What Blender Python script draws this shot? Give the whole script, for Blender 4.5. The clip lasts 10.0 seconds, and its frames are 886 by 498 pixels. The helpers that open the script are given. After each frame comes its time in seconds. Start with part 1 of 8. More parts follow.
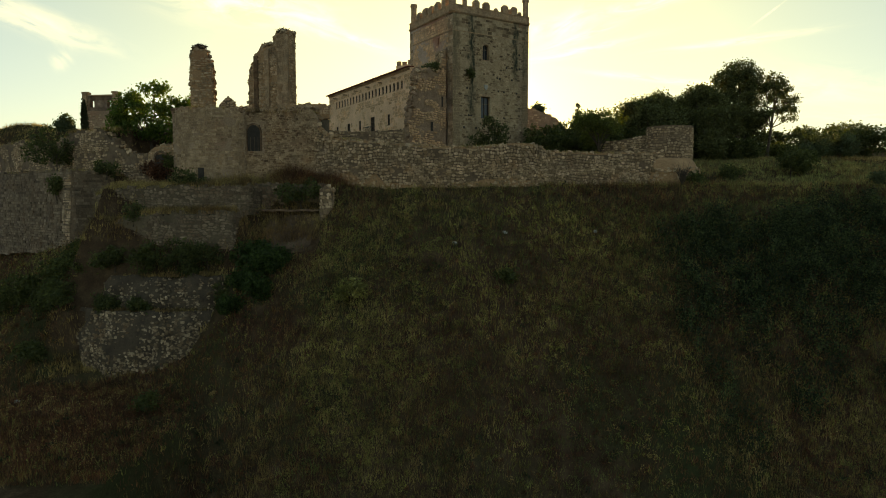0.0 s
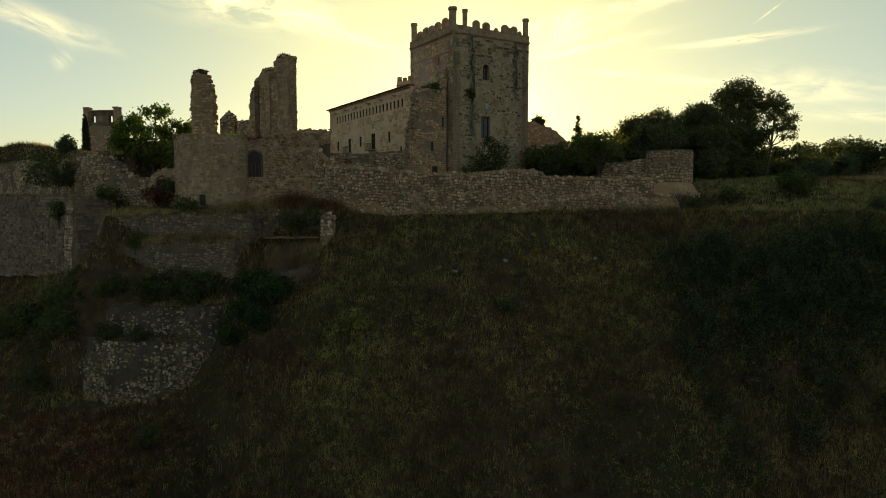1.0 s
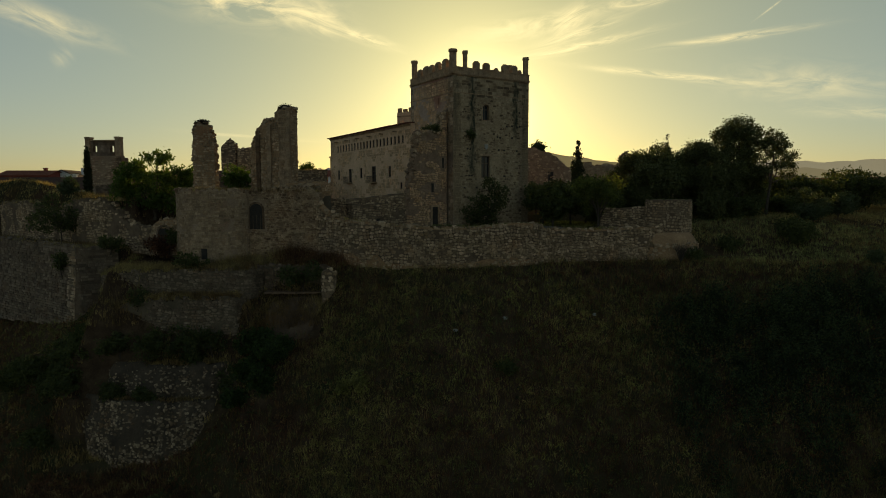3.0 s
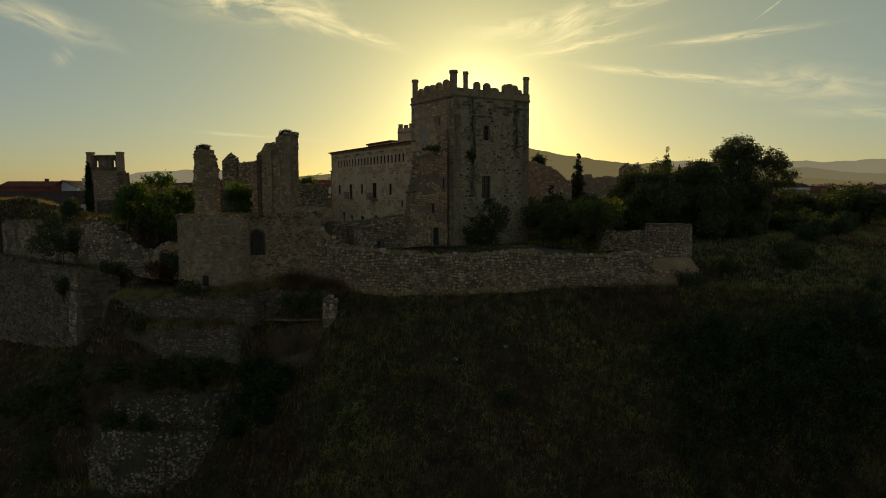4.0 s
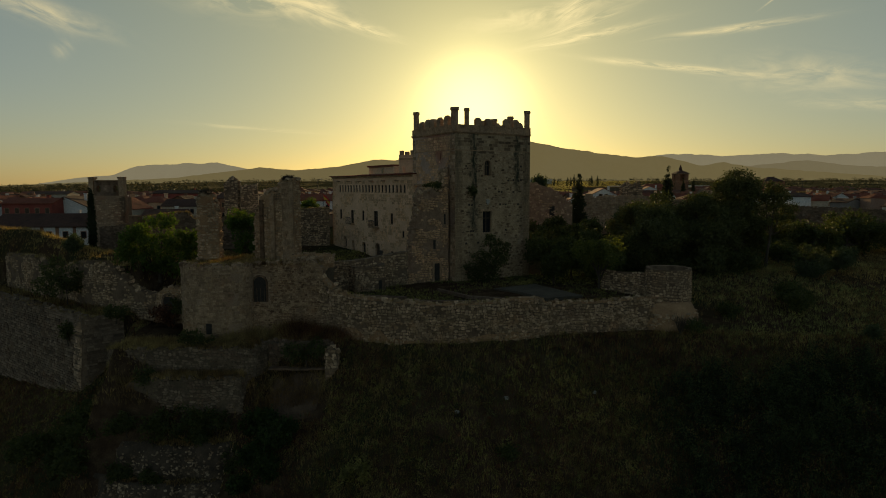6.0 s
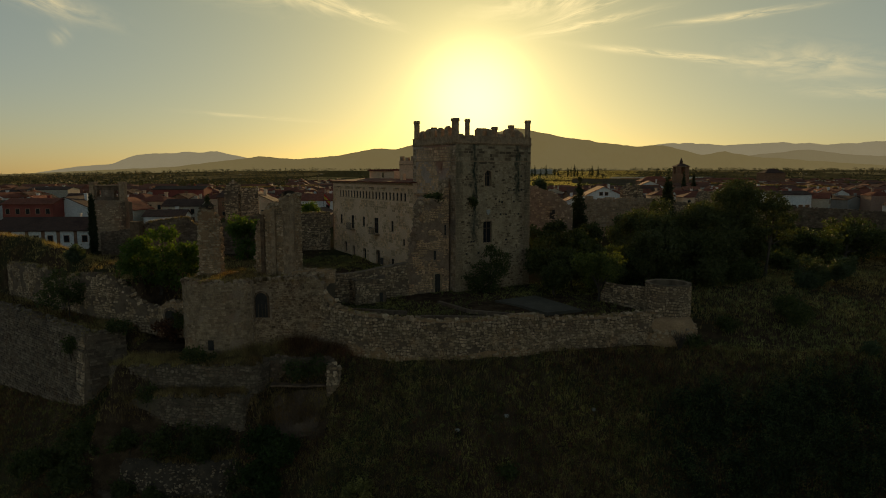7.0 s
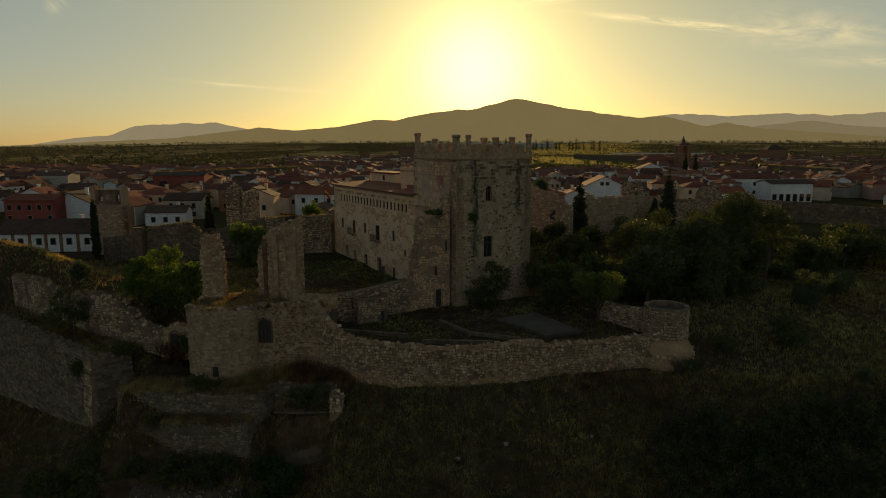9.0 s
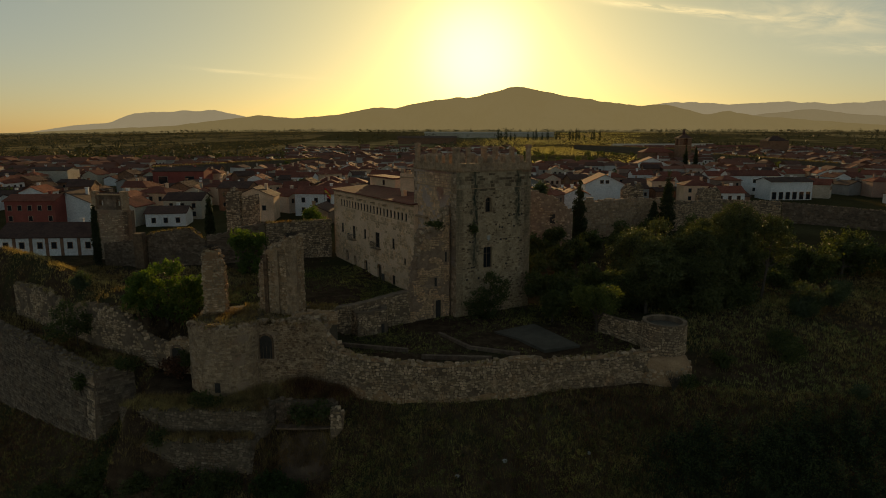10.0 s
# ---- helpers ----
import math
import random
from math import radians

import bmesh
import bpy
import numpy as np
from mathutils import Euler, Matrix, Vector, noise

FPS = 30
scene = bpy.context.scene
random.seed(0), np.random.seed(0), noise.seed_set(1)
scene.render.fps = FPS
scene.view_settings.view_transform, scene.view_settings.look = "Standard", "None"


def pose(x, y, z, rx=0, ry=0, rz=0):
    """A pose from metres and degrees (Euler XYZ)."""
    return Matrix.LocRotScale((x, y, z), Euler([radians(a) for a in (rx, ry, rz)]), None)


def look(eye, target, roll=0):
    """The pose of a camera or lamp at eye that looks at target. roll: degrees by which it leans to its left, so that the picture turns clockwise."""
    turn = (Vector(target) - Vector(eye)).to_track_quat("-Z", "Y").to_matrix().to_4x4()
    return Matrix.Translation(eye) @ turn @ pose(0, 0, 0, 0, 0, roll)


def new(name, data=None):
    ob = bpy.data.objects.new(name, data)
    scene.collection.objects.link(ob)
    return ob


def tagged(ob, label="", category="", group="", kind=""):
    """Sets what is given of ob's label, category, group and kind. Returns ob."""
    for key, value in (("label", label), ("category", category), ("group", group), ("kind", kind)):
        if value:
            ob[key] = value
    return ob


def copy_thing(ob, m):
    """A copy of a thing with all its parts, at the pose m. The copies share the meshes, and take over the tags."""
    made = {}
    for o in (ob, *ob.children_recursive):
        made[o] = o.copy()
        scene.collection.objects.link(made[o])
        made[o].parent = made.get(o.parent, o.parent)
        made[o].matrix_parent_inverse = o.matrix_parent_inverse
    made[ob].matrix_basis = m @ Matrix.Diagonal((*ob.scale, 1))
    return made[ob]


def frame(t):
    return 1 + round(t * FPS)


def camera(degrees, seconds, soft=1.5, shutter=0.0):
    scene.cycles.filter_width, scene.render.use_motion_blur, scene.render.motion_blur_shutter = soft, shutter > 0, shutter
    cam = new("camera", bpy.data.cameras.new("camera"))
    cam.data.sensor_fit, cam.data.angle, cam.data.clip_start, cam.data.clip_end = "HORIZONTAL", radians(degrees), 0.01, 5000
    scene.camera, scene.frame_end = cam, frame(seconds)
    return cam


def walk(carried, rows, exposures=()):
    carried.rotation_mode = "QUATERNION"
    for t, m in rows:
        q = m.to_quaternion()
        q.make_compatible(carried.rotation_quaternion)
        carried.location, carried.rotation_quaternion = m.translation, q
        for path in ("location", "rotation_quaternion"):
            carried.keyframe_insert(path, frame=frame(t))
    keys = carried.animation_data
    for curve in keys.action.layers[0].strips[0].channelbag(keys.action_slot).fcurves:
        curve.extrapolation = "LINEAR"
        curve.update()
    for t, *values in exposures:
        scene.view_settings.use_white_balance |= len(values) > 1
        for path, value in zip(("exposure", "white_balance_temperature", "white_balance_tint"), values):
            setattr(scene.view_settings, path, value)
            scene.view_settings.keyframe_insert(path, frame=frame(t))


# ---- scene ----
cam = camera(69.8, 10.0, 0.95)
METRES, EYE, TILT, LEAN, TURN = 30.0, 20.0, -4.6, 0.0, 0.0
ROWS = [
    (0.0, 0.0, 0.0, 0.0, 0.0, 0.0, -0.0),
    (0.5, 0.0008, -0.0042, 0.0469, 0.06, -0.03, 0.04),
    (1.0, 0.0006, -0.0082, 0.0934, 0.06, -0.07, 0.07),
    (1.5, 0.0022, -0.0114, 0.1417, 0.1, -0.13, 0.1),
    (2.0, 0.0031, -0.0145, 0.1903, 0.13, -0.19, 0.09),
    (2.5, 0.0029, -0.0178, 0.241, 0.12, -0.28, 0.11),
    (4.0, 0.0026, -0.0282, 0.3869, 0.17, -0.41, 0.09),
    (4.5, 0.0028, -0.0315, 0.4341, 0.2, -0.42, 0.08),
    (5.0, 0.0017, -0.0353, 0.4843, 0.22, -0.48, 0.1),
    (5.5, 0.0014, -0.0377, 0.534, 0.24, -0.76, 0.12),
    (7.0, -0.0007, -0.0454, 0.684, 0.25, -2.08, 0.06),
    (7.5, -0.0008, -0.0468, 0.7339, 0.27, -3.0, 0.05),
    (8.0, -0.0009, -0.0483, 0.7833, 0.28, -3.96, 0.06),
    (8.5, -0.0014, -0.0501, 0.8358, 0.29, -4.45, 0.08),
    (9.0, -0.0013, -0.0534, 0.889, 0.31, -4.68, 0.06),
    (9.5, -0.001, -0.0553, 0.9428, 0.31, -5.44, 0.01),
    (10.0, -0.0011, -0.0578, 0.9981, 0.3, -5.77, -0.02),
]
EXPOSURES = [(0.0, 1.14, 9200, 8), (1.0, 0.72, 8700, 8), (2.5, 0.06, 8300, 8), (4.0, -0.28, 8100, 8), (5.5, -0.40, 8100, 9), (7.0, -0.28, 8500, 12), (10.0, -0.08, 8800, 16)]
walk(cam, [(t, pose(0, 0, EYE, TILT, LEAN, TURN) @ pose(METRES * x, METRES * y, METRES * z, 90 + pitch, roll, yaw)) for t, x, y, z, yaw, pitch, roll in ROWS], EXPOSURES)

# ---- sky and sun: a low evening sun behind the keep ----
SUN_ELEV, SUN_AZ = radians(6.6), radians(2.6)
SUN_DIR = Vector((math.sin(SUN_AZ) * math.cos(SUN_ELEV), math.cos(SUN_AZ) * math.cos(SUN_ELEV), math.sin(SUN_ELEV)))
world = bpy.data.worlds.new("evening_sky")
scene.world = world
world.use_nodes = True
wt = world.node_tree
wt.nodes.clear()


def wnode(kind, **kw):
    n = wt.nodes.new(kind)
    for k, v in kw.items():
        n.inputs[k].default_value = v
    return n


def wmath(op, a, b=None):
    n = wt.nodes.new("ShaderNodeMath")
    n.operation = op
    for i, v in enumerate((a, b)):
        if v is None:
            continue
        if isinstance(v, (int, float)):
            n.inputs[i].default_value = v
        else:
            wt.links.new(v, n.inputs[i])
    return n.outputs[0]


sky = wt.nodes.new("ShaderNodeTexSky")
sky.sky_type = "NISHITA"
sky.sun_disc = False
sky.sun_elevation, sky.sun_rotation = SUN_ELEV, SUN_AZ
sky.altitude, sky.air_density, sky.dust_density, sky.ozone_density = 400, 1.0, 0.5, 1.2
coord = wt.nodes.new("ShaderNodeTexCoord")
# the aureole of thin haze round the sun
dot = wt.nodes.new("ShaderNodeVectorMath")
dot.operation = "DOT_PRODUCT"
wt.links.new(coord.outputs["Generated"], dot.inputs[0])
dot.inputs[1].default_value = SUN_DIR
away = wmath("ARCCOSINE", wmath("MINIMUM", dot.outputs["Value"], 0.999999))
disc = wmath("MULTIPLY", wmath("EXPONENT", wmath("MULTIPLY", wmath("POWER", wmath("DIVIDE", away, radians(4.4)), 3.0), -1.0)), 0.70)
halo = wmath("MULTIPLY", wmath("EXPONENT", wmath("MULTIPLY", wmath("POWER", wmath("DIVIDE", away, radians(6.5)), 2.0), -1.0)), 0.36)
mid = wmath("MULTIPLY", wmath("EXPONENT", wmath("DIVIDE", away, -radians(10))), 0.28)
wide = wmath("MULTIPLY", wmath("EXPONENT", wmath("DIVIDE", away, -radians(32))), 0.18)


def tinted(value, colour):
    n = wt.nodes.new("ShaderNodeMix")
    n.data_type, n.blend_type = "RGBA", "MULTIPLY"
    n.inputs[0].default_value = 1.0
    n.inputs[6].default_value = (*colour, 1)
    wt.links.new(value, n.inputs[7])
    return n.outputs[2]


tint = wt.nodes.new("ShaderNodeMix")
tint.data_type, tint.blend_type = "RGBA", "ADD"
tint.inputs[0].default_value = 1.0
wt.links.new(tinted(disc, (1.0, 0.93, 0.40)), tint.inputs[6])
wt.links.new(tinted(wmath("ADD", wmath("ADD", halo, mid), wide), (0.95, 0.92, 0.53)), tint.inputs[7])
# thin high cirrus: fibrous wisps at their places in the sky
sepd = wt.nodes.new("ShaderNodeSeparateXYZ")
wt.links.new(coord.outputs["Generated"], sepd.inputs[0])
azim = wmath("ARCTAN2", sepd.outputs[0], sepd.outputs[1])
elev = wmath("ARCSINE", wmath("MINIMUM", sepd.outputs[2], 0.9999))


def wisp(az, el, wide, high, tilt, amount, fibre):
    """One wisp: a soft drawn-out patch broken up by fine fibres along its run."""
    du, dv = wmath("SUBTRACT", azim, radians(az)), wmath("SUBTRACT", elev, radians(el))
    c, s = math.cos(radians(tilt)), math.sin(radians(tilt))
    u = wmath("ADD", wmath("MULTIPLY", du, c), wmath("MULTIPLY", dv, s))
    v = wmath("SUBTRACT", wmath("MULTIPLY", dv, c), wmath("MULTIPLY", du, s))
    r2 = wmath("ADD", wmath("POWER", wmath("ABSOLUTE", wmath("DIVIDE", u, radians(wide))), 2.0), wmath("POWER", wmath("ABSOLUTE", wmath("DIVIDE", v, radians(high))), 2.0))
    mask = wmath("EXPONENT", wmath("MULTIPLY", r2, -1.0))
    at = wt.nodes.new("ShaderNodeCombineXYZ")
    wt.links.new(wmath("MULTIPLY", u, 9.0), at.inputs[0])
    wt.links.new(wmath("MULTIPLY", v, fibre), at.inputs[1])
    at.inputs[2].default_value = az * 0.37
    n = wnode("ShaderNodeTexNoise", Scale=1.6, Detail=8.0, Roughness=0.62, Distortion=0.9)
    wt.links.new(at.outputs[0], n.inputs["Vector"])
    m = wt.nodes.new("ShaderNodeMapRange")
    m.inputs[1].default_value, m.inputs[2].default_value = 0.36, 0.68
    wt.links.new(n.outputs[0], m.inputs[0])
    return wmath("MULTIPLY", wmath("MULTIPLY", mask, m.outputs[0]), amount)


veil = None
for spec in ((-16.5, 15.9, 5.4, 1.5, -5, 1.0, 26), (-10.8, 14.6, 2.6, 0.9, -14, 0.7, 40), (-6.7, 13.3, 2.3, 0.4, -15, 0.9, 50), (7.5, 14.2, 4.6, 0.8, 6, 0.6, 36), (11.0, 14.7, 1.8, 0.8, 30, 0.9, 34),
             (12.0, 12.5, 4.4, 0.32, 9, 1.0, 60), (11.6, 13.5, 3.2, 0.4, 15, 0.8, 60), (23.7, 12.3, 4.4, 0.26, 2.5, 0.75, 70), (19.5, 9.65, 6.0, 0.24, -9, 1.0, 80), (29.0, 8.4, 5.0, 1.2, -8, 0.4, 30),
             (-32.0, 12.9, 4.0, 0.8, -14, 0.5, 30), (-30.5, 10.3, 0.5, 0.7, -50, 0.25, 40), (-16.4, 4.9, 4.2, 0.16, -3, 0.4, 90), (18.0, 15.9, 5.0, 0.5, 8, 0.7, 50), (26.6, 14.2, 0.9, 0.06, 34, 0.9, 2), (33, 6.0, 4.0, 0.4, -5, 0.35, 60)):
    w = wisp(*spec)
    veil = w if veil is None else wmath("ADD", veil, w)
veil = wmath("MINIMUM", veil, 0.7)
cloud = wt.nodes.new("ShaderNodeMix")
cloud.data_type = "RGBA"
wt.links.new(veil, cloud.inputs[0])
skyg = wt.nodes.new("ShaderNodeMix")
skyg.data_type, skyg.blend_type = "RGBA", "MULTIPLY"
skyg.inputs[0].default_value = 1.0
skyg.inputs[7].default_value = (0.104, 0.110, 0.112, 1)
# the thick dusty air low over the horizon
low = wt.nodes.new("ShaderNodeMapRange")
low.inputs[1].default_value, low.inputs[2].default_value = 0.0, radians(20)
wt.links.new(elev, low.inputs[0])
dim = wt.nodes.new("ShaderNodeMix")
dim.data_type = "RGBA"
dim.inputs[6].default_value, dim.inputs[7].default_value = (0.56, 0.62, 0.98, 1), (1, 1, 1, 1)
wt.links.new(low.outputs[0], dim.inputs[0])
dusty = wt.nodes.new("ShaderNodeMix")
dusty.data_type, dusty.blend_type = "RGBA", "MULTIPLY"
dusty.inputs[0].default_value = 1.0
wt.links.new(sky.outputs[0], dusty.inputs[6])
wt.links.new(dim.outputs[2], dusty.inputs[7])
# dust forward of the sun takes out the blue
ahead = wt.nodes.new("ShaderNodeMapRange")
ahead.inputs[1].default_value, ahead.inputs[2].default_value = radians(6), radians(55)
wt.links.new(away, ahead.inputs[0])
warm = wt.nodes.new("ShaderNodeMix")
warm.data_type = "RGBA"
warm.inputs[6].default_value, warm.inputs[7].default_value = (0.66, 0.68, 0.44, 1), (1, 1.02, 1.03, 1)
wt.links.new(ahead.outputs[0], warm.inputs[0])
hazy = wt.nodes.new("ShaderNodeMix")
hazy.data_type, hazy.blend_type = "RGBA", "MULTIPLY"
hazy.inputs[0].default_value = 1.0
wt.links.new(dusty.outputs[2], hazy.inputs[6])
wt.links.new(warm.outputs[2], hazy.inputs[7])
wt.links.new(hazy.outputs[2], skyg.inputs[6])
wt.links.new(skyg.outputs[2], cloud.inputs[6])
cloud.inputs[7].default_value = (1.12, 1.0, 0.62, 1)
add = wt.nodes.new("ShaderNodeMix")
add.data_type, add.blend_type = "RGBA", "ADD"
add.inputs[0].default_value = 1.0
wt.links.new(cloud.outputs[2], add.inputs[6])
wt.links.new(tint.outputs[2], add.inputs[7])
back = wnode("ShaderNodeBackground", Strength=1.0)
wt.links.new(add.outputs[2], back.inputs[0])
wout = wt.nodes.new("ShaderNodeOutputWorld")
wt.links.new(back.outputs[0], wout.inputs[0])
sun = new("sun", bpy.data.lights.new("sun", "SUN"))
sun.data.energy, sun.data.angle, sun.data.color = 2.5, radians(0.5), (1.0, 0.72, 0.38)
sun.matrix_world = look(SUN_DIR * 300, (0, 0, 0))
# ---- materials ----
class Nodes:
    """A node material under construction."""
    def __init__(self, name):
        self.m = bpy.data.materials.new(name)
        self.m.use_nodes = True
        self.t = self.m.node_tree
        self.b = self.t.nodes["Principled BSDF"]

    def put(self, node, key, v):
        if hasattr(v, "is_linked"):
            self.t.links.new(v, node.inputs[key])
        else:
            node.inputs[key].default_value = v

    def where(self):
        return self.t.nodes.new("ShaderNodeNewGeometry").outputs["Position"]

    def local(self):
        return self.t.nodes.new("ShaderNodeTexCoord").outputs["Object"]

    def stretch(self, vec, scale):
        n = self.t.nodes.new("ShaderNodeMapping")
        self.put(n, "Vector", vec)
        n.inputs["Scale"].default_value = scale
        return n.outputs[0]

    def noise(self, vec, scale, detail=4.0, rough=0.55):
        n = self.t.nodes.new("ShaderNodeTexNoise")
        self.put(n, "Vector", vec)
        n.inputs["Scale"].default_value, n.inputs["Detail"].default_value, n.inputs["Roughness"].default_value = scale, detail, rough
        return n.outputs[0]

    def cells(self, vec, scale, edge=False):
        n = self.t.nodes.new("ShaderNodeTexVoronoi")
        n.feature = "DISTANCE_TO_EDGE" if edge else "F1"
        self.put(n, "Vector", vec)
        n.inputs["Scale"].default_value = scale
        return n.outputs["Distance" if edge else "Color"]

    def ramp(self, v, *stops):
        n = self.t.nodes.new("ShaderNodeValToRGB")
        self.put(n, 0, v)
        e = n.color_ramp.elements
        while len(e) < len(stops):
            e.new(0.5)
        for el, (p, c) in zip(e, stops):
            el.position = p
            el.color = (*c, 1) if len(c) == 3 else c
        return n.outputs[0]

    def span(self, v, a, b, c=0.0, d=1.0):
        n = self.t.nodes.new("ShaderNodeMapRange")
        self.put(n, 0, v)
        for i, q in enumerate((a, b, c, d)):
            n.inputs[i + 1].default_value = q
        return n.outputs[0]

    def mix(self, f, a, b, mode="MIX"):
        n = self.t.nodes.new("ShaderNodeMix")
        n.data_type, n.blend_type = "RGBA", mode
        for key, v in ((0, f), (6, a), (7, b)):
            if isinstance(v, tuple) and len(v) == 3:
                v = (*v, 1)
            self.put(n, key, v)
        return n.outputs[2]

    def grey(self, v):
        n = self.t.nodes.new("ShaderNodeCombineColor")
        for i in range(3):
            self.put(n, i, v)
        return n.outputs[0]

    def island(self):
        return self.t.nodes.new("ShaderNodeNewGeometry").outputs["Random Per Island"]

    def each(self):
        return self.t.nodes.new("ShaderNodeObjectInfo").outputs["Random"]

    def bump(self, h, strength, dist):
        n = self.t.nodes.new("ShaderNodeBump")
        self.put(n, "Height", h)
        n.inputs["Strength"].default_value, n.inputs["Distance"].default_value = strength, dist
        self.put(self.b, "Normal", n.outputs[0])

    def done(self, colour, rough=0.9, metal=0.0, spec=0.3):
        self.put(self.b, "Base Color", (*colour, 1) if isinstance(colour, tuple) else colour)
        self.put(self.b, "Roughness", rough)
        self.b.inputs["Metallic"].default_value = metal
        self.b.inputs["Specular IOR Level"].default_value = spec
        return self.m


def stone_mat(name, dark, mid, light, stain=0.5, rnd="island"):
    """Weathered limestone: tone by the single stone, grain, and grey-black weathering in patches and streaks."""
    n = Nodes(name)
    p = n.where()
    r = n.island() if rnd == "island" else n.each()
    c = n.ramp(r, (0.0, dark), (0.45, mid), (1.0, light))
    grain = n.noise(p, 9.0, 6.0, 0.65)
    c = n.mix(0.75, c, n.ramp(grain, (0.3, (0.5, 0.48, 0.45)), (0.7, (1.25, 1.2, 1.12))), "MULTIPLY")
    blot = n.noise(p, 0.32, 5.0, 0.6)
    wash = n.noise(p, 0.55, 5.0, 0.65)
    c = n.mix(n.span(wash, 0.52, 0.68, 0, 0.55), c, (mid[0] * 0.95, mid[1] * 0.74, mid[2] * 0.58))
    c = n.mix(0.8, c, n.ramp(n.noise(p, 1.5, 6.0, 0.7), (0.32, (0.45, 0.42, 0.36)), (0.68, (1.38, 1.33, 1.22))), "MULTIPLY")
    c = n.mix(n.span(blot, 0.5, 0.72, 0, stain), c, tuple(v * 0.42 for v in mid))
    streak = n.noise(n.stretch(p, (1.1, 1.1, 0.12)), 1.0, 4.0)
    c = n.mix(n.span(streak, 0.56, 0.75, 0, stain * 0.8), c, tuple(v * 0.36 for v in mid))
    n.bump(n.noise(p, 9.0, 6.0, 0.75), 0.8, 0.08)
    return n.done(c, 0.93)


def mottled(name, a, b, scale=1.0, fine=12.0, rough=0.95, bump=0.3, dist=0.03, c=None, spec=0.3):
    """A plain stuff in two tones at two scales."""
    n = Nodes(name)
    p = n.where()
    col = n.ramp(n.noise(p, scale, 5.0), (0.32, a), (0.68, b))
    if c:
        col = n.mix(n.span(n.noise(p, scale * 0.33, 4.0), 0.52, 0.66), col, c)
    col = n.mix(0.6, col, n.ramp(n.noise(p, fine, 4.0), (0.3, (0.6, 0.6, 0.6)), (0.7, (1.2, 1.2, 1.2))), "MULTIPLY")
    n.bump(n.noise(p, fine, 4.0), bump, dist)
    return n.done(col, rough, 0.0, spec)


def leaf_mat(name, a, b, trans=0.45, drift=None):
    """Leaves that let some light through, each in its own tone."""
    n = Nodes(name)
    col = n.ramp(n.island(), (0.0, a), (1.0, b))
    if drift:
        p = n.where()
        col = n.mix(1.0, col, n.ramp(n.noise(p, 0.16, 4.0, 0.6), (0.38, drift[0]), (0.62, drift[1])), "MULTIPLY")
        col = n.mix(0.85, col, n.ramp(n.noise(p, 0.75, 4.0, 0.65), (0.36, (0.45, 0.43, 0.42)), (0.64, (1.45, 1.42, 1.36))), "MULTIPLY")
    n.done(col, 0.6, 0.0, 0.25)
    tr = n.t.nodes.new("ShaderNodeBsdfTranslucent")
    n.t.links.new(n.mix(1.0, col, (1.5, 1.6, 0.7), "MULTIPLY"), tr.inputs[0])
    mx = n.t.nodes.new("ShaderNodeMixShader")
    mx.inputs[0].default_value = trans
    n.t.links.new(n.b.outputs[0], mx.inputs[1])
    n.t.links.new(tr.outputs[0], mx.inputs[2])
    n.t.links.new(mx.outputs[0], n.t.nodes["Material Output"].inputs[0])
    return n.m


def tile_mat(name, a, b):
    """Curved clay roof tiles: rows of ridges with lichen."""
    n = Nodes(name)
    p = n.where()
    col = n.ramp(n.noise(p, 2.5, 4.0), (0.3, a), (0.7, b))
    col = n.mix(n.span(n.noise(p, 0.35, 4.0), 0.5, 0.7, 0, 0.6), col, tuple(v * 0.5 for v in a))
    col = n.mix(n.each(), col, n.mix(1.0, col, (0.6, 0.62, 0.66), "MULTIPLY"))
    w = n.t.nodes.new("ShaderNodeTexWave")
    n.put(w, "Vector", n.local())
    w.inputs["Scale"].default_value = 1.6
    w.bands_direction = "X"
    n.bump(w.outputs["Fac"], 0.6, 0.08)
    return n.done(col, 0.85, 0.0, 0.2)


STONE = stone_mat("limestone_rubble", (0.27, 0.19, 0.125), (0.47, 0.335, 0.228), (0.74, 0.55, 0.40))
STONE_GREY = stone_mat("grey_limestone", (0.15, 0.11, 0.082), (0.245, 0.183, 0.139), (0.36, 0.276, 0.216), 0.35)
PALE_STONE = stone_mat("palace_stone", (0.537, 0.353, 0.225), (0.688, 0.452, 0.289), (0.854, 0.572, 0.379), 0.45)
STONE_DIRT = stone_mat("dirty_limestone", (0.135, 0.0882, 0.0626), (0.225, 0.151, 0.108), (0.348, 0.249, 0.195), 0.75)
STONE_ASH = stone_mat("limestone_ashlar", (0.342, 0.228, 0.148), (0.464, 0.319, 0.214), (0.576, 0.404, 0.286), 0.55)
STONE_DRUM = stone_mat("bastion_limestone", (0.31, 0.21, 0.136), (0.435, 0.305, 0.203), (0.57, 0.41, 0.285), 0.6)
STONE_FLANK = stone_mat("flank_stone_and_brick", (0.20, 0.122, 0.076), (0.36, 0.24, 0.158), (0.56, 0.40, 0.28), 0.5)
STONE_PIECE = stone_mat("limestone_single", (0.32, 0.225, 0.152), (0.47, 0.335, 0.235), (0.70, 0.52, 0.39), 0.5, "each")
BRICK = stone_mat("old_brick", (0.18, 0.09, 0.06), (0.27, 0.14, 0.09), (0.33, 0.20, 0.14), 0.4)
JOINT = mottled("earthy_joint", (0.125, 0.083, 0.053), (0.24, 0.16, 0.103), 0.9, 7.0, bump=0.6, dist=0.06)
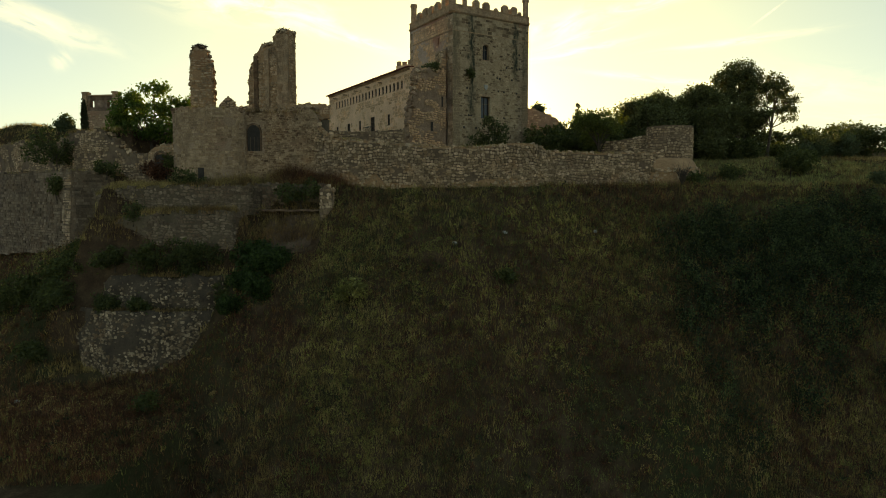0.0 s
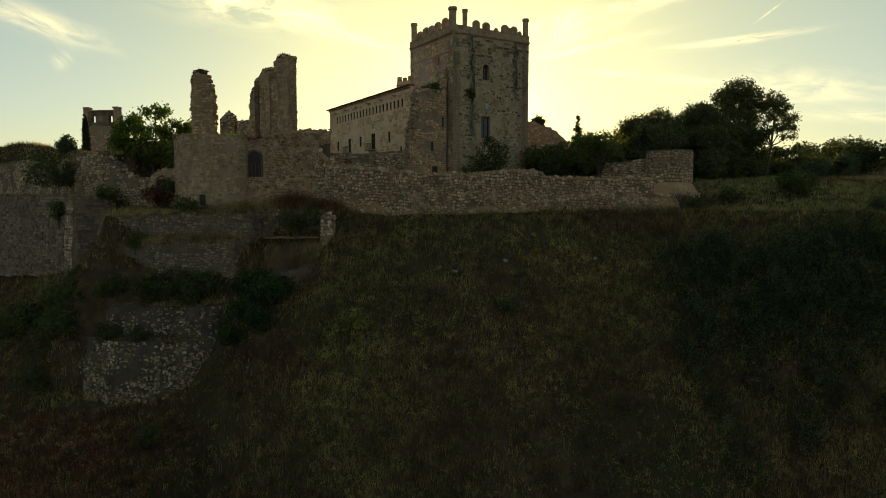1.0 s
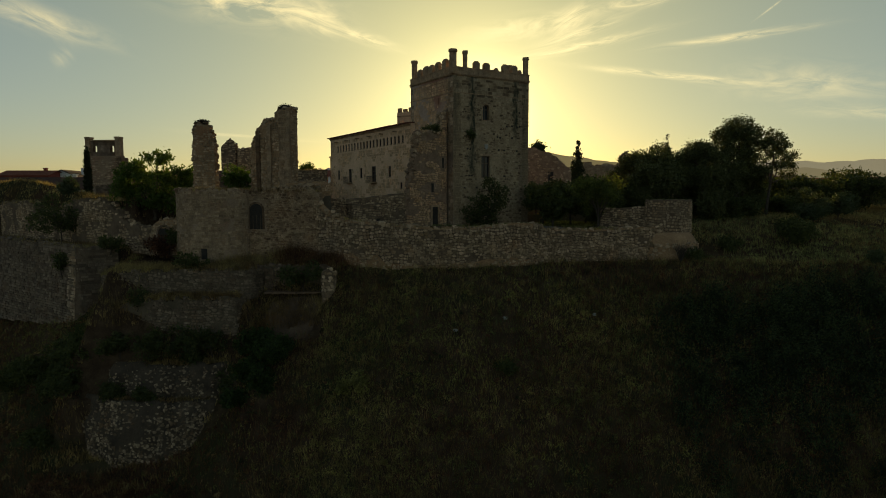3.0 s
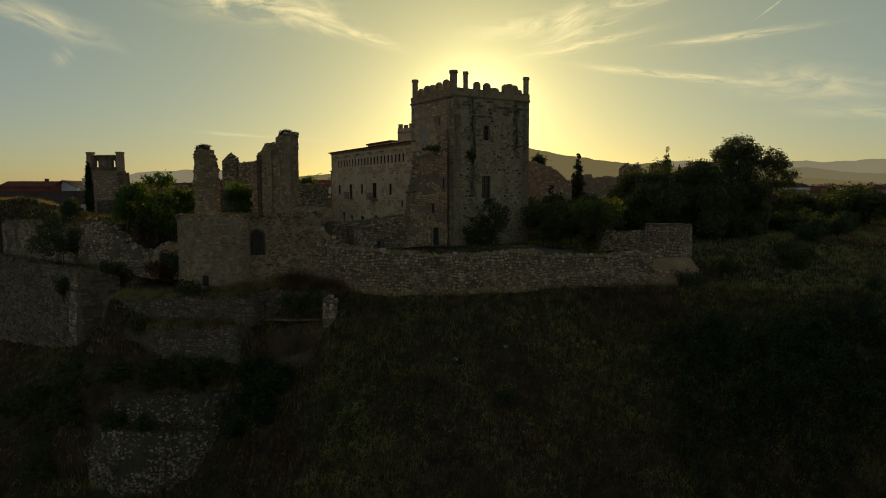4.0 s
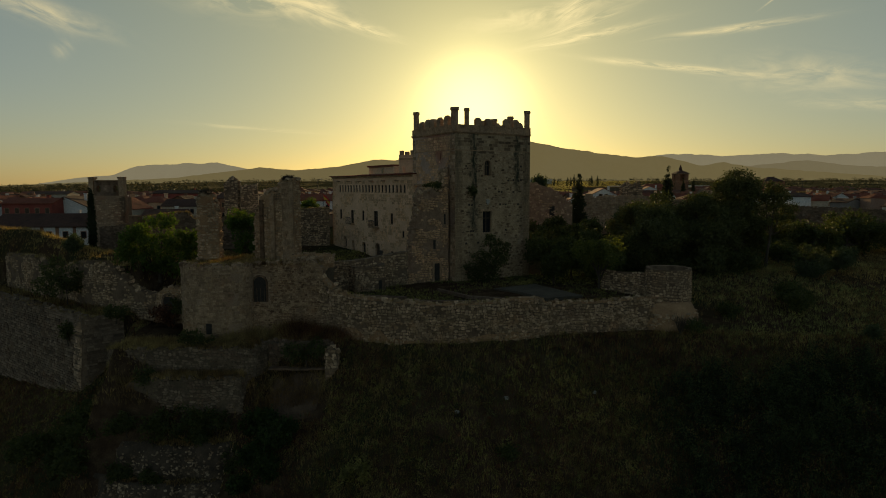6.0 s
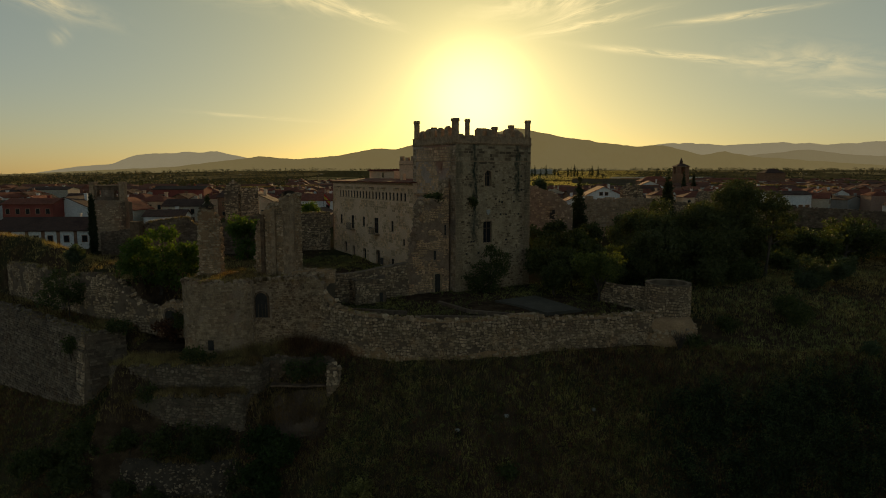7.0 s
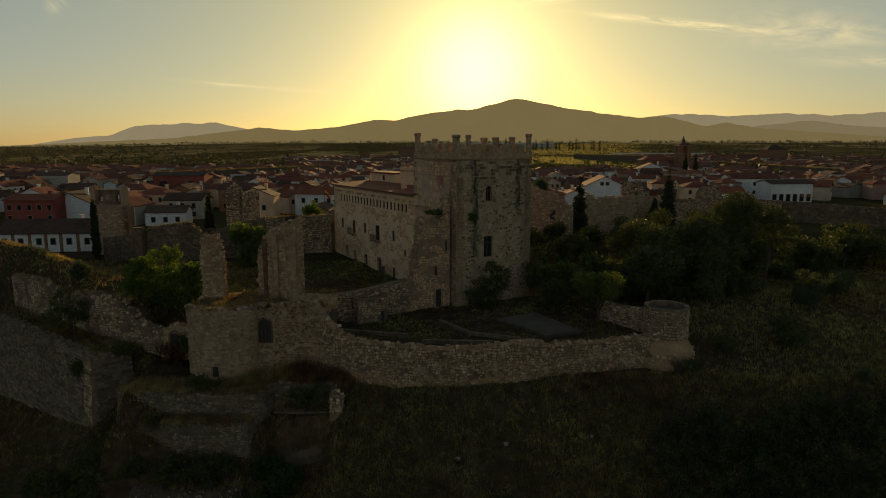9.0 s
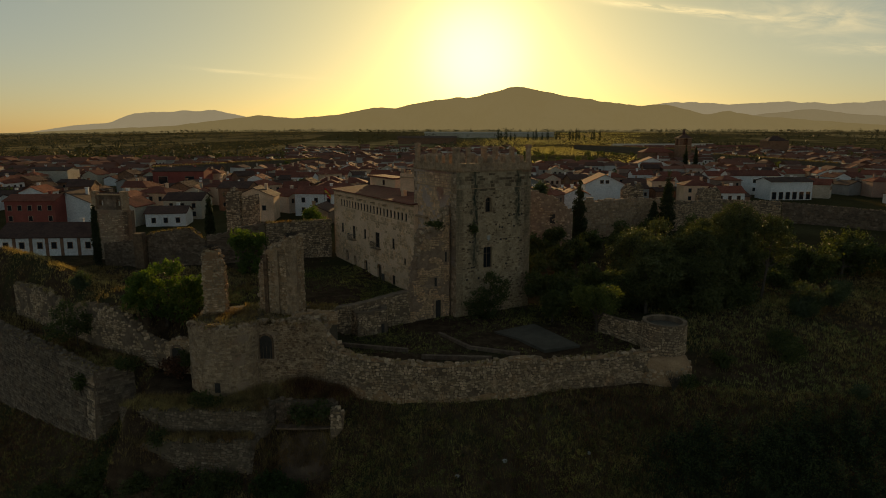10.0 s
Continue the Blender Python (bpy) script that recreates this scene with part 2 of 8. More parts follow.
MORTAR = mottled("lime_mortar", (0.302, 0.199, 0.127), (0.451, 0.307, 0.204), 0.6, 9.0, c=(0.342, 0.176, 0.104))
PLASTER = mottled("weathered_plaster", (0.669, 0.428, 0.267), (0.854, 0.564, 0.365), 0.35, 6.0, bump=0.15, c=(0.576, 0.353, 0.219))
SIDE_PLASTER = mottled("stained_plaster", (0.432, 0.307, 0.232), (0.562, 0.406, 0.319), 0.35, 5.0, bump=0.3, c=(0.389, 0.183, 0.118))
RED_EARTH = mottled("red_wall_core", (0.24, 0.145, 0.092), (0.40, 0.265, 0.175), 0.8, 5.0, bump=0.9, dist=0.12)
TAPIAL = mottled("rammed_earth", (0.336, 0.193, 0.101), (0.502, 0.301, 0.164), 0.9, 6.0, bump=0.8, dist=0.1, c=(0.336, 0.176, 0.0918))
# dark wood, and the painted shade of openings that have no depth
DARK = mottled("dark_wood_and_opening_shade", (0.035, 0.03, 0.025), (0.06, 0.05, 0.04), 2.0, 20.0)
WOOD = mottled("aged_wood", (0.09, 0.06, 0.04), (0.14, 0.10, 0.07), 3.0, 25.0)
IRON = mottled("rusty_iron", (0.05, 0.045, 0.04), (0.09, 0.07, 0.055), 4.0, 30.0, 0.6)
TILE = tile_mat("clay_tile", (0.21, 0.055, 0.032), (0.35, 0.105, 0.06))
EARTH = mottled("dry_earth", (0.10, 0.075, 0.048), (0.17, 0.125, 0.08), 0.5, 5.0)
GRAVEL = mottled("trodden_gravel", (0.088, 0.0718, 0.0503), (0.136, 0.113, 0.0814), 0.6, 9.0)
CONCRETE = mottled("pale_concrete", (0.36, 0.34, 0.30), (0.45, 0.43, 0.38), 0.5, 9.0, bump=0.1)
WHITE = mottled("whitewash", (0.66, 0.64, 0.60), (0.78, 0.76, 0.72), 0.25, 3.0, bump=0.08)
CREAM = mottled("cream_render", (0.45, 0.38, 0.29), (0.56, 0.49, 0.38), 0.25, 3.0, bump=0.08)
REDWALL = mottled("red_brick_render", (0.26, 0.06, 0.045), (0.34, 0.09, 0.065), 0.4, 6.0, bump=0.1)
BARK = mottled("bark", (0.06, 0.045, 0.033), (0.12, 0.09, 0.065), 3.0, 18.0, bump=0.6, dist=0.05)
PINE = leaf_mat("pine_needles", (0.050, 0.060, 0.023), (0.128, 0.132, 0.047), 0.22)
FIG = leaf_mat("broad_leaves", (0.046, 0.08, 0.019), (0.115, 0.16, 0.04), 0.5)
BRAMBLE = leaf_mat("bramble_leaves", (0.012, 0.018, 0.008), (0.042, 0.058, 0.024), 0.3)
SHOOT = leaf_mat("bramble_shoots", (0.05, 0.07, 0.03), (0.13, 0.165, 0.075), 0.35)
THICKET = leaf_mat("thicket_leaves", (0.014, 0.028, 0.008), (0.065, 0.105, 0.03), 0.35)
COURT = leaf_mat("court_leaves", (0.0613, 0.0798, 0.0225), (0.149, 0.16, 0.0438), 0.4)
BUSH = leaf_mat("bush_leaves", (0.039, 0.054, 0.0198), (0.111, 0.12, 0.0418), 0.35)
CYPRESS = leaf_mat("cypress_leaves", (0.022, 0.03, 0.012), (0.06, 0.068, 0.028), 0.2)
FARTREE = leaf_mat("holm_oak_leaves", (0.04, 0.039, 0.02), (0.08, 0.072, 0.036), 0.15)
OLIVE = leaf_mat("grey_green_leaves", (0.05, 0.065, 0.035), (0.09, 0.11, 0.06), 0.35)
STRAW = leaf_mat("dry_grass", (0.15, 0.108, 0.062), (0.38, 0.29, 0.172), 0.35, ((0.8, 0.62, 0.52), (1.3, 1.28, 1.1)))
RUSSET = leaf_mat("russet_weeds", (0.075, 0.034, 0.022), (0.20, 0.098, 0.06), 0.3, ((0.9, 0.75, 0.72), (1.4, 1.3, 1.2)))
MEADOW = leaf_mat("meadow_blades", (0.12, 0.12, 0.055), (0.36, 0.34, 0.18), 0.35, ((0.8, 0.85, 0.8), (1.3, 1.25, 1.1)))
WEED = leaf_mat("green_weeds", (0.12, 0.118, 0.05), (0.27, 0.255, 0.115), 0.35, ((0.7, 0.8, 0.75), (1.5, 1.4, 1.15)))


def glass_mat():
    n = Nodes("dark_window_glass")
    return n.done((0.02, 0.022, 0.025), 0.08, 0.0, 0.5)


GLASS = glass_mat()


def ground_mat():
    """Dry hillside: straw, bare red-brown earth and green patches; fields and scrub further off."""
    n = Nodes("dry_hillside")
    p = n.where()
    big = n.noise(p, 0.07, 5.0, 0.6)
    mid = n.noise(p, 0.6, 5.0, 0.65)
    fine = n.noise(p, 6.0, 5.0, 0.7)
    col = n.ramp(mid, (0.3, (0.05, 0.031, 0.021)), (0.5, (0.085, 0.053, 0.033)), (0.7, (0.14, 0.095, 0.058)))
    col = n.mix(n.span(big, 0.48, 0.62), col, (0.052, 0.056, 0.026))
    # beyond the walls: dark scrub and olive ground, with stubble fields further out
    sep = n.t.nodes.new("ShaderNodeSeparateXYZ")
    n.put(sep, 0, p)
    far = n.span(sep.outputs[1], 100, 150)
    scrub = n.ramp(n.noise(p, 0.03, 5.0, 0.6), (0.35, (0.04, 0.038, 0.018)), (0.65, (0.095, 0.082, 0.04)))
    plot = n.t.nodes.new("ShaderNodeTexVoronoi")
    n.put(plot, "Vector", n.stretch(p, (0.006, 0.0022, 0.0)))
    plot.inputs["Scale"].default_value = 1.0
    sown = n.t.nodes.new("ShaderNodeSeparateColor")
    n.put(sown, 0, plot.outputs["Color"])
    field = n.ramp(sown.outputs[0], (0.0, (0.07, 0.064, 0.03)), (0.4, (0.15, 0.12, 0.06)), (0.75, (0.26, 0.20, 0.10)), (1.0, (0.42, 0.33, 0.17)))
    field = n.mix(n.span(n.noise(p, 0.012, 5.0, 0.65), 0.45, 0.62), field, (0.085, 0.078, 0.038))
    scrub = n.mix(n.span(sep.outputs[1], 420, 800), scrub, field)
    col = n.mix(far, col, scrub)
    col = n.mix(0.8, col, n.ramp(fine, (0.28, (0.45, 0.45, 0.45)), (0.72, (1.35, 1.3, 1.2))), "MULTIPLY")
    n.bump(n.noise(p, 2.2, 6.0, 0.7), 0.7, 0.35)
    return n.done(col, 1.0, 0.0, 0.0)


GROUND = ground_mat()


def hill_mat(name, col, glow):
    """Far mountains; the evening haze over them is put in as an even glow."""
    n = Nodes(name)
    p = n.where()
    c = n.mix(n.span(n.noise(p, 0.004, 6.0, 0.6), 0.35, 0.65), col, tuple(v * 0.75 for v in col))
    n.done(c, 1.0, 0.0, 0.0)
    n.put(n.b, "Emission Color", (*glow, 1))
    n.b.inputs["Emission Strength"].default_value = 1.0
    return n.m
# ---- mesh helpers ----
class Geo:
    """Vertices and faces on the way to one mesh."""
    def __init__(self):
        self.v, self.f = [], []

    def quad(self, a, b, c, d):
        i = len(self.v)
        self.v += [tuple(a), tuple(b), tuple(c), tuple(d)]
        self.f.append((i, i + 1, i + 2, i + 3))

    def poly(self, pts):
        i = len(self.v)
        self.v += [tuple(p) for p in pts]
        self.f.append(tuple(range(i, i + len(pts))))

    def box(self, lo, hi, m=None):
        (x0, y0, z0), (x1, y1, z1) = lo, hi
        pts = [Vector(p) for p in ((x0, y0, z0), (x1, y0, z0), (x1, y1, z0), (x0, y1, z0), (x0, y0, z1), (x1, y0, z1), (x1, y1, z1), (x0, y1, z1))]
        if m:
            pts = [m @ p for p in pts]
        i = len(self.v)
        self.v += [tuple(p) for p in pts]
        self.f += [tuple(i + k for k in q) for q in ((0, 3, 2, 1), (4, 5, 6, 7), (0, 1, 5, 4), (1, 2, 6, 5), (2, 3, 7, 6), (3, 0, 4, 7))]
        return self

    def rings(self, rings, cap=True):
        """Skin closed rings of equal size, one after another."""
        i, k = len(self.v), len(rings[0])
        for r in rings:
            self.v += [tuple(p) for p in r]
        for a in range(len(rings) - 1):
            for j in range(k):
                j2 = (j + 1) % k
                self.f.append((i + a * k + j, i + a * k + j2, i + (a + 1) * k + j2, i + (a + 1) * k + j))
        if cap:
            self.f.append(tuple(i + j for j in reversed(range(k))))
            self.f.append(tuple(i + (len(rings) - 1) * k + j for j in range(k)))
        return self

    def lathe(self, c, profile, k=16, wob=0.0, rng=None):
        """A round body: profile of (radius, z) about c."""
        rr = []
        for r, z in profile:
            ring = []
            for j in range(k):
                a = 2 * math.pi * j / k
                q = r * (1 + (rng.uniform(-wob, wob) if rng else 0))
                ring.append((c[0] + q * math.cos(a), c[1] + q * math.sin(a), c[2] + z))
            rr.append(ring)
        return self.rings(rr)

    def tube(self, pts, radii, k=7):
        rr = []
        for n, (p, r) in enumerate(zip(pts, radii)):
            d = (Vector(pts[min(n + 1, len(pts) - 1)]) - Vector(pts[max(n - 1, 0)])).normalized()
            u = d.cross(Vector((0.3, 0.9, 0.2))).normalized()
            w = d.cross(u)
            rr.append([Vector(p) + (u * math.cos(2 * math.pi * j / k) + w * math.sin(2 * math.pi * j / k)) * r for j in range(k)])
        return self.rings(rr)

    def data(self, name, off=(0, 0, 0), smooth=False):
        me = bpy.data.meshes.new(name)
        o = off
        me.from_pydata([(p[0] - o[0], p[1] - o[1], p[2] - o[2]) for p in self.v], [], self.f)
        if smooth:
            me.polygons.foreach_set("use_smooth", [True] * len(me.polygons))
        me.update()
        return me


def thing(name, loc, label, category, group="", kind=""):
    ob = new(name)
    ob.empty_display_size = 0.3
    ob.location = loc
    ob["base"] = tuple(loc)
    return tagged(ob, label, category, group, kind)


def base_of(ob):
    o = Vector((0, 0, 0))
    while ob:
        o += ob.location
        ob = ob.parent
    return o


def part(name, geo, material, parent, label="", world=True, smooth=False, kind=""):
    """One mesh under a thing or part. world: the points are in the world's metres, else the parent's."""
    ob = new(name, geo.data(name, base_of(parent) if world else (0, 0, 0), smooth))
    ob.data.materials.append(material)
    ob.parent = parent
    return tagged(ob, label, kind=kind)


def solo(name, geo, material, label, category, loc=(0, 0, 0), smooth=False, group="", kind=""):
    """A top-level thing that is one mesh."""
    ob = new(name, geo.data(name, loc, smooth))
    ob.location = loc
    ob.data.materials.append(material)
    return tagged(ob, label, category, group, kind)


def lerp_table(table, x):
    xs, ys = zip(*table)
    return float(np.interp(x, xs, ys))


class Line:
    """A wall's face along a broken line in plan, by distance s; the outer side lies to the right hand of its run."""
    def __init__(self, pts):
        self.p = [Vector((a, b)) for a, b in pts]
        self.s = [0.0]
        for a, b in zip(self.p, self.p[1:]):
            self.s.append(self.s[-1] + (b - a).length)
        self.length = self.s[-1]

    def at(self, s):
        s = min(max(s, 0.0), self.length)
        for i in range(len(self.p) - 1):
            if s <= self.s[i + 1] + 1e-9:
                d = (self.p[i + 1] - self.p[i]).normalized()
                q = self.p[i] + d * (s - self.s[i])
                return q, Vector((d.y, -d.x)), d
        return q, Vector((d.y, -d.x)), d

    def spot(self, s, z, out=0.0):
        q, n, _ = self.at(s)
        return Vector((q.x + n.x * out, q.y + n.y * out, z))


def arc(cx, cy, r, a0, a1, k=14):
    return [(cx + r * math.cos(radians(a0 + (a1 - a0) * i / k)), cy + r * math.sin(radians(a0 + (a1 - a0) * i / k))) for i in range(k + 1)]


def masonry(line, bottom, top, w, h, rng, proud=0.07, gap=0.02, rough=0.05, skip=None, batter=0.0, keep=1.0, patchy=0.0, jumble=0.0):
    """Stones of a wall's face: dressed blocks where rough is small, else rounded field stones, laid in wavering courses.
    bottom, top: heights by s. patchy: how far whole patches have fallen out. Returns for each stone its back ring and front ring."""
    out = []
    lo = min(bottom(line.length * i / 20) for i in range(21))
    hi = max(top(line.length * i / 20) for i in range(21))
    z, field, ph = lo - 0.2, rough > 0.03, rng.uniform(0, 50)
    wave = 0.28 * h if field else 0.0
    while z < hi:
        ch = h * rng.uniform(0.75, 1.3)
        s = rng.uniform(-w, 0)
        while s < line.length:
            cw = w * rng.uniform(0.5, 1.6)
            a, b, sc = max(s, 0), min(s + cw, line.length), s + cw / 2
            up = wave * (math.sin(sc * 0.9 + ph + z) + math.sin(sc * 2.3 + ph * 2 - z)) + h * jumble * rng.uniform(-1, 1)
            hh = ch * (rng.uniform(0.84, 1.12) if field else 1.0)
            if jumble:
                cw *= rng.uniform(0.6, 1.3)
                hh *= rng.uniform(0.6, 1.3)
            zc, z0 = z + up + hh / 2, z + up
            s += cw
            if b - a < 0.3 * w or zc < bottom(sc) or z0 + hh * 0.8 > top(sc) or rng.random() > keep or (skip and skip(sc, zc, cw, hh)):
                continue
            if patchy and noise.noise(Vector((sc * 0.45 + ph, zc * 0.7, ph))) + rng.uniform(-0.15, 0.15) < patchy - 0.6:
                continue
            pr = proud * rng.uniform(0.35, 1.5)
            bo = batter * (hi - zc)
            m, r1, r2 = (a + b) / 2, (b - a) / 2 - gap * rng.uniform(0.5, 1.6), hh / 2 - gap * rng.uniform(0.5, 1.6)
            back, front = [], []
            turn = rng.uniform(-0.2, 0.2) * (1 + 4 * jumble) if field else 0.0
            n = 8 if field else 4
            for k in range(n):
                t = 2 * math.pi * (k + 0.5) / n + turn
                cs, sn = math.cos(t), math.sin(t)
                f = (1.0 / max(abs(cs), abs(sn))) if n == 4 else (abs(cs) ** 5 + abs(sn) ** 5) ** -0.2
                f *= 1 + rng.uniform(-rough, rough) * 1.4
                q = 0.84 if field else 0.92
                back.append(line.spot(m + r1 * cs * f, zc + r2 * sn * f, -0.05 + bo))
                front.append(line.spot(m + r1 * cs * f * q, zc + r2 * sn * f * q, pr + rng.uniform(-rough, rough) * 0.3 + bo))
            out.append(back + front)
        z += ch
    return out


def blocks_geo(blocks):
    g = Geo()
    for b in blocks:
        i, k = len(g.v), len(b) // 2
        g.v += [tuple(p) for p in b]
        g.f.append(tuple(i + k + j for j in range(k)))
        for j in range(k):
            j2 = (j + 1) % k
            g.f.append((i + j, i + j2, i + k + j2, i + k + j))
    return g


def core(line, bottom, top, thick, step=0.7, out=0.0, batter=0.0, rng=None, ragged=0.0):
    """The solid body of a wall along a line, with an uneven crest."""
    g = Geo()
    n = max(2, int(line.length / step))
    ss = sorted(set([line.length * i / n for i in range(n + 1)] + line.s))
    for s in ss:
        zt = top(s) + (rng.uniform(-ragged, ragged) if rng else 0)
        zb = bottom(s)
        bo = batter * (zt - zb)
        g.v += [tuple(line.spot(s, zb, out + bo)), tuple(line.spot(s, zt, out)), tuple(line.spot(s, zt - 0.05, out - thick)), tuple(line.spot(s, zb, out - thick))]
    for i in range(len(ss) - 1):
        a, b = i * 4, i * 4 + 4
        for k in range(4):
            k2 = (k + 1) % 4
            g.f.append((a + k, b + k, b + k2, a + k2))
    e = (len(ss) - 1) * 4
    g.f += [(0, 1, 2, 3), (e + 3, e + 2, e + 1, e)]
    return g


def slab(line_p, d, length, z0, z1, thick, holes):
    """An upright wall with openings through it. The face starts at line_p and runs along d; holes: (s0, s1, za, zb)."""
    g = Geo()
    d = Vector(d).normalized()
    nrm = Vector((d.y, -d.x))
    def at(s, z, k):
        return (line_p[0] + d.x * s - nrm.x * k, line_p[1] + d.y * s - nrm.y * k, z)
    ss = sorted({0.0, length} | {v for h in holes for v in h[:2]})
    zz = sorted({z0, z1} | {v for h in holes for v in h[2:4]})
    for s0, s1 in zip(ss, ss[1:]):
        for a, b in zip(zz, zz[1:]):
            sm, zm = (s0 + s1) / 2, (a + b) / 2
            if any(h[0] < sm < h[1] and h[2] < zm < h[3] for h in holes):
                continue
            g.quad(at(s0, a, 0), at(s1, a, 0), at(s1, b, 0), at(s0, b, 0))
            g.quad(at(s1, a, thick), at(s0, a, thick), at(s0, b, thick), at(s1, b, thick))
    for s0, s1, a, b in [h[:4] for h in holes]:
        g.quad(at(s0, a, 0), at(s0, a, thick), at(s1, a, thick), at(s1, a, 0))
        g.quad(at(s0, b, thick), at(s0, b, 0), at(s1, b, 0), at(s1, b, thick))
        g.quad(at(s0, a, thick), at(s0, a, 0), at(s0, b, 0), at(s0, b, thick))
        g.quad(at(s1, a, 0), at(s1, a, thick), at(s1, b, thick), at(s1, b, 0))
    g.quad(at(0, z1, 0), at(length, z1, 0), at(length, z1, thick), at(0, z1, thick))
    g.quad(at(0, z0, thick), at(0, z0, 0), at(0, z1, 0), at(0, z1, thick))
    g.quad(at(length, z0, 0), at(length, z0, thick), at(length, z1, thick), at(length, z1, 0))
    return g
# ---- the ground: river slope, terraces, castle courts, plain ----
EDGE = [(-900, 650), (-200, 200), (-64, 97), (-50, 84.5), (-40.5, 76.0), (-30, 74.5), (-23, 72.5), (-17.5, 67.0), (-12, 66.2), (5, 66.3), (14, 68.0), (28, 68.5), (45, 66.0), (90, 62), (250, 70), (900, 150)]
OUTER = [(-14.2, 68.8), (-9.5, 66.2), (-4.9, 65.7), (1.0, 65.9), (5.6, 66.3), (9.2, 67.1), (13.1, 68.5), (18.3, 69.7), (23.5, 71.0)]
RUINED = [(-63.3, 92.6), (-44.5, 78.9), (-32.7, 72.6)]
RETAIN = [(-78, 97.5), (-49.7, 76.4), (-40.3, 69.4), (-37.2, 72.2)]
STUB0, STUBD = Vector((0.5, 87.9)), Vector((-0.830, -0.557))


def smooth(a, b, v):
    """An easy step from 0 at a to 1 at b."""
    t = min(max((v - a) / (b - a), 0.0), 1.0)
    return t * t * (3 - 2 * t)


def ground(x, y):
    wob = noise.noise(Vector((x * 0.09, y * 0.09, 0))) * 0.7 + noise.noise(Vector((x * 0.35, y * 0.35, 3))) * 0.22
    ye = lerp_table(EDGE, x)
    slope = 21.4 - 0.95 * (ye - y) + wob
    if slope < -9:
        slope = -9 + (slope + 9) * 0.12
    slope = max(slope, -14.0)
    # what the slope rises to
    right = 21.4 + 3.9 * smooth(0, 24, y - ye) + 1.6 * smooth(24, 80, y - ye)
    oy = lerp_table(OUTER, x)
    court = 21.4 + 3.0 * smooth(0.4, 1.2, y - oy)
    upper = (Vector((x, y)) - STUB0).dot(Vector((STUBD.y, -STUBD.x)))
    court += 1.15 * smooth(0.2, 1.4, upper)
    hy = lerp_table(RUINED, x) if x > -63.3 else 92.6 + 0.74 * (-63.3 - x)
    mound = 28.2 + 2.8 * smooth(-44, -64, x) * smooth(1, 4, y - hy) * (1 - smooth(4, 13, y - hy)) - 2.0 * smooth(5, 18, y - hy) + 0.5 * noise.noise(Vector((x * 0.12, y * 0.12, 9)))
    left = 22.5 + (mound - 22.5) * smooth(0.4, 1.6, y - hy)
    top = right
    if x < 30:
        k = smooth(27.5, 30.0, x)
        top = court * (1 - k) + right * k
    if x < -12:
        k = smooth(-30, -28, x)
        bast = 22.0 + 3.7 * smooth(68.5, 71.0, y)
        mixed = bast if x > -30 else left
        mixed = left * (1 - k) + bast * k
        j = smooth(-15.0, -12.5, x)
        far = smooth(84, 92, y) if x > -40 else smooth(106, 120, y)
        mixed = mixed * (1 - far * (1 if x > -40 else 0.6)) + 26.0 * far * (1 if x > -40 else 0.6)
        top = mixed * (1 - j) + top * j
    plain = 26.2 + 1.2 * smooth(120, 170, y) + 27 * smooth(450, 2300, y) * (0.3 + 0.7 * smooth(-0.8, -0.25, x / max(y, 1.0)))
    f = smooth(105, 135, y)
    top = top * (1 - f) + plain * f
    z = min(slope, top + wob * 0.25)
    # earth behind the stepped walls under the bastion
    if -40 < x < -15:
        side = smooth(-38.0, -36.5, x) * (1 - smooth(-19.6, -18.8, x))
        step = 3.2 + 6.2 * smooth(57.2, 59.0, y) + 3.3 * smooth(59.7, 60.5, y) + 3.0 * smooth(60.5, 61.9, y) + 2.2 * smooth(61.9, 62.4, y) + 3.0 * smooth(63.3, 64.0, y) + 0.8 * smooth(64, 67, y)
        rear = 12.2 + 8.8 * smooth(70, 72.5, y)
        step = min(step, 21.3)
        if x < -34:
            step = min(step, rear + 9 * smooth(-36.5, -34, x))
        z = max(z, z * (1 - side) + step * side + wob * 0.3 * side)
    # the eroded hollow under the slab
    if -19.2 < x < -11 and 56 < y < 66:
        z -= 1.3 * smooth(-19.2, -18.2, x) * (1 - smooth(-12.2, -11.2, x)) * smooth(57, 61.5, y) * (1 - smooth(65.0, 65.6, y))
    if -78 < x < -37.2:
        ry = lerp_table(RETAIN, x)
        k = smooth(0.5, 1.0, y - ry)
        z = max(z, z * (1 - k) + min(top, 22.5 + wob * 0.3 if y < hy + 0.4 else top) * k)
    return z


def spread(lo, hi, fine, near, far, grow):
    """Grid lines: even between near's ends, then wider and wider to lo and hi."""
    v = list(np.arange(near[0], near[1], fine))
    s = fine
    while v[-1] < hi:
        s *= grow
        v.append(v[-1] + s)
    s = fine
    while v[0] > lo:
        s *= grow
        v.insert(0, v[0] - s)
    return v


gx = spread(-4900, 4900, 0.62, (-62, 62), 0, 1.10)
gy = spread(-900, 4950, 0.62, (38, 96), 0, 1.10)
g = Geo()
g.v = [(x, y, ground(x, y)) for y in gy for x in gx]
nx = len(gx)
g.f = [(j * nx + i, j * nx + i + 1, (j + 1) * nx + i + 1, (j + 1) * nx + i) for j in range(len(gy) - 1) for i in range(nx - 1)]
ground_ob = solo("ground", g, GROUND, "dry grassy hillside and plain with bare earth and green patches", "ground", smooth=True, kind="structure")

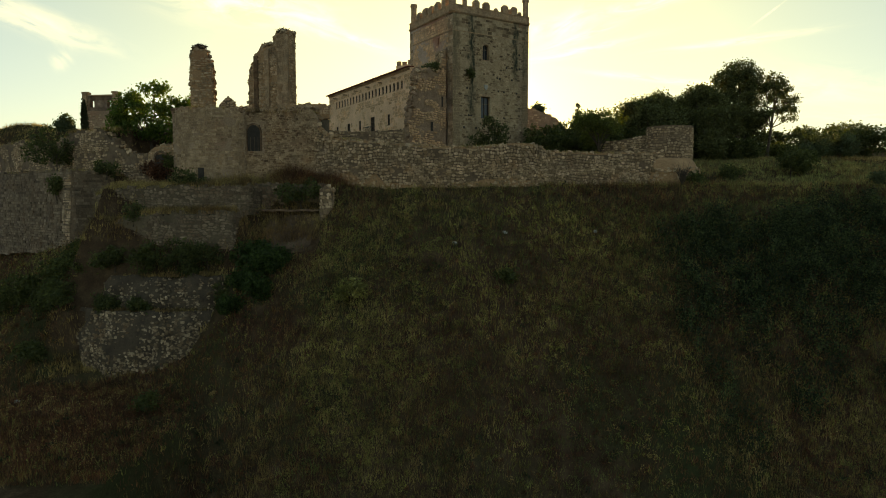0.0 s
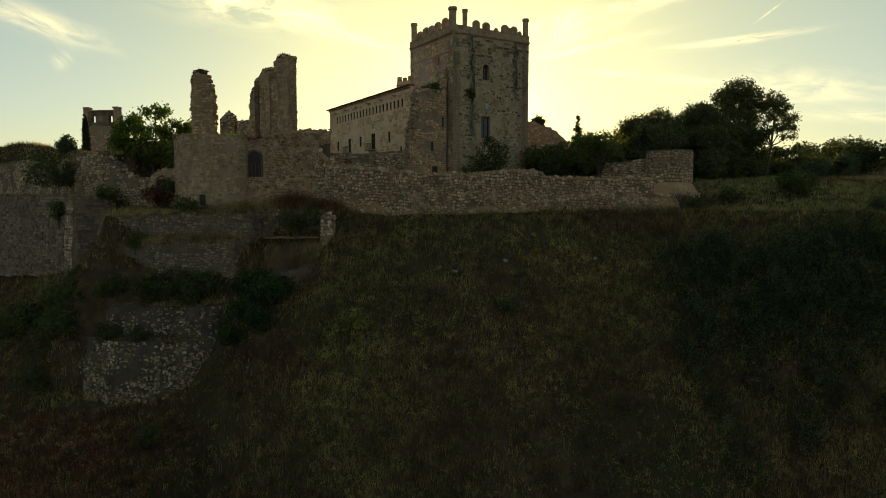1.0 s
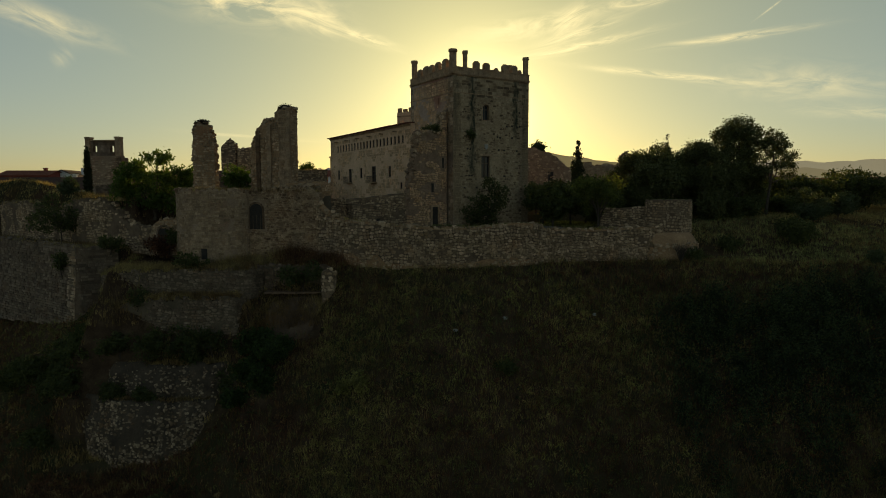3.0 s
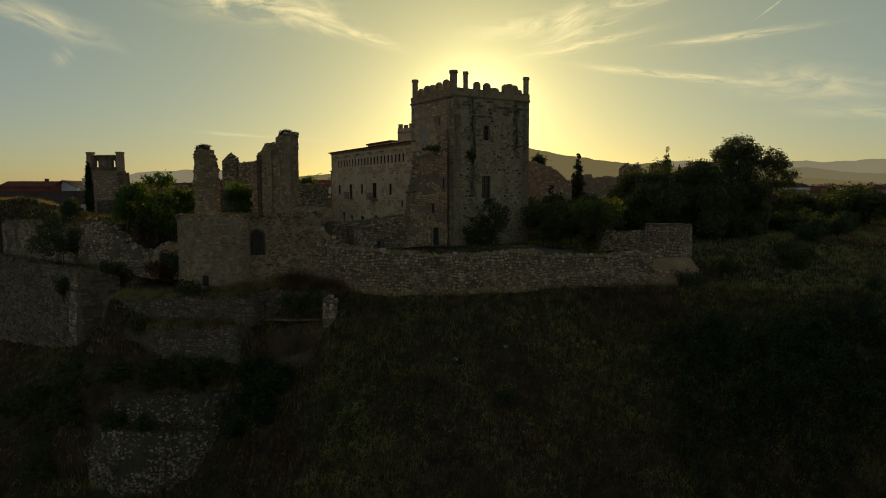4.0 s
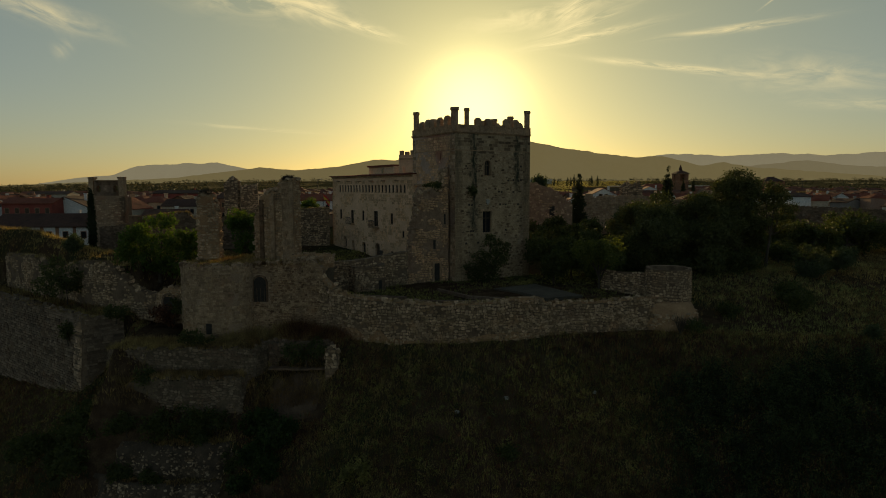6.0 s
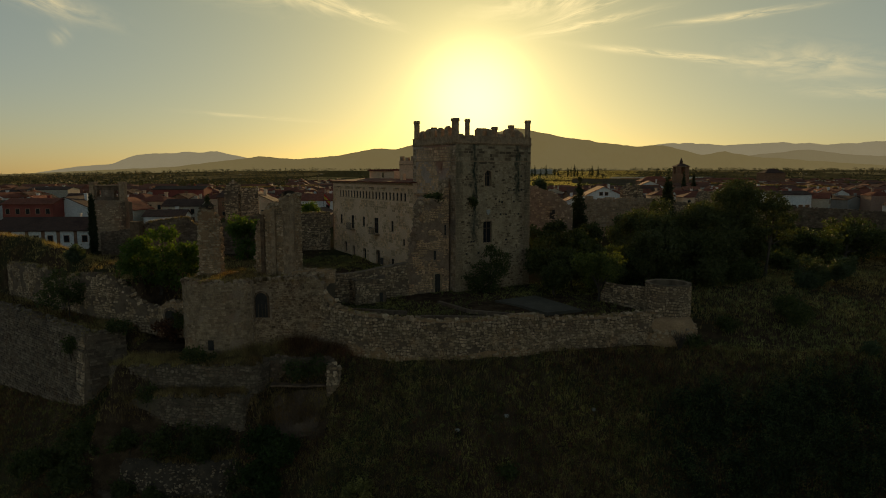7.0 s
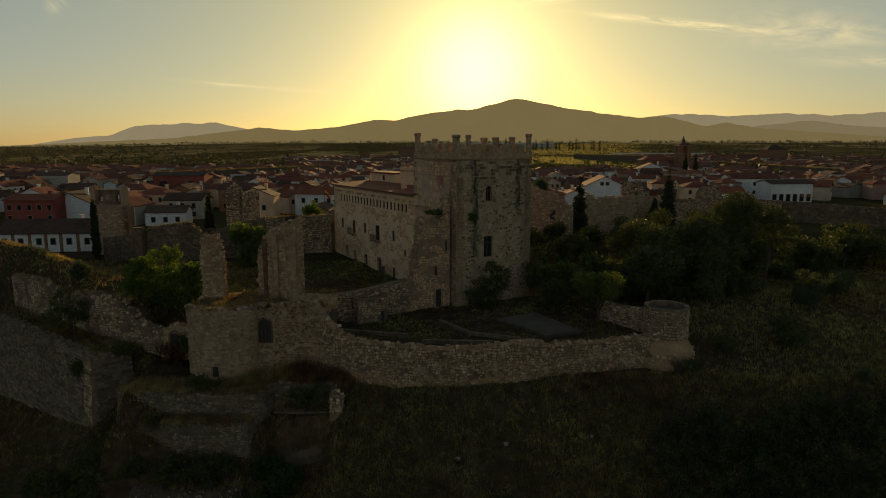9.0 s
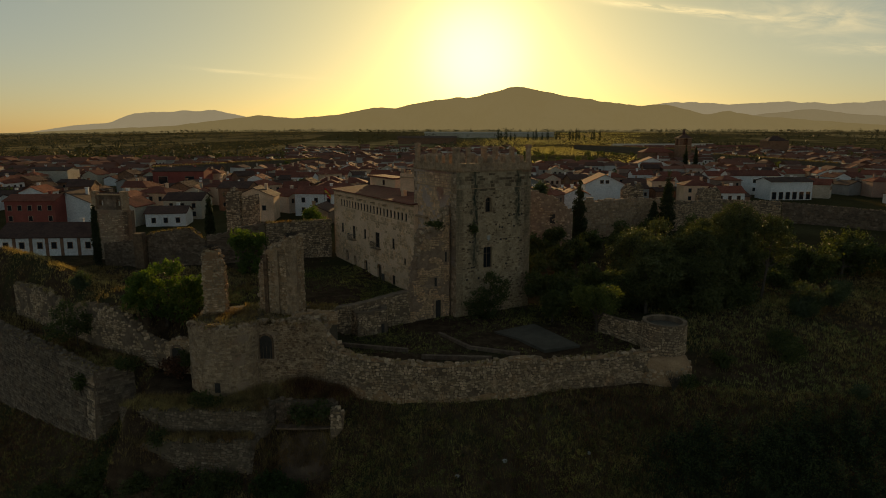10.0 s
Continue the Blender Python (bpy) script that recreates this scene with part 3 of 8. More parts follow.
# ---- far mountains in haze ----
def ridge(name, y, crest, material, seed, depth=150):
    """A range whose crest runs through (x, height) knees, with spurs and gullies on its face."""
    g = Geo()
    xs = list(np.arange(-4400, 4401, 24))
    rows = []
    steps = ((0, 0.0), (0.2, 0.22), (0.4, 0.46), (0.6, 0.66), (0.8, 0.85), (1.0, 1.0), (1.3, 0.8))
    for k, (dy, f) in enumerate(steps):
        row = []
        for x in xs:
            h = lerp_table(crest, x) - 15
            h += (2 + 0.03 * h) * noise.fractal(Vector((x * 0.009, seed, 0)), 1.0, 2.0, 4)
            spur = noise.fractal(Vector((x * 0.007, seed + 3, k * 0.8)), 1.0, 2.0, 3) if 0 < f < 1 else 0.0
            row.append((x, y + depth * (dy - 1) + 40 * spur, 15 + max(h, 1) * f * (1 + 0.10 * spur)))
        rows.append(row)
    n = len(xs)
    g.v = [p for r in rows for p in r]
    g.f = [(a * n + i, a * n + i + 1, (a + 1) * n + i + 1, (a + 1) * n + i) for a in range(len(steps) - 1) for i in range(n - 1)]
    return solo(name, g, material, "hazy blue-grey mountain ridge on the horizon", "mountain", smooth=True, kind="structure")


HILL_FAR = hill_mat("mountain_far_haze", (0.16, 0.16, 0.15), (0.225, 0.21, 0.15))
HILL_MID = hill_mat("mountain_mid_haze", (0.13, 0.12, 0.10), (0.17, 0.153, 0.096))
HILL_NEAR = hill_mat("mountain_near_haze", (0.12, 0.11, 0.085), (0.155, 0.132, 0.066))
NEAR_CREST = [(-3200, 40), (-1900, 95), (-1383, 153), (-1266, 168), (-1037, 146), (-729, 172), (-478, 221), (-344, 213), (-153, 258), (228, 295), (475, 361), (799, 295), (1297, 228), (1487, 239), (1758, 171), (1909, 198), (2064, 164), (2979, 100), (4400, 60)]
MID_CREST = [(-4400, 20), (1500, 30), (1842, 130), (2197, 177), (2591, 216), (2914, 177), (4400, 120)]
FAR_CREST = [(-4400, 16), (-3336, 20), (-2775, 105), (-2520, 122), (-2303, 196), (-1715, 216), (-1134, 93), (878, 134), (1395, 236), (1704, 276), (2079, 256), (2492, 276), (2866, 260), (3227, 284), (4400, 260)]
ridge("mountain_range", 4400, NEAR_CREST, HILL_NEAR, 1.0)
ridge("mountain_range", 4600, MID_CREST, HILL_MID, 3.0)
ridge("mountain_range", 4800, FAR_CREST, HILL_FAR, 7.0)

GX, GY = np.array(gx), np.array(gy)
GZ = np.array([v.co.z for v in ground_ob.data.vertices]).reshape(len(gy), len(gx))


def land(x, y):
    """The ground's height at many places at once."""
    x, y = np.asarray(x, float), np.asarray(y, float)
    i = np.clip(np.searchsorted(GX, x) - 1, 0, len(GX) - 2)
    j = np.clip(np.searchsorted(GY, y) - 1, 0, len(GY) - 2)
    u, v = (x - GX[i]) / (GX[i + 1] - GX[i]), (y - GY[j]) / (GY[j + 1] - GY[j])
    return (GZ[j, i] * (1 - u) + GZ[j, i + 1] * u) * (1 - v) + (GZ[j + 1, i] * (1 - u) + GZ[j + 1, i + 1] * u) * v
# ---- the keep ----
rng = random.Random(5)
C0, DR, DL = Vector((1.33, 86.9)), Vector((0.853, 0.522)), Vector((-0.522, 0.853))
WR, WL = 12.9, 12.0
KL, KR = C0 + DL * WL, C0 + DR * WR
KB = KR + DL * WL
ZB, ZS, ZP = 23.6, 44.7, 45.85          # foot, string course, top of the parapet
keep = thing("castle_keep", (*C0, ZB), "tall square stone castle keep with posts and merlons", "tower")
line_r = Line([C0, KR])
line_l = Line([KL, C0])
line_b1, line_b2 = Line([KR, KB]), Line([KB, KL])
WIN_UP, WIN_LOW = (4.8, 5.85, 39.0, 41.1), (4.6, 6.1, 31.0, 34.0)
SLIT_A, SLIT_B, SLIT_C = (WL - 3.95, WL - 3.7, 41.2, 42.1), (WL - 3.8, WL - 3.25, 38.6, 39.7), (WL - 2.2, WL - 1.95, 32.3, 33.7)


def keep_stone(name, *tones):
    """Rubble and mortar with long black-green damp streaks below the parapet."""
    n = Nodes(name)
    p = n.where()
    r = n.island()
    c = n.ramp(r, *tones)
    c = n.mix(0.8, c, n.ramp(n.noise(p, 8.0, 6.0, 0.65), (0.3, (0.5, 0.48, 0.45)), (0.7, (1.25, 1.2, 1.12))), "MULTIPLY")
    c = n.mix(0.6, c, n.ramp(n.noise(p, 0.9, 5.0, 0.6), (0.35, (0.62, 0.58, 0.52)), (0.65, (1.22, 1.18, 1.1))), "MULTIPLY")
    d = n.t.nodes.new("ShaderNodeVectorMath")
    d.operation = "DOT_PRODUCT"
    n.put(d, 0, p)
    d.inputs[1].default_value = (DR.x, DR.y, 0)
    up = n.t.nodes.new("ShaderNodeSeparateXYZ")
    n.put(up, 0, p)
    s0 = C0.dot(DR)
    wav = n.span(n.noise(n.stretch(p, (1.6, 1.6, 0.9)), 1.0, 5.0, 0.7), 0.3, 0.7, -0.55, 0.55)
    torn = n.span(n.noise(n.stretch(p, (1.8, 1.8, 0.5)), 1.0, 4.0, 0.65), 0.36, 0.56)
    for at, wide, amount, lo, hi in ((0.35, 0.5, 0.55, 34.0, 39.0), (3.05, 0.75, 1.0, 29.0, 33.0), (10.55, 0.65, 1.0, 35.0, 39.0), (12.1, 0.4, 0.5, 30.0, 38.0)):
        a = n.t.nodes.new("ShaderNodeMath")
        a.operation = "ADD"
        n.put(a, 0, d.outputs["Value"])
        n.put(a, 1, wav)
        b = n.t.nodes.new("ShaderNodeMath")
        b.operation = "SUBTRACT"
        n.put(b, 0, a.outputs[0])
        b.inputs[1].default_value = s0 + at
        ab = n.t.nodes.new("ShaderNodeMath")
        ab.operation = "ABSOLUTE"
        n.put(ab, 0, b.outputs[0])
        f = n.mix(1.0, n.grey(n.span(ab.outputs[0], wide * 0.2, wide * 0.95, amount, 0.0)), n.grey(n.span(up.outputs[2], lo, hi)), "MULTIPLY")
        f = n.mix(0.5, f, n.grey(torn), "MULTIPLY")
        c = n.mix(f, c, (0.030, 0.040, 0.024))
    c = n.mix(n.span(n.noise(p, 0.3, 5.0), 0.54, 0.7, 0, 0.4), c, (0.19, 0.152, 0.1))
    n.bump(n.noise(p, 12.0, 5.0, 0.7), 0.5, 0.05)
    return n.done(c, 0.94)


KEEP_MORTAR = keep_stone("keep_mortar", (0.0, (0.46, 0.34, 0.225)), (1.0, (0.46, 0.34, 0.225)))
KEEP = keep_stone("keep_limestone", (0.0, (0.14, 0.095, 0.06)), (0.2, (0.26, 0.183, 0.117)), (0.45, (0.40, 0.295, 0.196)), (1.0, (0.58, 0.45, 0.315)))
part("wall_front", slab(C0, DR, WR, ZB, ZS, 1.8, [WIN_UP, WIN_LOW]), KEEP_MORTAR, keep, "grey-brown limestone face with long dark damp streaks")
part("wall_side", slab(KL, -DL, WL, ZB, ZS, 1.8, [SLIT_A, SLIT_B, SLIT_C]), SIDE_PLASTER, keep, "tan plastered face with narrow slits")
part("wall_back", slab(KR, DL, WL, ZB, ZS, 1.8, []), MORTAR, keep)
part("wall_back", slab(KB, -DR, WR, ZB, ZS, 1.8, []), MORTAR, keep)
g = Geo()
g.poly([(*C0, ZS - 0.4), (*KR, ZS - 0.4), (*KB, ZS - 0.4), (*KL, ZS - 0.4)])
part("terrace", g, MORTAR, keep, "flat stone roof terrace")


def outside(holes, pad=0.12):
    return lambda s, z, w, h: any(a - pad - w / 2 < s < b + pad + w / 2 and c - pad - h / 2 < z < d + pad + h / 2 for a, b, c, d in holes)


no = outside([WIN_UP, WIN_LOW], 0.0)
low, high = (lambda s: ZB), (lambda s: ZS - 0.2)
# upper third in even courses, rubble below, dressed quoins at the corners
part("ashlar_facing", blocks_geo(masonry(line_r, lambda s: 42.2, high, 0.85, 0.42, rng, 0.035, 0.02, 0.02, no)), KEEP, keep, kind="stuff")
part("rubble_facing", blocks_geo(masonry(line_r, low, lambda s: 42.3, 0.46, 0.30, rng, 0.035, 0.02, 0.1, lambda s, z, w, h: no(s, z, w, h) or s < 1.1 or s > WR - 1.1, keep=0.9, patchy=0.3)), KEEP, keep, kind="stuff")
for nm, a, b in (("quoins", 0.0, 1.2), ("quoins", WR - 1.2, WR)):
    ln = Line([C0 + DR * a, C0 + DR * b])
    for b in masonry(ln, low, lambda s: 42.3, 0.6, 0.45, rng, 0.035, 0.02, 0.02):
        part("quoin", blocks_geo([b]), KEEP, keep)
for a, b in ((0.0, 1.0), (WL - 1.3, WL)):
    ln = Line([KL - DL * a, KL - DL * b])
    for b in masonry(ln, low, high, 0.6, 0.45, rng, 0.03, 0.02, 0.02, outside([(0.1, 0.4, 32, 34)]) if a else None):
        part("quoin", blocks_geo([b]), STONE_PIECE, keep)
part("ashlar_facing", blocks_geo(masonry(Line([KL - DL * 1.0, KL - DL * (WL - 1.3)]), lambda s: 42.6, high, 0.8, 0.42, rng, 0.02, 0.02, 0.015)), PALE_STONE, keep, kind="stuff")
part("rubble_facing", blocks_geo(masonry(Line([KL - DL * 1.0, KL - DL * (WL - 1.3)]), lambda s: 36.0, lambda s: 42.6, 0.55, 0.34, rng, 0.015, 0.01, 0.02, outside([(SLIT_A[0] - 1, SLIT_A[1] - 1, 41.2, 42.1), (SLIT_B[0] - 1, SLIT_B[1] - 1, 38.6, 39.7)]), 0.0, 0.9, 0.5)), PALE_STONE, keep, kind="stuff")


def run_box(g, line, s0, s1, z0, z1, out, inn):
    pts = [line.spot(s0, z0, out), line.spot(s1, z0, out), line.spot(s1, z0, -inn), line.spot(s0, z0, -inn)]
    i = len(g.v)
    g.v += [tuple(p) for p in pts] + [(p.x, p.y, z1) for p in pts]
    g.f += [tuple(i + k for k in q) for q in ((0, 3, 2, 1), (4, 5, 6, 7), (0, 1, 5, 4), (1, 2, 6, 5), (2, 3, 7, 6), (3, 0, 4, 7))]
    return g


for ln in (line_r, line_l, line_b1, line_b2):
    e = ln.length
    g = Geo()
    run_box(g, ln, 0, e, ZS, ZS + 0.13, 0.12, 0.4)
    run_box(g, ln, 0, e, ZS + 0.13, ZS + 0.28, 0.22, 0.4)
    part("string_course", g, STONE_ASH, keep, "moulded stone string course")
    g = Geo()
    run_box(g, ln, 0, e, ZS + 0.28, ZP - 0.12, 0.06, 0.6)
    run_box(g, ln, 0, e, ZP - 0.12, ZP, 0.12, 0.66)
    part("parapet", g, STONE_ASH, keep)
for nm, ln, z in (("string_course", line_r, 42.35), ("string_course", line_l, 42.45)):
    part(nm, run_box(Geo(), ln, 0.0, ln.length, z, z + 0.1, 0.07, 0.1), STONE_ASH, keep)


def merlon(line, s0, s1, top):
    g = Geo()
    zc = top - 0.28
    run_box(g, line, s0, s1, ZP, zc, 0.04, 0.5)
    m = (s1 - s0) * 0.24
    a = [line.spot(s0, zc, 0.04), line.spot(s1, zc, 0.04), line.spot(s1, zc, -0.5), line.spot(s0, zc, -0.5)]
    b = [line.spot(s0 + m, top, -0.1), line.spot(s1 - m, top, -0.1), line.spot(s1 - m, top, -0.36), line.spot(s0 + m, top, -0.36)]
    g.rings([a, b])
    part("merlon", g, STONE_ASH, keep)


def post(line, s, r, top):
    c = line.spot(s, ZP - 0.9, -0.28)
    h = top - ZP + 0.9
    g = Geo().lathe(c, ((r * 1.0, 0), (r * 1.0, h - 0.42), (r * 1.22, h - 0.36), (r * 1.26, h - 0.2), (r * 1.12, h - 0.15), (r * 1.16, h)), 14, 0.02, rng)
    part("corner_post", g, STONE_ASH, keep, "round stone post with a moulded cap")


for s0, s1, top in ((3.4, 4.3, 46.9), (5.05, 6.0, 46.85), (6.95, 7.45, 46.3), (8.25, 9.2, 46.95), (9.9, 10.8, 46.95), (11.15, 11.55, 46.4)):
    merlon(line_r, s0, s1, top)
for a, b, top in ((9.95, 8.85, 46.9), (8.2, 7.05, 47.1), (6.6, 5.5, 47.0), (4.85, 3.8, 47.1), (2.9, 1.85, 47.2)):
    merlon(line_l, WL - a, WL - b, top)
for ln in (line_b1, line_b2):
    for k in range(5):
        s = 1.9 + k * 2.1
        merlon(ln, s, s + 1.1, 46.8 + 0.15 * (k % 2))
post(line_r, 0.1, 0.50, 48.1)
post(line_r, 2.05, 0.33, 48.1)
post(line_r, WR - 0.4, 0.40, 48.3)
post(line_l, 0.7, 0.42, 48.5)
post(line_b2, 0.3, 0.5, 47.9)
post(line_b1, 4.4, 0.42, 47.9)
post(line_b1, 8.6, 0.46, 47.9)
post(line_b2, 9.4, 0.40, 47.7)


def arched_frame(g, line, s0, s1, z0, z1, out, depth, k=8, wide=0.16):
    """A flat arch-topped band round an opening."""
    m, r = (s0 + s1) / 2, (s1 - s0) / 2
    inner = [(s0, z0)] + [(m - r * math.cos(math.pi * i / k), z1 - r + r * math.sin(math.pi * i / k)) for i in range(k + 1)] + [(s1, z0)]
    outer = [(s0 - wide, z0)] + [(m - (r + wide) * math.cos(math.pi * i / k), z1 - r + (r + wide) * math.sin(math.pi * i / k)) for i in range(k + 1)] + [(s1 + wide, z0)]
    for a in range(len(inner) - 1):
        q = [line.spot(*outer[a], out), line.spot(*outer[a + 1], out), line.spot(*inner[a + 1], out), line.spot(*inner[a], out)]
        b = [line.spot(*outer[a], -depth), line.spot(*outer[a + 1], -depth), line.spot(*inner[a + 1], -depth), line.spot(*inner[a], -depth)]
        g.rings([q, b])
    return g


def spandrel(g, line, s0, s1, z1, out, k=8):
    """The two corners that make a square opening arch-topped."""
    m, r = (s0 + s1) / 2, (s1 - s0) / 2
    zs = z1 - r
    for side in (-1, 1):
        corner = (m + side * r, z1)
        pts = [(m + side * r * math.cos(math.pi / 2 * i / k), zs + r * math.sin(math.pi / 2 * i / k)) for i in range(k + 1)]
        poly = [corner] + pts if side > 0 else [corner] + pts
        g.rings([[line.spot(*q, out) for q in poly], [line.spot(*q, out - 0.4) for q in poly]])
    return g


def window(line, hole, parent, arch=False, inset=0.35, bars=True, frame_mat=None, glass=None, name="window", label=""):
    """A window set into an opening: pane, frame with a mullion, sill and, for an arch, its two corners."""
    s0, s1, z0, z1 = hole
    w = part(name, run_box(Geo(), line, s0, s1, z0, z1, -inset - 0.03, inset + 0.06), glass or GLASS, parent, label)
    g = Geo()
    t = min(0.1, (s1 - s0) * 0.14)
    run_box(g, line, s0, s0 + t, z0, z1, -inset + 0.05, inset)
    run_box(g, line, s1 - t, s1, z0, z1, -inset + 0.05, inset)
    run_box(g, line, s0 + t, s1 - t, z1 - t, z1, -inset + 0.05, inset)
    if bars:
        m = (s0 + s1) / 2
        run_box(g, line, m - t / 2, m + t / 2, z0, z1 - t, -inset + 0.04, inset)
        zc = z0 + (z1 - z0) * 0.66
        run_box(g, line, s0 + t, s1 - t, zc, zc + t, -inset + 0.035, inset)
    part("window_frame", g, frame_mat or WOOD, w)
    g = Geo()
    run_box(g, line, s0 - 0.08, s1 + 0.08, z0 - 0.1, z0 + 0.004, 0.07, 0.25)
    part("window_sill", g, STONE_ASH, w)
    if arch:
        part("arch_head", spandrel(Geo(), line, s0, s1, z1 + 0.004, 0.0), STONE_ASH, w)
    return w


window(line_r, WIN_UP, keep, arch=True, label="arched window with dark glazing")
window(line_r, WIN_LOW, keep, label="tall mullioned window under a stone lintel")
g = Geo()
run_box(g, line_r, 4.2, 6.5, 34.02, 34.3, 0.10, 0.1)
part("lintel", g, STONE_ASH, keep)
part("arch_moulding", arched_frame(Geo(), line_r, 4.8, 5.85, 39.0, 41.1, 0.07, 0.05), STONE_ASH, keep)
# worn heraldic shield, a plain relief
g = Geo()
pts = [(5.1, 35.65), (5.7, 35.65), (5.7, 35.2), (5.4, 34.85), (5.1, 35.2)]
g.rings([[line_r.spot(s, z, 0.0) for s, z in pts], [line_r.spot(5.4 + (s - 5.4) * 0.85, 35.25 + (z - 35.25) * 0.85, 0.14) for s, z in pts]])
part("shield_relief", g, CONCRETE, keep, "pale worn stone shield")
# row of putlog holes: near-black plates on the face paint their inner shade
for k in range(26):
    s, z = 1.6 + rng.random() * 9.6, rng.choice((29.5, 31.2, 34.8, 36.6, 38.2, 40.2)) + rng.uniform(-0.06, 0.06)
    if 3.8 < s < 6.8:
        continue
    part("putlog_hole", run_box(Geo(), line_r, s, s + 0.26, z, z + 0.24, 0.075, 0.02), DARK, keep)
# plaster patch edge and ledge on the side face
part("ledge", run_box(Geo(), line_l, 0.0, 4.3, 37.62, 37.86, 0.55, 0.1), STONE_ASH, keep, "sloping stone ledge")

# ---- the stub of the broken curtain wall against the keep ----
def stub_pt(s):
    return STUB0 + STUBD * s


def ruin(name, pts, bottom, top, thick, label, category="wall", w=0.5, h=0.34, mat=None, body=None, ragged=0.18, keep_stones=0.9, seed=1, both=True, batter=0.0, skip=None, proud=0.07, crest=True, facing_bottom=None, kind="", patchy=0.1, rough=0.08, gap=0.006, pieces=0, back=True):
    """A ruined wall: a rough core, stones on its faces and its crest."""
    r = random.Random(seed)
    ln = Line(pts)
    f_top = (lambda s: lerp_table(top, s)) if isinstance(top, list) else (lambda s: top)
    f_bot = (lambda s: lerp_table(bottom, s)) if isinstance(bottom, list) else (lambda s: bottom)
    q, _, _ = ln.at(0)
    th = thing(name, (q.x, q.y, f_bot(0)), label, category, kind=kind)
    part("wall_core", core(ln, f_bot, f_top, thick, 0.5, 0.0, batter, r, ragged), body or JOINT, th)
    fb = facing_bottom or f_bot
    if facing_bottom:
        part("bedding", core(ln, fb, lambda s: f_top(s) - 0.12, 0.3, 0.5, 0.014), JOINT, th)
    laid = masonry(ln, fb, f_top, w, h, r, proud, gap, rough, skip, batter, keep_stones, patchy)
    if pieces:
        r.shuffle(laid)
        for b in laid[:pieces]:
            c = sum(b, Vector()) / len(b)
            me = blocks_geo([[p - c for p in b]]).data("stone")
            me.materials.append(STONE_PIECE)
            ob = new("stone", me)
            ob.parent = th
            ob.location = c - base_of(th)
    part("stone_facing", blocks_geo(laid[pieces:]), mat or STONE, th, kind="stuff")
    if both:
        bk = Line([(ln.at(s)[0] - ln.at(s)[1] * thick) for s in reversed(ln.s)])
        if back:
            part("stone_facing", blocks_geo(masonry(bk, lambda s: f_bot(ln.length - s), lambda s: f_top(ln.length - s), w * 1.5, h * 1.4, r, proud, gap, rough, None, 0.0, keep_stones, patchy)), mat or STONE, th, kind="stuff")
        for s, sg in ((0.0, 1), (ln.length, -1)):
            p, n, d = ln.at(s)
            a, b = (p - n * thick, p) if sg > 0 else (p, p - n * thick)
            part("stone_facing", blocks_geo(masonry(Line([a, b]), lambda u: f_bot(s), lambda u: f_top(s), w, h, r, proud, gap, rough, None, 0.0, keep_stones, patchy)), mat or STONE, th, kind="stuff")
    if crest:
        g = Geo()
        s = 0.0
        while s < ln.length:
            for k in range(2):
                c = ln.spot(s + r.uniform(0, 0.5), f_top(s) + r.uniform(-0.08, 0.1), -r.uniform(0.1, thick - 0.1))
                z = r.uniform(0.12, 0.3)
                m = Matrix.Translation(c) @ Euler((r.uniform(-.4, .4), r.uniform(-.4, .4), r.uniform(0, 3))).to_matrix().to_4x4()
                g.box((-z, -z * 0.7, -z * 0.6), (z, z * 0.7, z * 0.6), m)
            s += 0.55
        part("crest_rubble", g, mat or STONE, th, kind="stuff")
    return th


def broken_edge(th, pts, profile, thick, n, seed, mat, size=0.3):
    """Torn stones and clods left standing along the outline where a wall has fallen away."""
    r, g, ln = random.Random(seed), Geo(), Line(pts)
    legs = [math.dist(a, b) for a, b in zip(profile, profile[1:])]
    for k in range(n):
        i = r.choices(range(len(legs)), legs)[0]
        f = r.random()
        sv, zv = (profile[i][m] + (profile[i + 1][m] - profile[i][m]) * f for m in (0, 1))
        c = ln.spot(sv, zv, r.uniform(-thick, 0.06)) + Vector((r.uniform(-.12, .12), 0, r.uniform(-0.25, 0.12)))
        a = [size * r.uniform(0.35, 1.0) for _ in range(3)]
        m = Matrix.Translation(c) @ Euler((r.uniform(-.5, .5), r.uniform(-.5, .5), r.uniform(0, 3))).to_matrix().to_4x4()
        lo = [(m @ Vector((a[0] * x, a[1] * y, -a[2] * 0.6))) for x, y in ((-1, -.8), (.9, -1), (1, .8), (-.8, 1))]
        hi = [(m @ Vector((a[0] * x * 0.7, a[1] * y * 0.7, a[2] * 0.6 * r.uniform(0.7, 1.2)))) for x, y in ((-1, -.8), (.9, -1), (1, .8), (-.8, 1))]
        g.rings([lo, hi])
    part("torn_edge", g, mat, th, "torn stones along the broken edge", kind="stuff")


DOOR = (6.6 - 2.5, 6.6 - 1.6, 24.4, 27.0)
stub_line = [stub_pt(6.6), stub_pt(0.15)]
stub = ruin("curtain_stub", stub_line, 24.0, [(0.0, 27.6), (0.5, 29.2), (0.9, 31.6), (1.3, 33.6), (1.7, 35.0), (1.9, 36.6), (2.2, 37.2), (4.9, 37.0), (5.3, 37.4), (5.6, 39.3), (6.45, 39.9)], 0.9,
            "broken stub of a tall curtain wall leaning on the keep", w=0.42, h=0.28, body=RED_EARTH, mat=PALE_STONE, seed=3, ragged=0.45, keep_stones=0.96, patchy=0.40, proud=0.12,
            skip=lambda s, z, w, h: outside([DOOR, (4.0, 4.35, 29.0, 30.2), (5.75, 6.0, 32.3, 33.7)])(s, z, w, h))
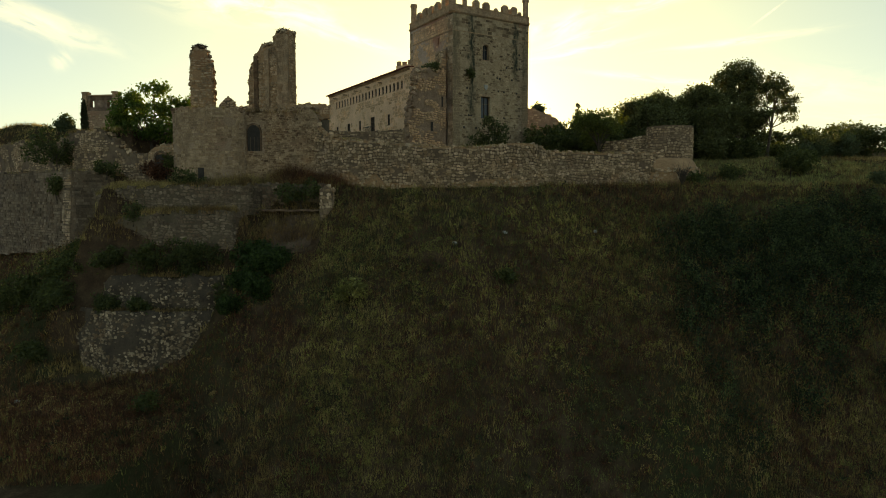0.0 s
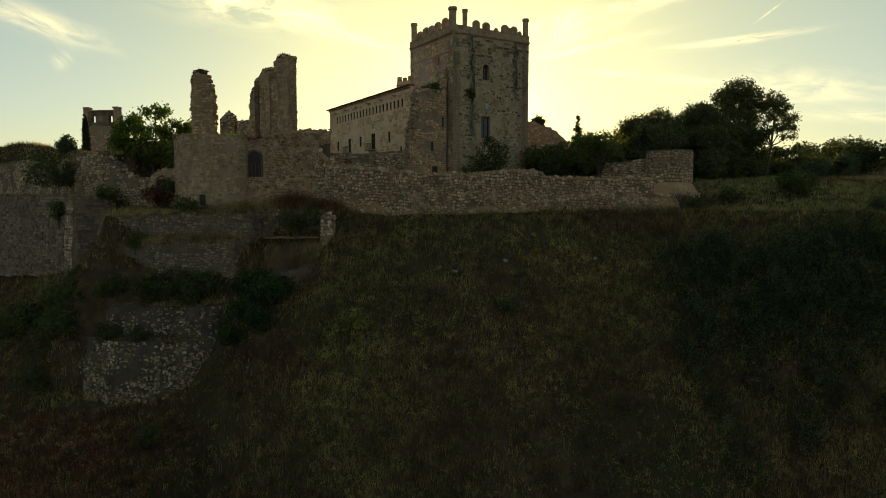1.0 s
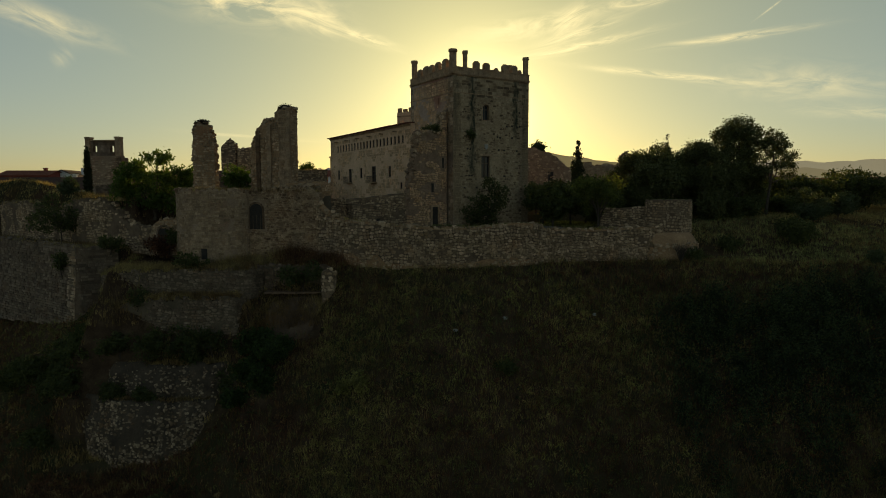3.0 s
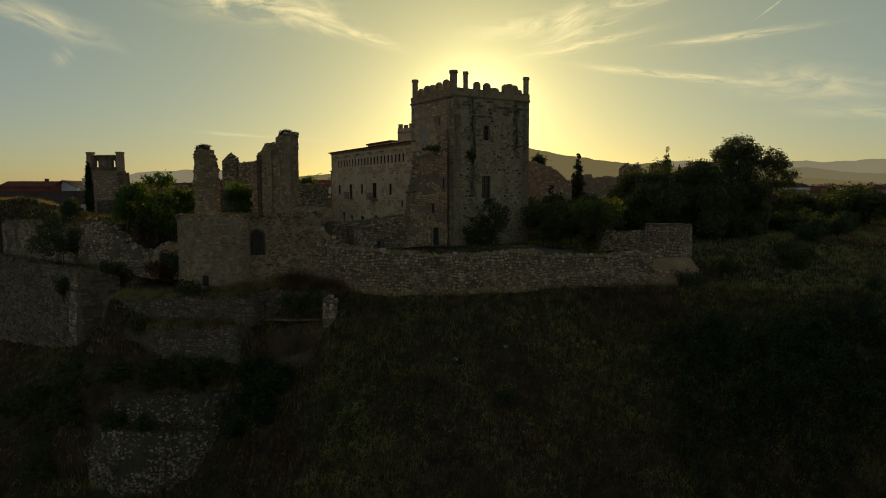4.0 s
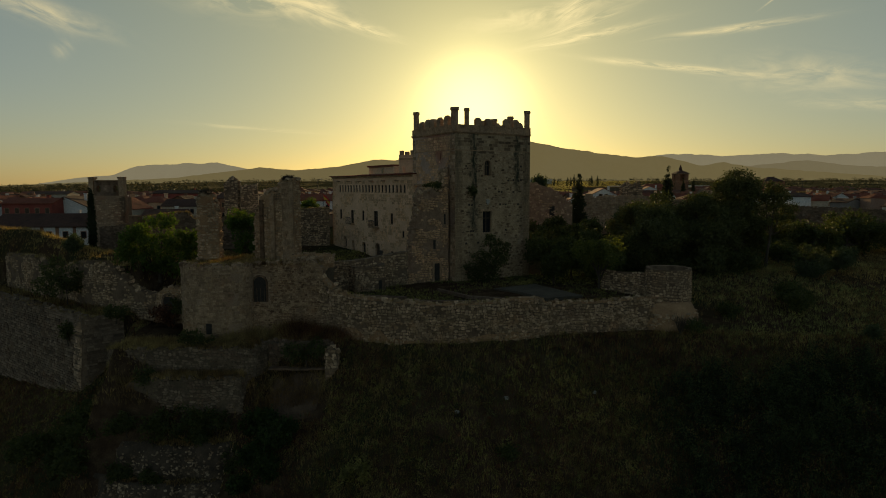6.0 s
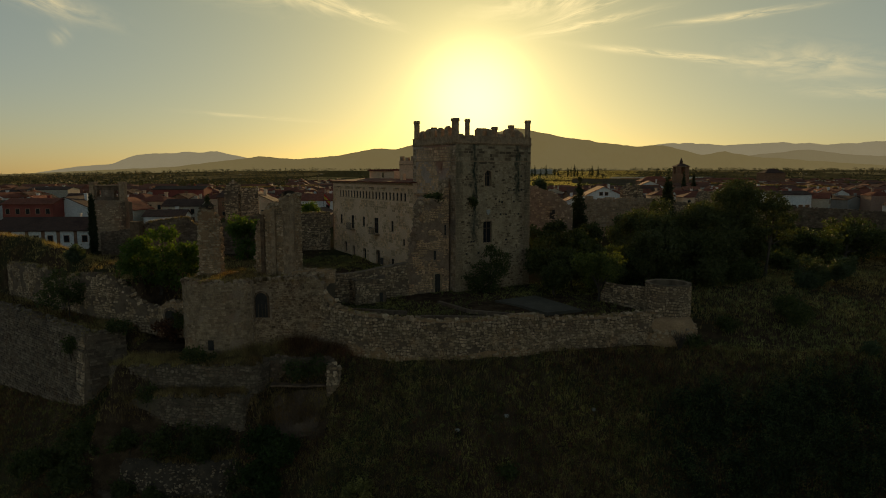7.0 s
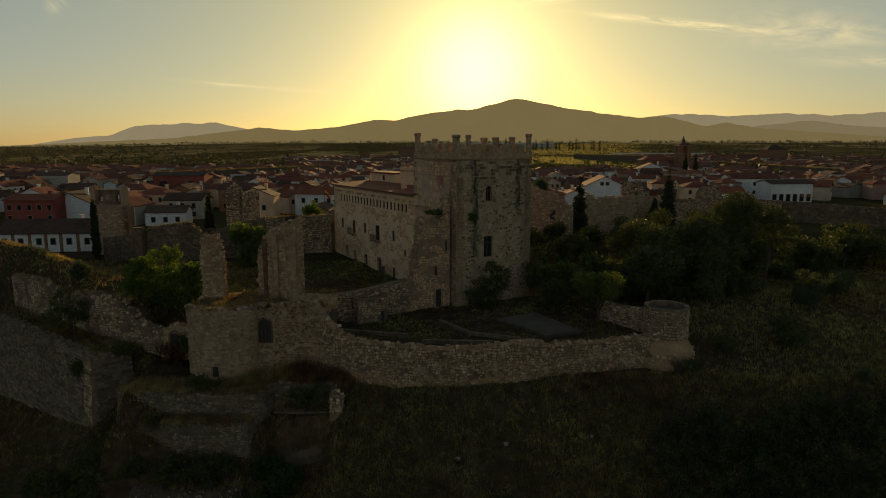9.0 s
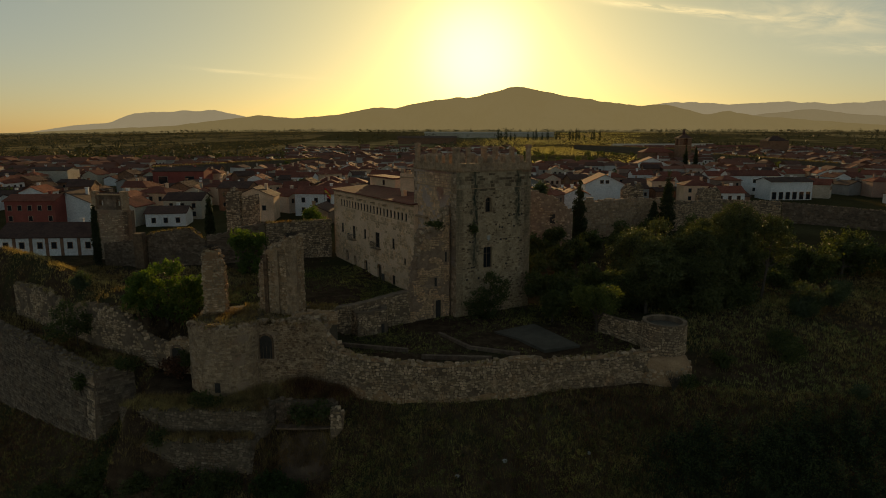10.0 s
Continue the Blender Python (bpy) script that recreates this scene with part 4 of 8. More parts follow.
broken_edge(stub, stub_line, [(0.0, 27.2), (0.5, 29.2), (0.9, 31.6), (1.3, 33.6), (1.7, 35.0), (1.9, 36.6), (2.2, 37.2)], 0.9, 150, 91, RED_EARTH, 0.42)
broken_edge(stub, stub_line, [(1.3, 33.6), (1.9, 36.8), (4.9, 37.0), (5.3, 37.4), (5.6, 39.3), (6.45, 39.9)], 1.0, 120, 92, STONE, 0.36)
sl = Line(stub_line)
g = Geo()
run_box(g, sl, *DOOR, 0.03, 0.1)
part("door", g, DARK, stub, "dark wooden door in a stone surround")
g = Geo()
for a, b, c, d in ((DOOR[0] - 0.25, DOOR[0], 24.2, 27.0), (DOOR[1], DOOR[1] + 0.25, 24.2, 27.0), (DOOR[0] - 0.3, DOOR[1] + 0.3, 27.0, 27.3)):
    run_box(g, sl, a, b, c, d, 0.14, 0.1)
part("door_surround", g, STONE_ASH, stub)
# slits are not cut through; dark plates paint the shade in them
for a, b, c, d in ((4.0, 4.35, 29.0, 30.2), (5.75, 6.0, 32.3, 33.7)):
    part("slit_window", run_box(Geo(), sl, a, b, c, d, 0.035, 0.1), DARK, stub)

ruin("inner_wall", [stub_pt(20.2), stub_pt(6.65)], [(0, 23.4), (13, 24.0)], [(0, 28.2), (6, 28.2), (13.2, 28.9)], 1.3, "low stone courtyard wall with a flat walkway on top", w=0.42, h=0.3, seed=8, ragged=0.06, crest=False, keep_stones=0.85, back=False)
bul = [stub_pt(15.3), stub_pt(15.2) + Vector((0.557, -0.83)) * 1.6, stub_pt(11.2) + Vector((0.557, -0.83)) * 2.0, stub_pt(10.2)]
ruin("wall_buttress", bul, 23.4, [(0, 27.6), (3, 27.5), (9, 27.8)], 0.8, "broad stone buttress against the courtyard wall", w=0.42, h=0.3, seed=9, ragged=0.08, crest=False, both=False,
     skip=lambda s, z, w, h: 4.6 < s < 5.8 and z < 25.9)
bl = Line(bul)
# no opening here: a near-black box carries the doorway's shade
solo("buttress_opening", run_box(Geo(), bl, 4.8, 5.7, 23.4, 25.7, 0.05, 0.1), DARK, "dark low doorway in the stone buttress", "doorway")

# ---- the palace ----
P0 = Vector((-4.88, 95.7))
PLEN, PZ0, PZ1 = 32.3, 25.0, 39.3
pal = thing("palace", (*P0, PZ0), "long plastered palace wing with small arches under its eaves", "building")
PA = P0 + DL * PLEN
pline = Line([PA, P0 - DL * 0.0])
def ph(a, b, z0, z1):
    return (PLEN - a, PLEN - b, z0, z1)
arcade = [ph(2.95 + 1.298 * k, 2.95 + 1.298 * k - 0.62, 36.55, 37.75) for k in range(21)]
upper = [ph(28.9, 27.9, 31.5, 33.2), ph(18.7, 17.75, 31.6, 33.3), ph(7.6, 6.7, 31.5, 33.2), ph(3.55, 2.85, 29.6, 30.6)]
balc = [ph(23.7, 22.4, 30.9, 33.3), ph(13.9, 12.3, 30.8, 33.4)]
arches = [ph(27.2, 25.9, 26.3, 28.3), ph(23.4, 22.3, 25.2, 27.8), ph(18.8, 17.4, 25.0, 27.8), ph(13.4, 11.7, 25.0, 28.0)]
lowin = [ph(7.6, 6.6, 25.5, 27.1)]
part("wall_front", slab(PA, -DL, PLEN, PZ0, PZ1, 0.9, arcade + upper + balc + arches + lowin), PLASTER, pal, "tan weathered plaster over stone")
part("wall_end", slab(PA + DR * 13, -DR, 13.0, PZ0, PZ1, 0.9, []), PLASTER, pal)
part("wall_back", slab(P0 + DR * 13, DL, PLEN, PZ0, PZ1, 0.9, []), PLASTER, pal)
g = Geo()
a, b = PA + DL * 0.4, P0
rows = [[(*(q + DR * off), z) for q in (a, b)] for off, z in ((-0.55, PZ1 - 0.02), (6.5, PZ1 + 0.42), (13.5, PZ1 - 0.02))]
for r0, r1 in zip(rows, rows[1:]):
    g.rings([[r0[0], r0[1], r1[1], r1[0]], [(p[0], p[1], p[2] + 0.16) for p in (r0[0], r0[1], r1[1], r1[0])]])
part("roof", g, TILE, pal, "low-pitched red clay tile roof")
g = Geo()
run_box(g, pline, 0, PLEN, PZ1 - 0.35, PZ1 - 0.18, 0.12, 0.1)
run_box(g, pline, 0, PLEN, PZ1 - 0.18, PZ1 - 0.02, 0.28, 0.1)
part("cornice", g, STONE_ASH, pal)
# near-black panes put the dark inside the small arches into colour
for h in arcade:
    window(pline, h, pal, arch=True, inset=0.16, bars=False, glass=DARK, frame_mat=DARK)
for h in upper + lowin:
    window(pline, h, pal, inset=0.16)
for h in balc:
    w = window(pline, h, pal, inset=0.16, name="balcony_door")
    s0, s1, z0, z1 = h
    part("balcony_slab", run_box(Geo(), pline, s0 - 0.5, s1 + 0.5, z0 - 0.22, z0 - 0.08, 0.9, 0.05), STONE_ASH, w)
    g = Geo()
    n = 9
    for k in range(n + 1):
        s = s0 - 0.45 + (s1 - s0 + 0.9) * k / n
        run_box(g, pline, s - 0.02, s + 0.02, z0 - 0.08, z0 + 0.95, 0.85, -0.81)
    run_box(g, pline, s0 - 0.48, s1 + 0.48, z0 + 0.92, z0 + 0.98, 0.87, -0.80)
    for s in (s0 - 0.46, s1 + 0.42):
        run_box(g, pline, s, s + 0.04, z0 + 0.92, z0 + 0.98, 0.85, 0.0)
    part("railing", g, IRON, w, "black iron balcony railing")
for h in arches[:3]:
    window(pline, h, pal, arch=True, inset=0.4)
window(pline, arches[3], pal, arch=True, inset=0.4, glass=WOOD, name="door", label="arched wooden door")
part("ashlar_facing", blocks_geo(masonry(pline, lambda s: PZ0, lambda s: PZ1 - 0.6, 0.7, 0.42, rng, 0.012, 0.012, 0.02, outside(arcade + upper + balc + arches + lowin, 0.1), keep=0.9, patchy=0.42)), PALE_STONE, pal, kind="stuff")
for k in range(6):
    s = 3.5 + k * 4.8
    part("waterspout", run_box(Geo(), pline, s, s + 0.22, 38.3, 38.5, 0.7, 0.1), STONE_ASH, pal)
g = Geo()
m = Vector((-15.5, 130.0))
run = Line([m, m - DL * 11])
run_box(g, run, 0, 11, PZ1 - 0.5, PZ1 + 2.0, 0, 3)
top_block = part("roof_storey", g, PLASTER, pal)
part("roof_storey_roof", run_box(Geo(), run, -0.3, 11.3, PZ1 + 2.0, PZ1 + 2.3, 0.4, 3.4), TILE, pal)
part("small_window", run_box(Geo(), run, 5.8, 6.7, PZ1 + 0.7, PZ1 + 1.7, 0.02, 0.1), GLASS, top_block)
c = P0 + DR * 3 + DL * 10
g = Geo()
q = Line([c, c - DL * 0.9])
run_box(g, q, 0, 0.9, PZ1 - 0.2, PZ1 + 1.3, 0, 0.6)
run_box(g, q, -0.08, 0.98, PZ1 + 1.3, PZ1 + 1.42, 0.08, 0.68)
part("chimney", g, PLASTER, pal)
# crenellated turret behind the roof, beside the keep
tq = Line([(-8.2, 113.4), (-4.4, 110.8)])
turret = thing("roof_turret", (*tq.at(0)[0], 39.0), "small square turret with worn merlons behind the palace roof", "turret")
part("body", run_box(Geo(), tq, 0, 4.6, 38.0, 43.0, 0, 4.5), PLASTER, turret)
part("string_course", run_box(Geo(), tq, -0.1, 4.7, 42.2, 42.4, 0.1, 4.6), STONE_ASH, turret)
for k in range(4):
    part("merlon", run_box(Geo(), tq, 0.1 + k * 1.2, 0.8 + k * 1.2, 43.0, 43.75 - 0.2 * (k % 2), -0.05, 0.5), STONE_ASH, turret)
# information board by the door
board = thing("information_board", (*pline.spot(PLEN - 8.6, 25.4, 1.2),), "dark information board on two posts before the palace", "sign")
bl2 = Line([pline.spot(PLEN - 9.1, 0, 1.2).to_2d(), pline.spot(PLEN - 8.1, 0, 1.2).to_2d()])
part("panel", run_box(Geo(), bl2, 0, 1.0, 26.1, 27.2, 0.03, 0.03), IRON, board)
for s in (0.08, 0.86):
    part("post", run_box(Geo(), bl2, s, s + 0.07, 25.2, 26.1, 0.03, 0.03), IRON, board)
# annex at the palace's far end and the cross wall
an = thing("palace_annex", (*(PA + DL * 0.2), 25.5), "low plastered annex with an arched opening at the palace end", "building")
al = Line([PA + DL * 2.4 + DR * 0.8, PA + DR * 0.8 + DL * 0.02])
part("body", slab(al.p[0], al.p[1] - al.p[0], al.length, 25.5, 35.9, 0.6, [(0.7, 1.6, 32.5, 34.9)]), TAPIAL, an)
part("body_side", run_box(Geo(), al, 0, 0.6, 25.5, 35.9, -0.61, 5), TAPIAL, an)
part("roof", run_box(Geo(), al, -0.25, al.length, 35.9, 36.1, 0.25, 5.2), TILE, an)
part("arched_window", run_box(Geo(), al, 0.7, 1.6, 32.5, 34.9, -0.5, 0.55), GLASS, an)
ruin("cross_wall", [(-34.0, 119.0), (-22.4, 122.6)], 25.6, [(0, 33.0), (12, 33.4)], 1.6, "old stone cross wall topped with dry golden grass", w=0.6, h=0.36, seed=21, ragged=0.12, back=False)

# ---- outer wall ----
outer = ruin("outer_wall", OUTER + [(24.6, 71.3)], [(0, 21.0), (20, 20.8), (39, 20.2)],
             [(0, 28.4), (1.2, 27.2), (2.2, 26.5), (4.2, 26.0), (8.9, 25.6), (14, 25.15), (19, 25.2), (22, 25.6), (25.2, 25.5), (26.2, 24.9), (32, 24.75), (36.5, 24.95), (41, 25.0)], 1.2,
             "rubble stone outer wall with an eroded earthen foot and ragged crest", w=0.35, h=0.29, seed=31, ragged=0.14, keep_stones=0.98, proud=0.13, body=TAPIAL, patchy=0.12, pieces=300,
             facing_bottom=lambda s: 22.15 - 0.030 * s + 0.5 * math.sin(s * 0.33 + 0.5) + 1.0 * noise.noise(Vector((s * 0.7, 4, 0))) - 1.2 * smooth(27, 30, s))
part("foot_rubble", blocks_geo(masonry(Line(OUTER), lambda s: 21.0 - 0.02 * s, lambda s: 23.6, 0.34, 0.26, random.Random(32), 0.08, 0.0, 0.14, None, 0.0, 0.85, 0.42, 0.35)), STONE, outer, "eroded stones in the wall foot", kind="stuff")

BRICK_DARK = stone_mat("weathered_brick", (0.14, 0.085, 0.055), (0.20, 0.125, 0.08), (0.26, 0.17, 0.115), 0.5)
# ---- the bastion: a round drum, then a flat length with an arched niche ----
BZ = 29.2
bast_pts = arc(-24.8, 70.6, 4.5, 205, 326, 18) + [(-20.95, 68.65), (-13.3, 68.45)]
bl0 = Line(arc(-24.8, 70.6, 4.5, 205, 326, 18))
s_flat = bl0.length + (Vector((-20.95, 68.65)) - Vector(bl0.p[-1])).length
NICHE = (s_flat + 0.05, s_flat + 1.4, 25.0, 27.75)
bast = ruin("bastion", bast_pts, [(0, 21.8), (12, 21.3)], [(0, 29.25), (s_flat, 29.2), (s_flat + 4, 29.4), (s_flat + 6.2, 29.75), (s_flat + 6.9, 29.5), (s_flat + 7.4, 28.6)], 1.4,
            "round stone bastion with a flat flank and an arched brick niche", w=0.44, h=0.25, mat=STONE_DRUM, body=MORTAR, seed=41, both=False, ragged=0.2, keep_stones=0.97, proud=0.03, rough=0.028, gap=0.008, patchy=0.22,
            skip=lambda s, z, w, h: outside([NICHE], 0.2)(s, z, w, h))
bl = Line(bast_pts)
fl0 = Line([bl.spot(s_flat + 0.02, 0, 0).to_2d(), bl.spot(bl.length - 0.02, 0, 0).to_2d()])
part("flank_facing", blocks_geo(masonry(fl0, lambda s: 21.6, lambda s: lerp_table([(0, 28.9), (4, 29.2), (6.2, 29.5), (7.4, 28.4)], s), 0.34, 0.22, random.Random(43), 0.10, 0.008, 0.05,
     lambda s, z, w, h: s < 1.75 and z < 28.1 and z > 24.9, 0.0, 0.96, 0.28)), STONE_FLANK, bast, "brown rubble and brick patching", kind="stuff")
broken_edge(bast, bast_pts, [(0.2, 29.2), (s_flat, 29.15), (s_flat + 4, 29.35), (s_flat + 6.2, 29.7), (s_flat + 7.3, 28.6)], 1.2, 230, 96, STONE_FLANK, 0.26)
# flat box, not a recess: the niche's shade is in its colour
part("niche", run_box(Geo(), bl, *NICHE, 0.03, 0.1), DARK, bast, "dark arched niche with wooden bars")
part("brick_arch", arched_frame(Geo(), bl, *NICHE, 0.07, 0.1, 8, 0.2), BRICK_DARK, bast)
for k in range(3):
    s = NICHE[0] + 0.3 + 0.4 * k
    part("bar", run_box(Geo(), bl, s, s + 0.07, NICHE[2], NICHE[2] + 1.5, 0.07, 0.0), WOOD, bast)
part("low_door", run_box(Geo(), bl, 4.6, 5.2, 22.0, 23.1, 0.07, 0.05), DARK, bast, "small dark door at the foot")
g = Geo()
ring = [(p.x + (-23.0 - p.x) * 0.12, p.y + 0.8, BZ - 0.1) for p in bl.p] + [(-13.2, 74.5, BZ - 0.2), (-16, 77.5, BZ - 0.3), (-24, 78.0, BZ - 0.4), (-29.5, 74.5, BZ - 0.2)]
ring2 = [(x, y, 23.0) for x, y, z in ring]
g.rings([ring2, ring])
part("platform", g, EARTH, bast, "earth-covered top of the bastion")


def ruin_pier(name, pts, thick, bottom, top, label, seed, **kw):
    return ruin(name, pts, bottom, top, thick, label, "ruin", w=0.44, h=0.27, seed=seed, ragged=0.3, keep_stones=0.95, proud=0.09, rough=0.04, gap=0.014, patchy=0.3, mat=STONE, body=TAPIAL, **kw)


PIER_A, TOP_A = [(-28.25, 72.4), (-26.0, 72.8)], [(0, 36.0), (0.25, 36.7), (1.4, 36.85), (1.9, 36.0), (2.3, 34.6)]
pier = ruin_pier("ruined_pier", PIER_A, 1.7, 28.9, TOP_A, "tall narrow ruined masonry pier with a twig nest on top", 51)
broken_edge(pier, PIER_A, [(0.0, 29.5), (0.0, 36.0)] + TOP_A, 1.6, 110, 93, STONE, 0.26)
broken_edge(pier, PIER_A, [(2.3, 29.2), (2.3, 34.6)], 1.6, 70, 94, TAPIAL, 0.28)
PIER_B, TOP_B = [(-22.3, 74.2), (-18.4, 72.1), (-17.0, 71.6)], [(0, 33.4), (0.3, 34.9), (0.9, 35.3), (1.1, 36.2), (1.7, 36.7), (2.1, 37.1), (3.7, 37.2), (4.1, 38.2), (6.1, 38.4)]
pier = ruin_pier("ruined_pier", PIER_B, 1.3, 28.9, TOP_B, "tall stepped ruined wall fragment with red brick patches", 52)
broken_edge(pier, PIER_B, [(0.0, 29.2), (0.0, 33.4)] + TOP_B, 1.2, 170, 95, STONE, 0.28)
pl = Line(PIER_B)
for a, b, z0, z1, out, m in ((1.0, 1.55, 29.0, 36.0, 0.22, BRICK_DARK), (2.7, 3.3, 29.0, 36.4, 0.26, STONE_ASH), (4.5, 5.9, 29.0, 38.1, 0.30, STONE_ASH)):
    ln = Line([pl.spot(a, 0, out).to_2d(), pl.spot(b, 0, out).to_2d()])
    part("pilaster", core(ln, lambda s: z0, lambda s: z1, out + 0.1, 0.3, 0.0, 0.0, random.Random(int(a * 10)), 0.2), m, pier, "worn strip of brick and dressed stone")
    part("pilaster_facing", blocks_geo(masonry(ln, lambda s: z0, lambda s: z1 - 0.2, 0.5, 0.34, random.Random(int(a * 20)), 0.05, 0.015, 0.028, None, 0.0, 0.9, 0.25)), m, pier, kind="stuff")
rb = random.Random(4)
for cx, cy, cz, r in ((-27.4, 73.2, 36.85, 0.62), (-17.8, 72.5, 38.4, 0.55)):
    g = Geo()
    for k in range(260):
        a, q = rb.uniform(0, 6.28), r * math.sqrt(rb.random())
        p = Vector((cx + q * math.cos(a), cy + q * math.sin(a), cz + rb.uniform(-0.1, 0.3)))
        d = Vector((rb.uniform(-1, 1), rb.uniform(-1, 1), rb.uniform(-0.35, 0.35))).normalized() * rb.uniform(0.2, 0.45)
        g.tube([p - d, p + d], [0.018, 0.012], 4)
    solo("twig_nest", g, BARK, "large bird nest of dry twigs on a ruined pier", "nest", (cx, cy, cz))

# ---- turret at the outer wall's end ----
tur = thing("round_turret", (25.95, 73.6, 20.5), "low round stone turret above a bulging plastered foot", "turret")
tc = (25.95, 73.6)
part("foot", Geo().lathe((25.5, 72.9, 19.2), ((2.6, 0), (3.4, 1.0), (3.55, 2.4), (3.3, 4.0), (2.75, 5.0), (2.4, 5.2)), 22, 0.03, rng), TAPIAL, tur, "bulging foot of pale eroded plaster", smooth=True)
tl = Line(arc(*tc, 2.55, -180, 180, 28))
part("foot_rubble", blocks_geo(masonry(Line(arc(25.5, 72.9, 3.3, -175, 0, 22)), lambda s: 20.6, lambda s: 23.4, 0.4, 0.3, rng, 0.2, 0.0, 0.14, None, 0.0, 0.7, 0.5, 0.3)), STONE, tur, kind="stuff")
part("drum", core(tl, lambda s: 24.2, lambda s: 28.05, 0.45, 0.6, 0, 0, rng, 0.03), JOINT, tur)
part("stone_facing", blocks_geo(masonry(tl, lambda s: 24.2, lambda s: 27.95, 0.36, 0.27, rng, 0.05, 0.012, 0.08, keep=0.95)), STONE, tur, kind="stuff")
part("floor", Geo().lathe((*tc, 24.5), ((2.2, 0), (2.2, 2.9)), 20), GRAVEL, tur)
ruin("court_side_wall", [(19.8, 80.5), (21.5, 77.9), (23.7, 74.9)], 24.2, [(0, 27.0), (3, 27.0), (6.5, 27.3)], 0.55, "low stone side wall of the garden court", seed=61, w=0.4, h=0.28, ragged=0.04, crest=False, back=False)

# ---- terrace walls below the bastion ----
ret = ruin("retaining_wall", RETAIN, [(0, 10.5), (34, 13.4), (46.5, 14.2), (50, 15.5)], [(0, 23.2), (35, 23.0), (47, 22.95), (50.6, 22.8)], 1.5, "tall coursed stone retaining wall with a sharp corner", w=0.72, h=0.31, mat=STONE_GREY, seed=71, both=False, ragged=0.06, keep_stones=0.99, batter=0.07, rough=0.02, gap=0.022, proud=0.09, patchy=0.04)
rq = random.Random(78)
rl0 = Line(RETAIN)
for b in masonry(Line([rl0.at(46.3 - 1.1)[0], rl0.p[2]]), lambda s: 14.4, lambda s: 22.9, 0.9, 0.42, rq, 0.11, 0.02, 0.02, None, 0.07):
    part("quoin", blocks_geo([b]), STONE_PIECE, ret)
ruin("ruined_upper_wall", [(-66, 94.6), (-50.5, 83.4), (-44.8, 79.1), (-38.6, 75.8), (-33.2, 72.9)], [(0, 21.9), (40, 21.8)],
     [(0, 27.4), (10, 27.8), (17, 26.4), (21, 27.6), (26, 28.0), (30, 28.1), (32, 27.4), (34, 25.8), (36, 25.0), (39, 24.8)], 1.3, "crumbling rubble wall with eroded earth showing", w=0.4, h=0.28, body=JOINT, seed=72, ragged=0.4, keep_stones=0.95, both=False, patchy=0.38)
ruin("terrace_wall", [(-36.2, 66.5), (-33.0, 64.0), (-27, 63.3), (-19.2, 63.0), (-18.6, 65.5)], 18.3, [(0, 20.2), (4, 20.9), (10, 21.1), (18, 21.3)], 1.2, "low coursed stone terrace wall under dry grass", w=0.46, h=0.27, mat=STONE_GREY, body=EARTH, seed=73, both=False, ragged=0.25, keep_stones=0.9, patchy=0.3)
ruin("terrace_wall", [(-34.0, 62.8), (-27, 61.6), (-20.3, 61.5), (-19.6, 63.6)], [(0, 15.4), (8, 15.0), (14, 13.4)], [(0, 16.8), (3, 18.0), (6, 18.5), (15, 18.6)], 1.0, "lower stone terrace wall half buried in scrub", w=0.46, h=0.27, mat=STONE_GREY, body=EARTH, seed=74, both=False, ragged=0.3, keep_stones=0.95, patchy=0.35)
ruin("recess_wall", [(-18.6, 65.4), (-12.0, 65.2)], 18.6, [(0, 21.4), (6.6, 21.2)], 0.8, "short stone wall behind an overgrown recess", w=0.5, h=0.34, mat=STONE_DIRT, body=EARTH, seed=75, both=False, keep_stones=0.85, patchy=0.45)
g = Geo()
rs = random.Random(81)
edge = [(-18.3 + 0.5 * k, 64.1 + 0.12 * math.sin(k * 1.3) + rs.uniform(-0.12, 0.12), 18.66 + rs.uniform(-0.07, 0.05)) for k in range(13)] + [(-12.4, 65.4, 18.62), (-18.4, 65.4, 18.7)]
g.rings([edge, [(x, y - 0.04, z + 0.15 + rs.uniform(0, 0.07)) for x, y, z in edge]])
solo("stone_slab", g, STONE_DIRT, "thin pale stone ledge jutting from the slope", "slab", (-15.4, 64.6, 18.62))
BANK = mottled("bare_bank_earth", (0.085, 0.05, 0.031), (0.19, 0.12, 0.073), 0.8, 6.0, bump=0.9, dist=0.15)
g = Geo()
bx, by = list(np.arange(-18.6, -10.6, 0.35)), list(np.arange(59.4, 64.6, 0.35))
for y in by:
    for x in bx:
        e = min((x + 18.6) / 1.2, (-11.6 - x) / 2.2, (y - 59.3) / 1.6, 1.0) + 0.45 * noise.fractal(Vector((x * 0.45, y * 0.45, 7)), 1.0, 2.0, 3)
        g.v.append((x, y, ground(x, y) + 0.62 * e - 0.42 + 0.16 * noise.fractal(Vector((x * 0.5, y * 0.5, 2)), 1.0, 2.0, 3)))
nb = len(bx)
g.f = [(j * nb + i, j * nb + i + 1, (j + 1) * nb + i + 1, (j + 1) * nb + i) for j in range(len(by) - 1) for i in range(nb - 1)]
solo("bare_bank", g, BANK, "bare eroded reddish earth bank below the stone ledge", "bank", smooth=True, kind="structure")
ruin("gap_wall", [(-33.6, 73.0), (-31.2, 72.2), (-29.2, 71.6)], 21.9, [(0, 25.2), (1.0, 25.9), (2.6, 25.9), (4.4, 26.3)], 0.9, "low ruined wall with a broken arch beside the bastion", w=0.36, h=0.27, seed=79, both=False, ragged=0.2, body=TAPIAL, patchy=0.25,
     skip=lambda s, z, w, h: 0.9 < s < 2.7 and z < 25.1)
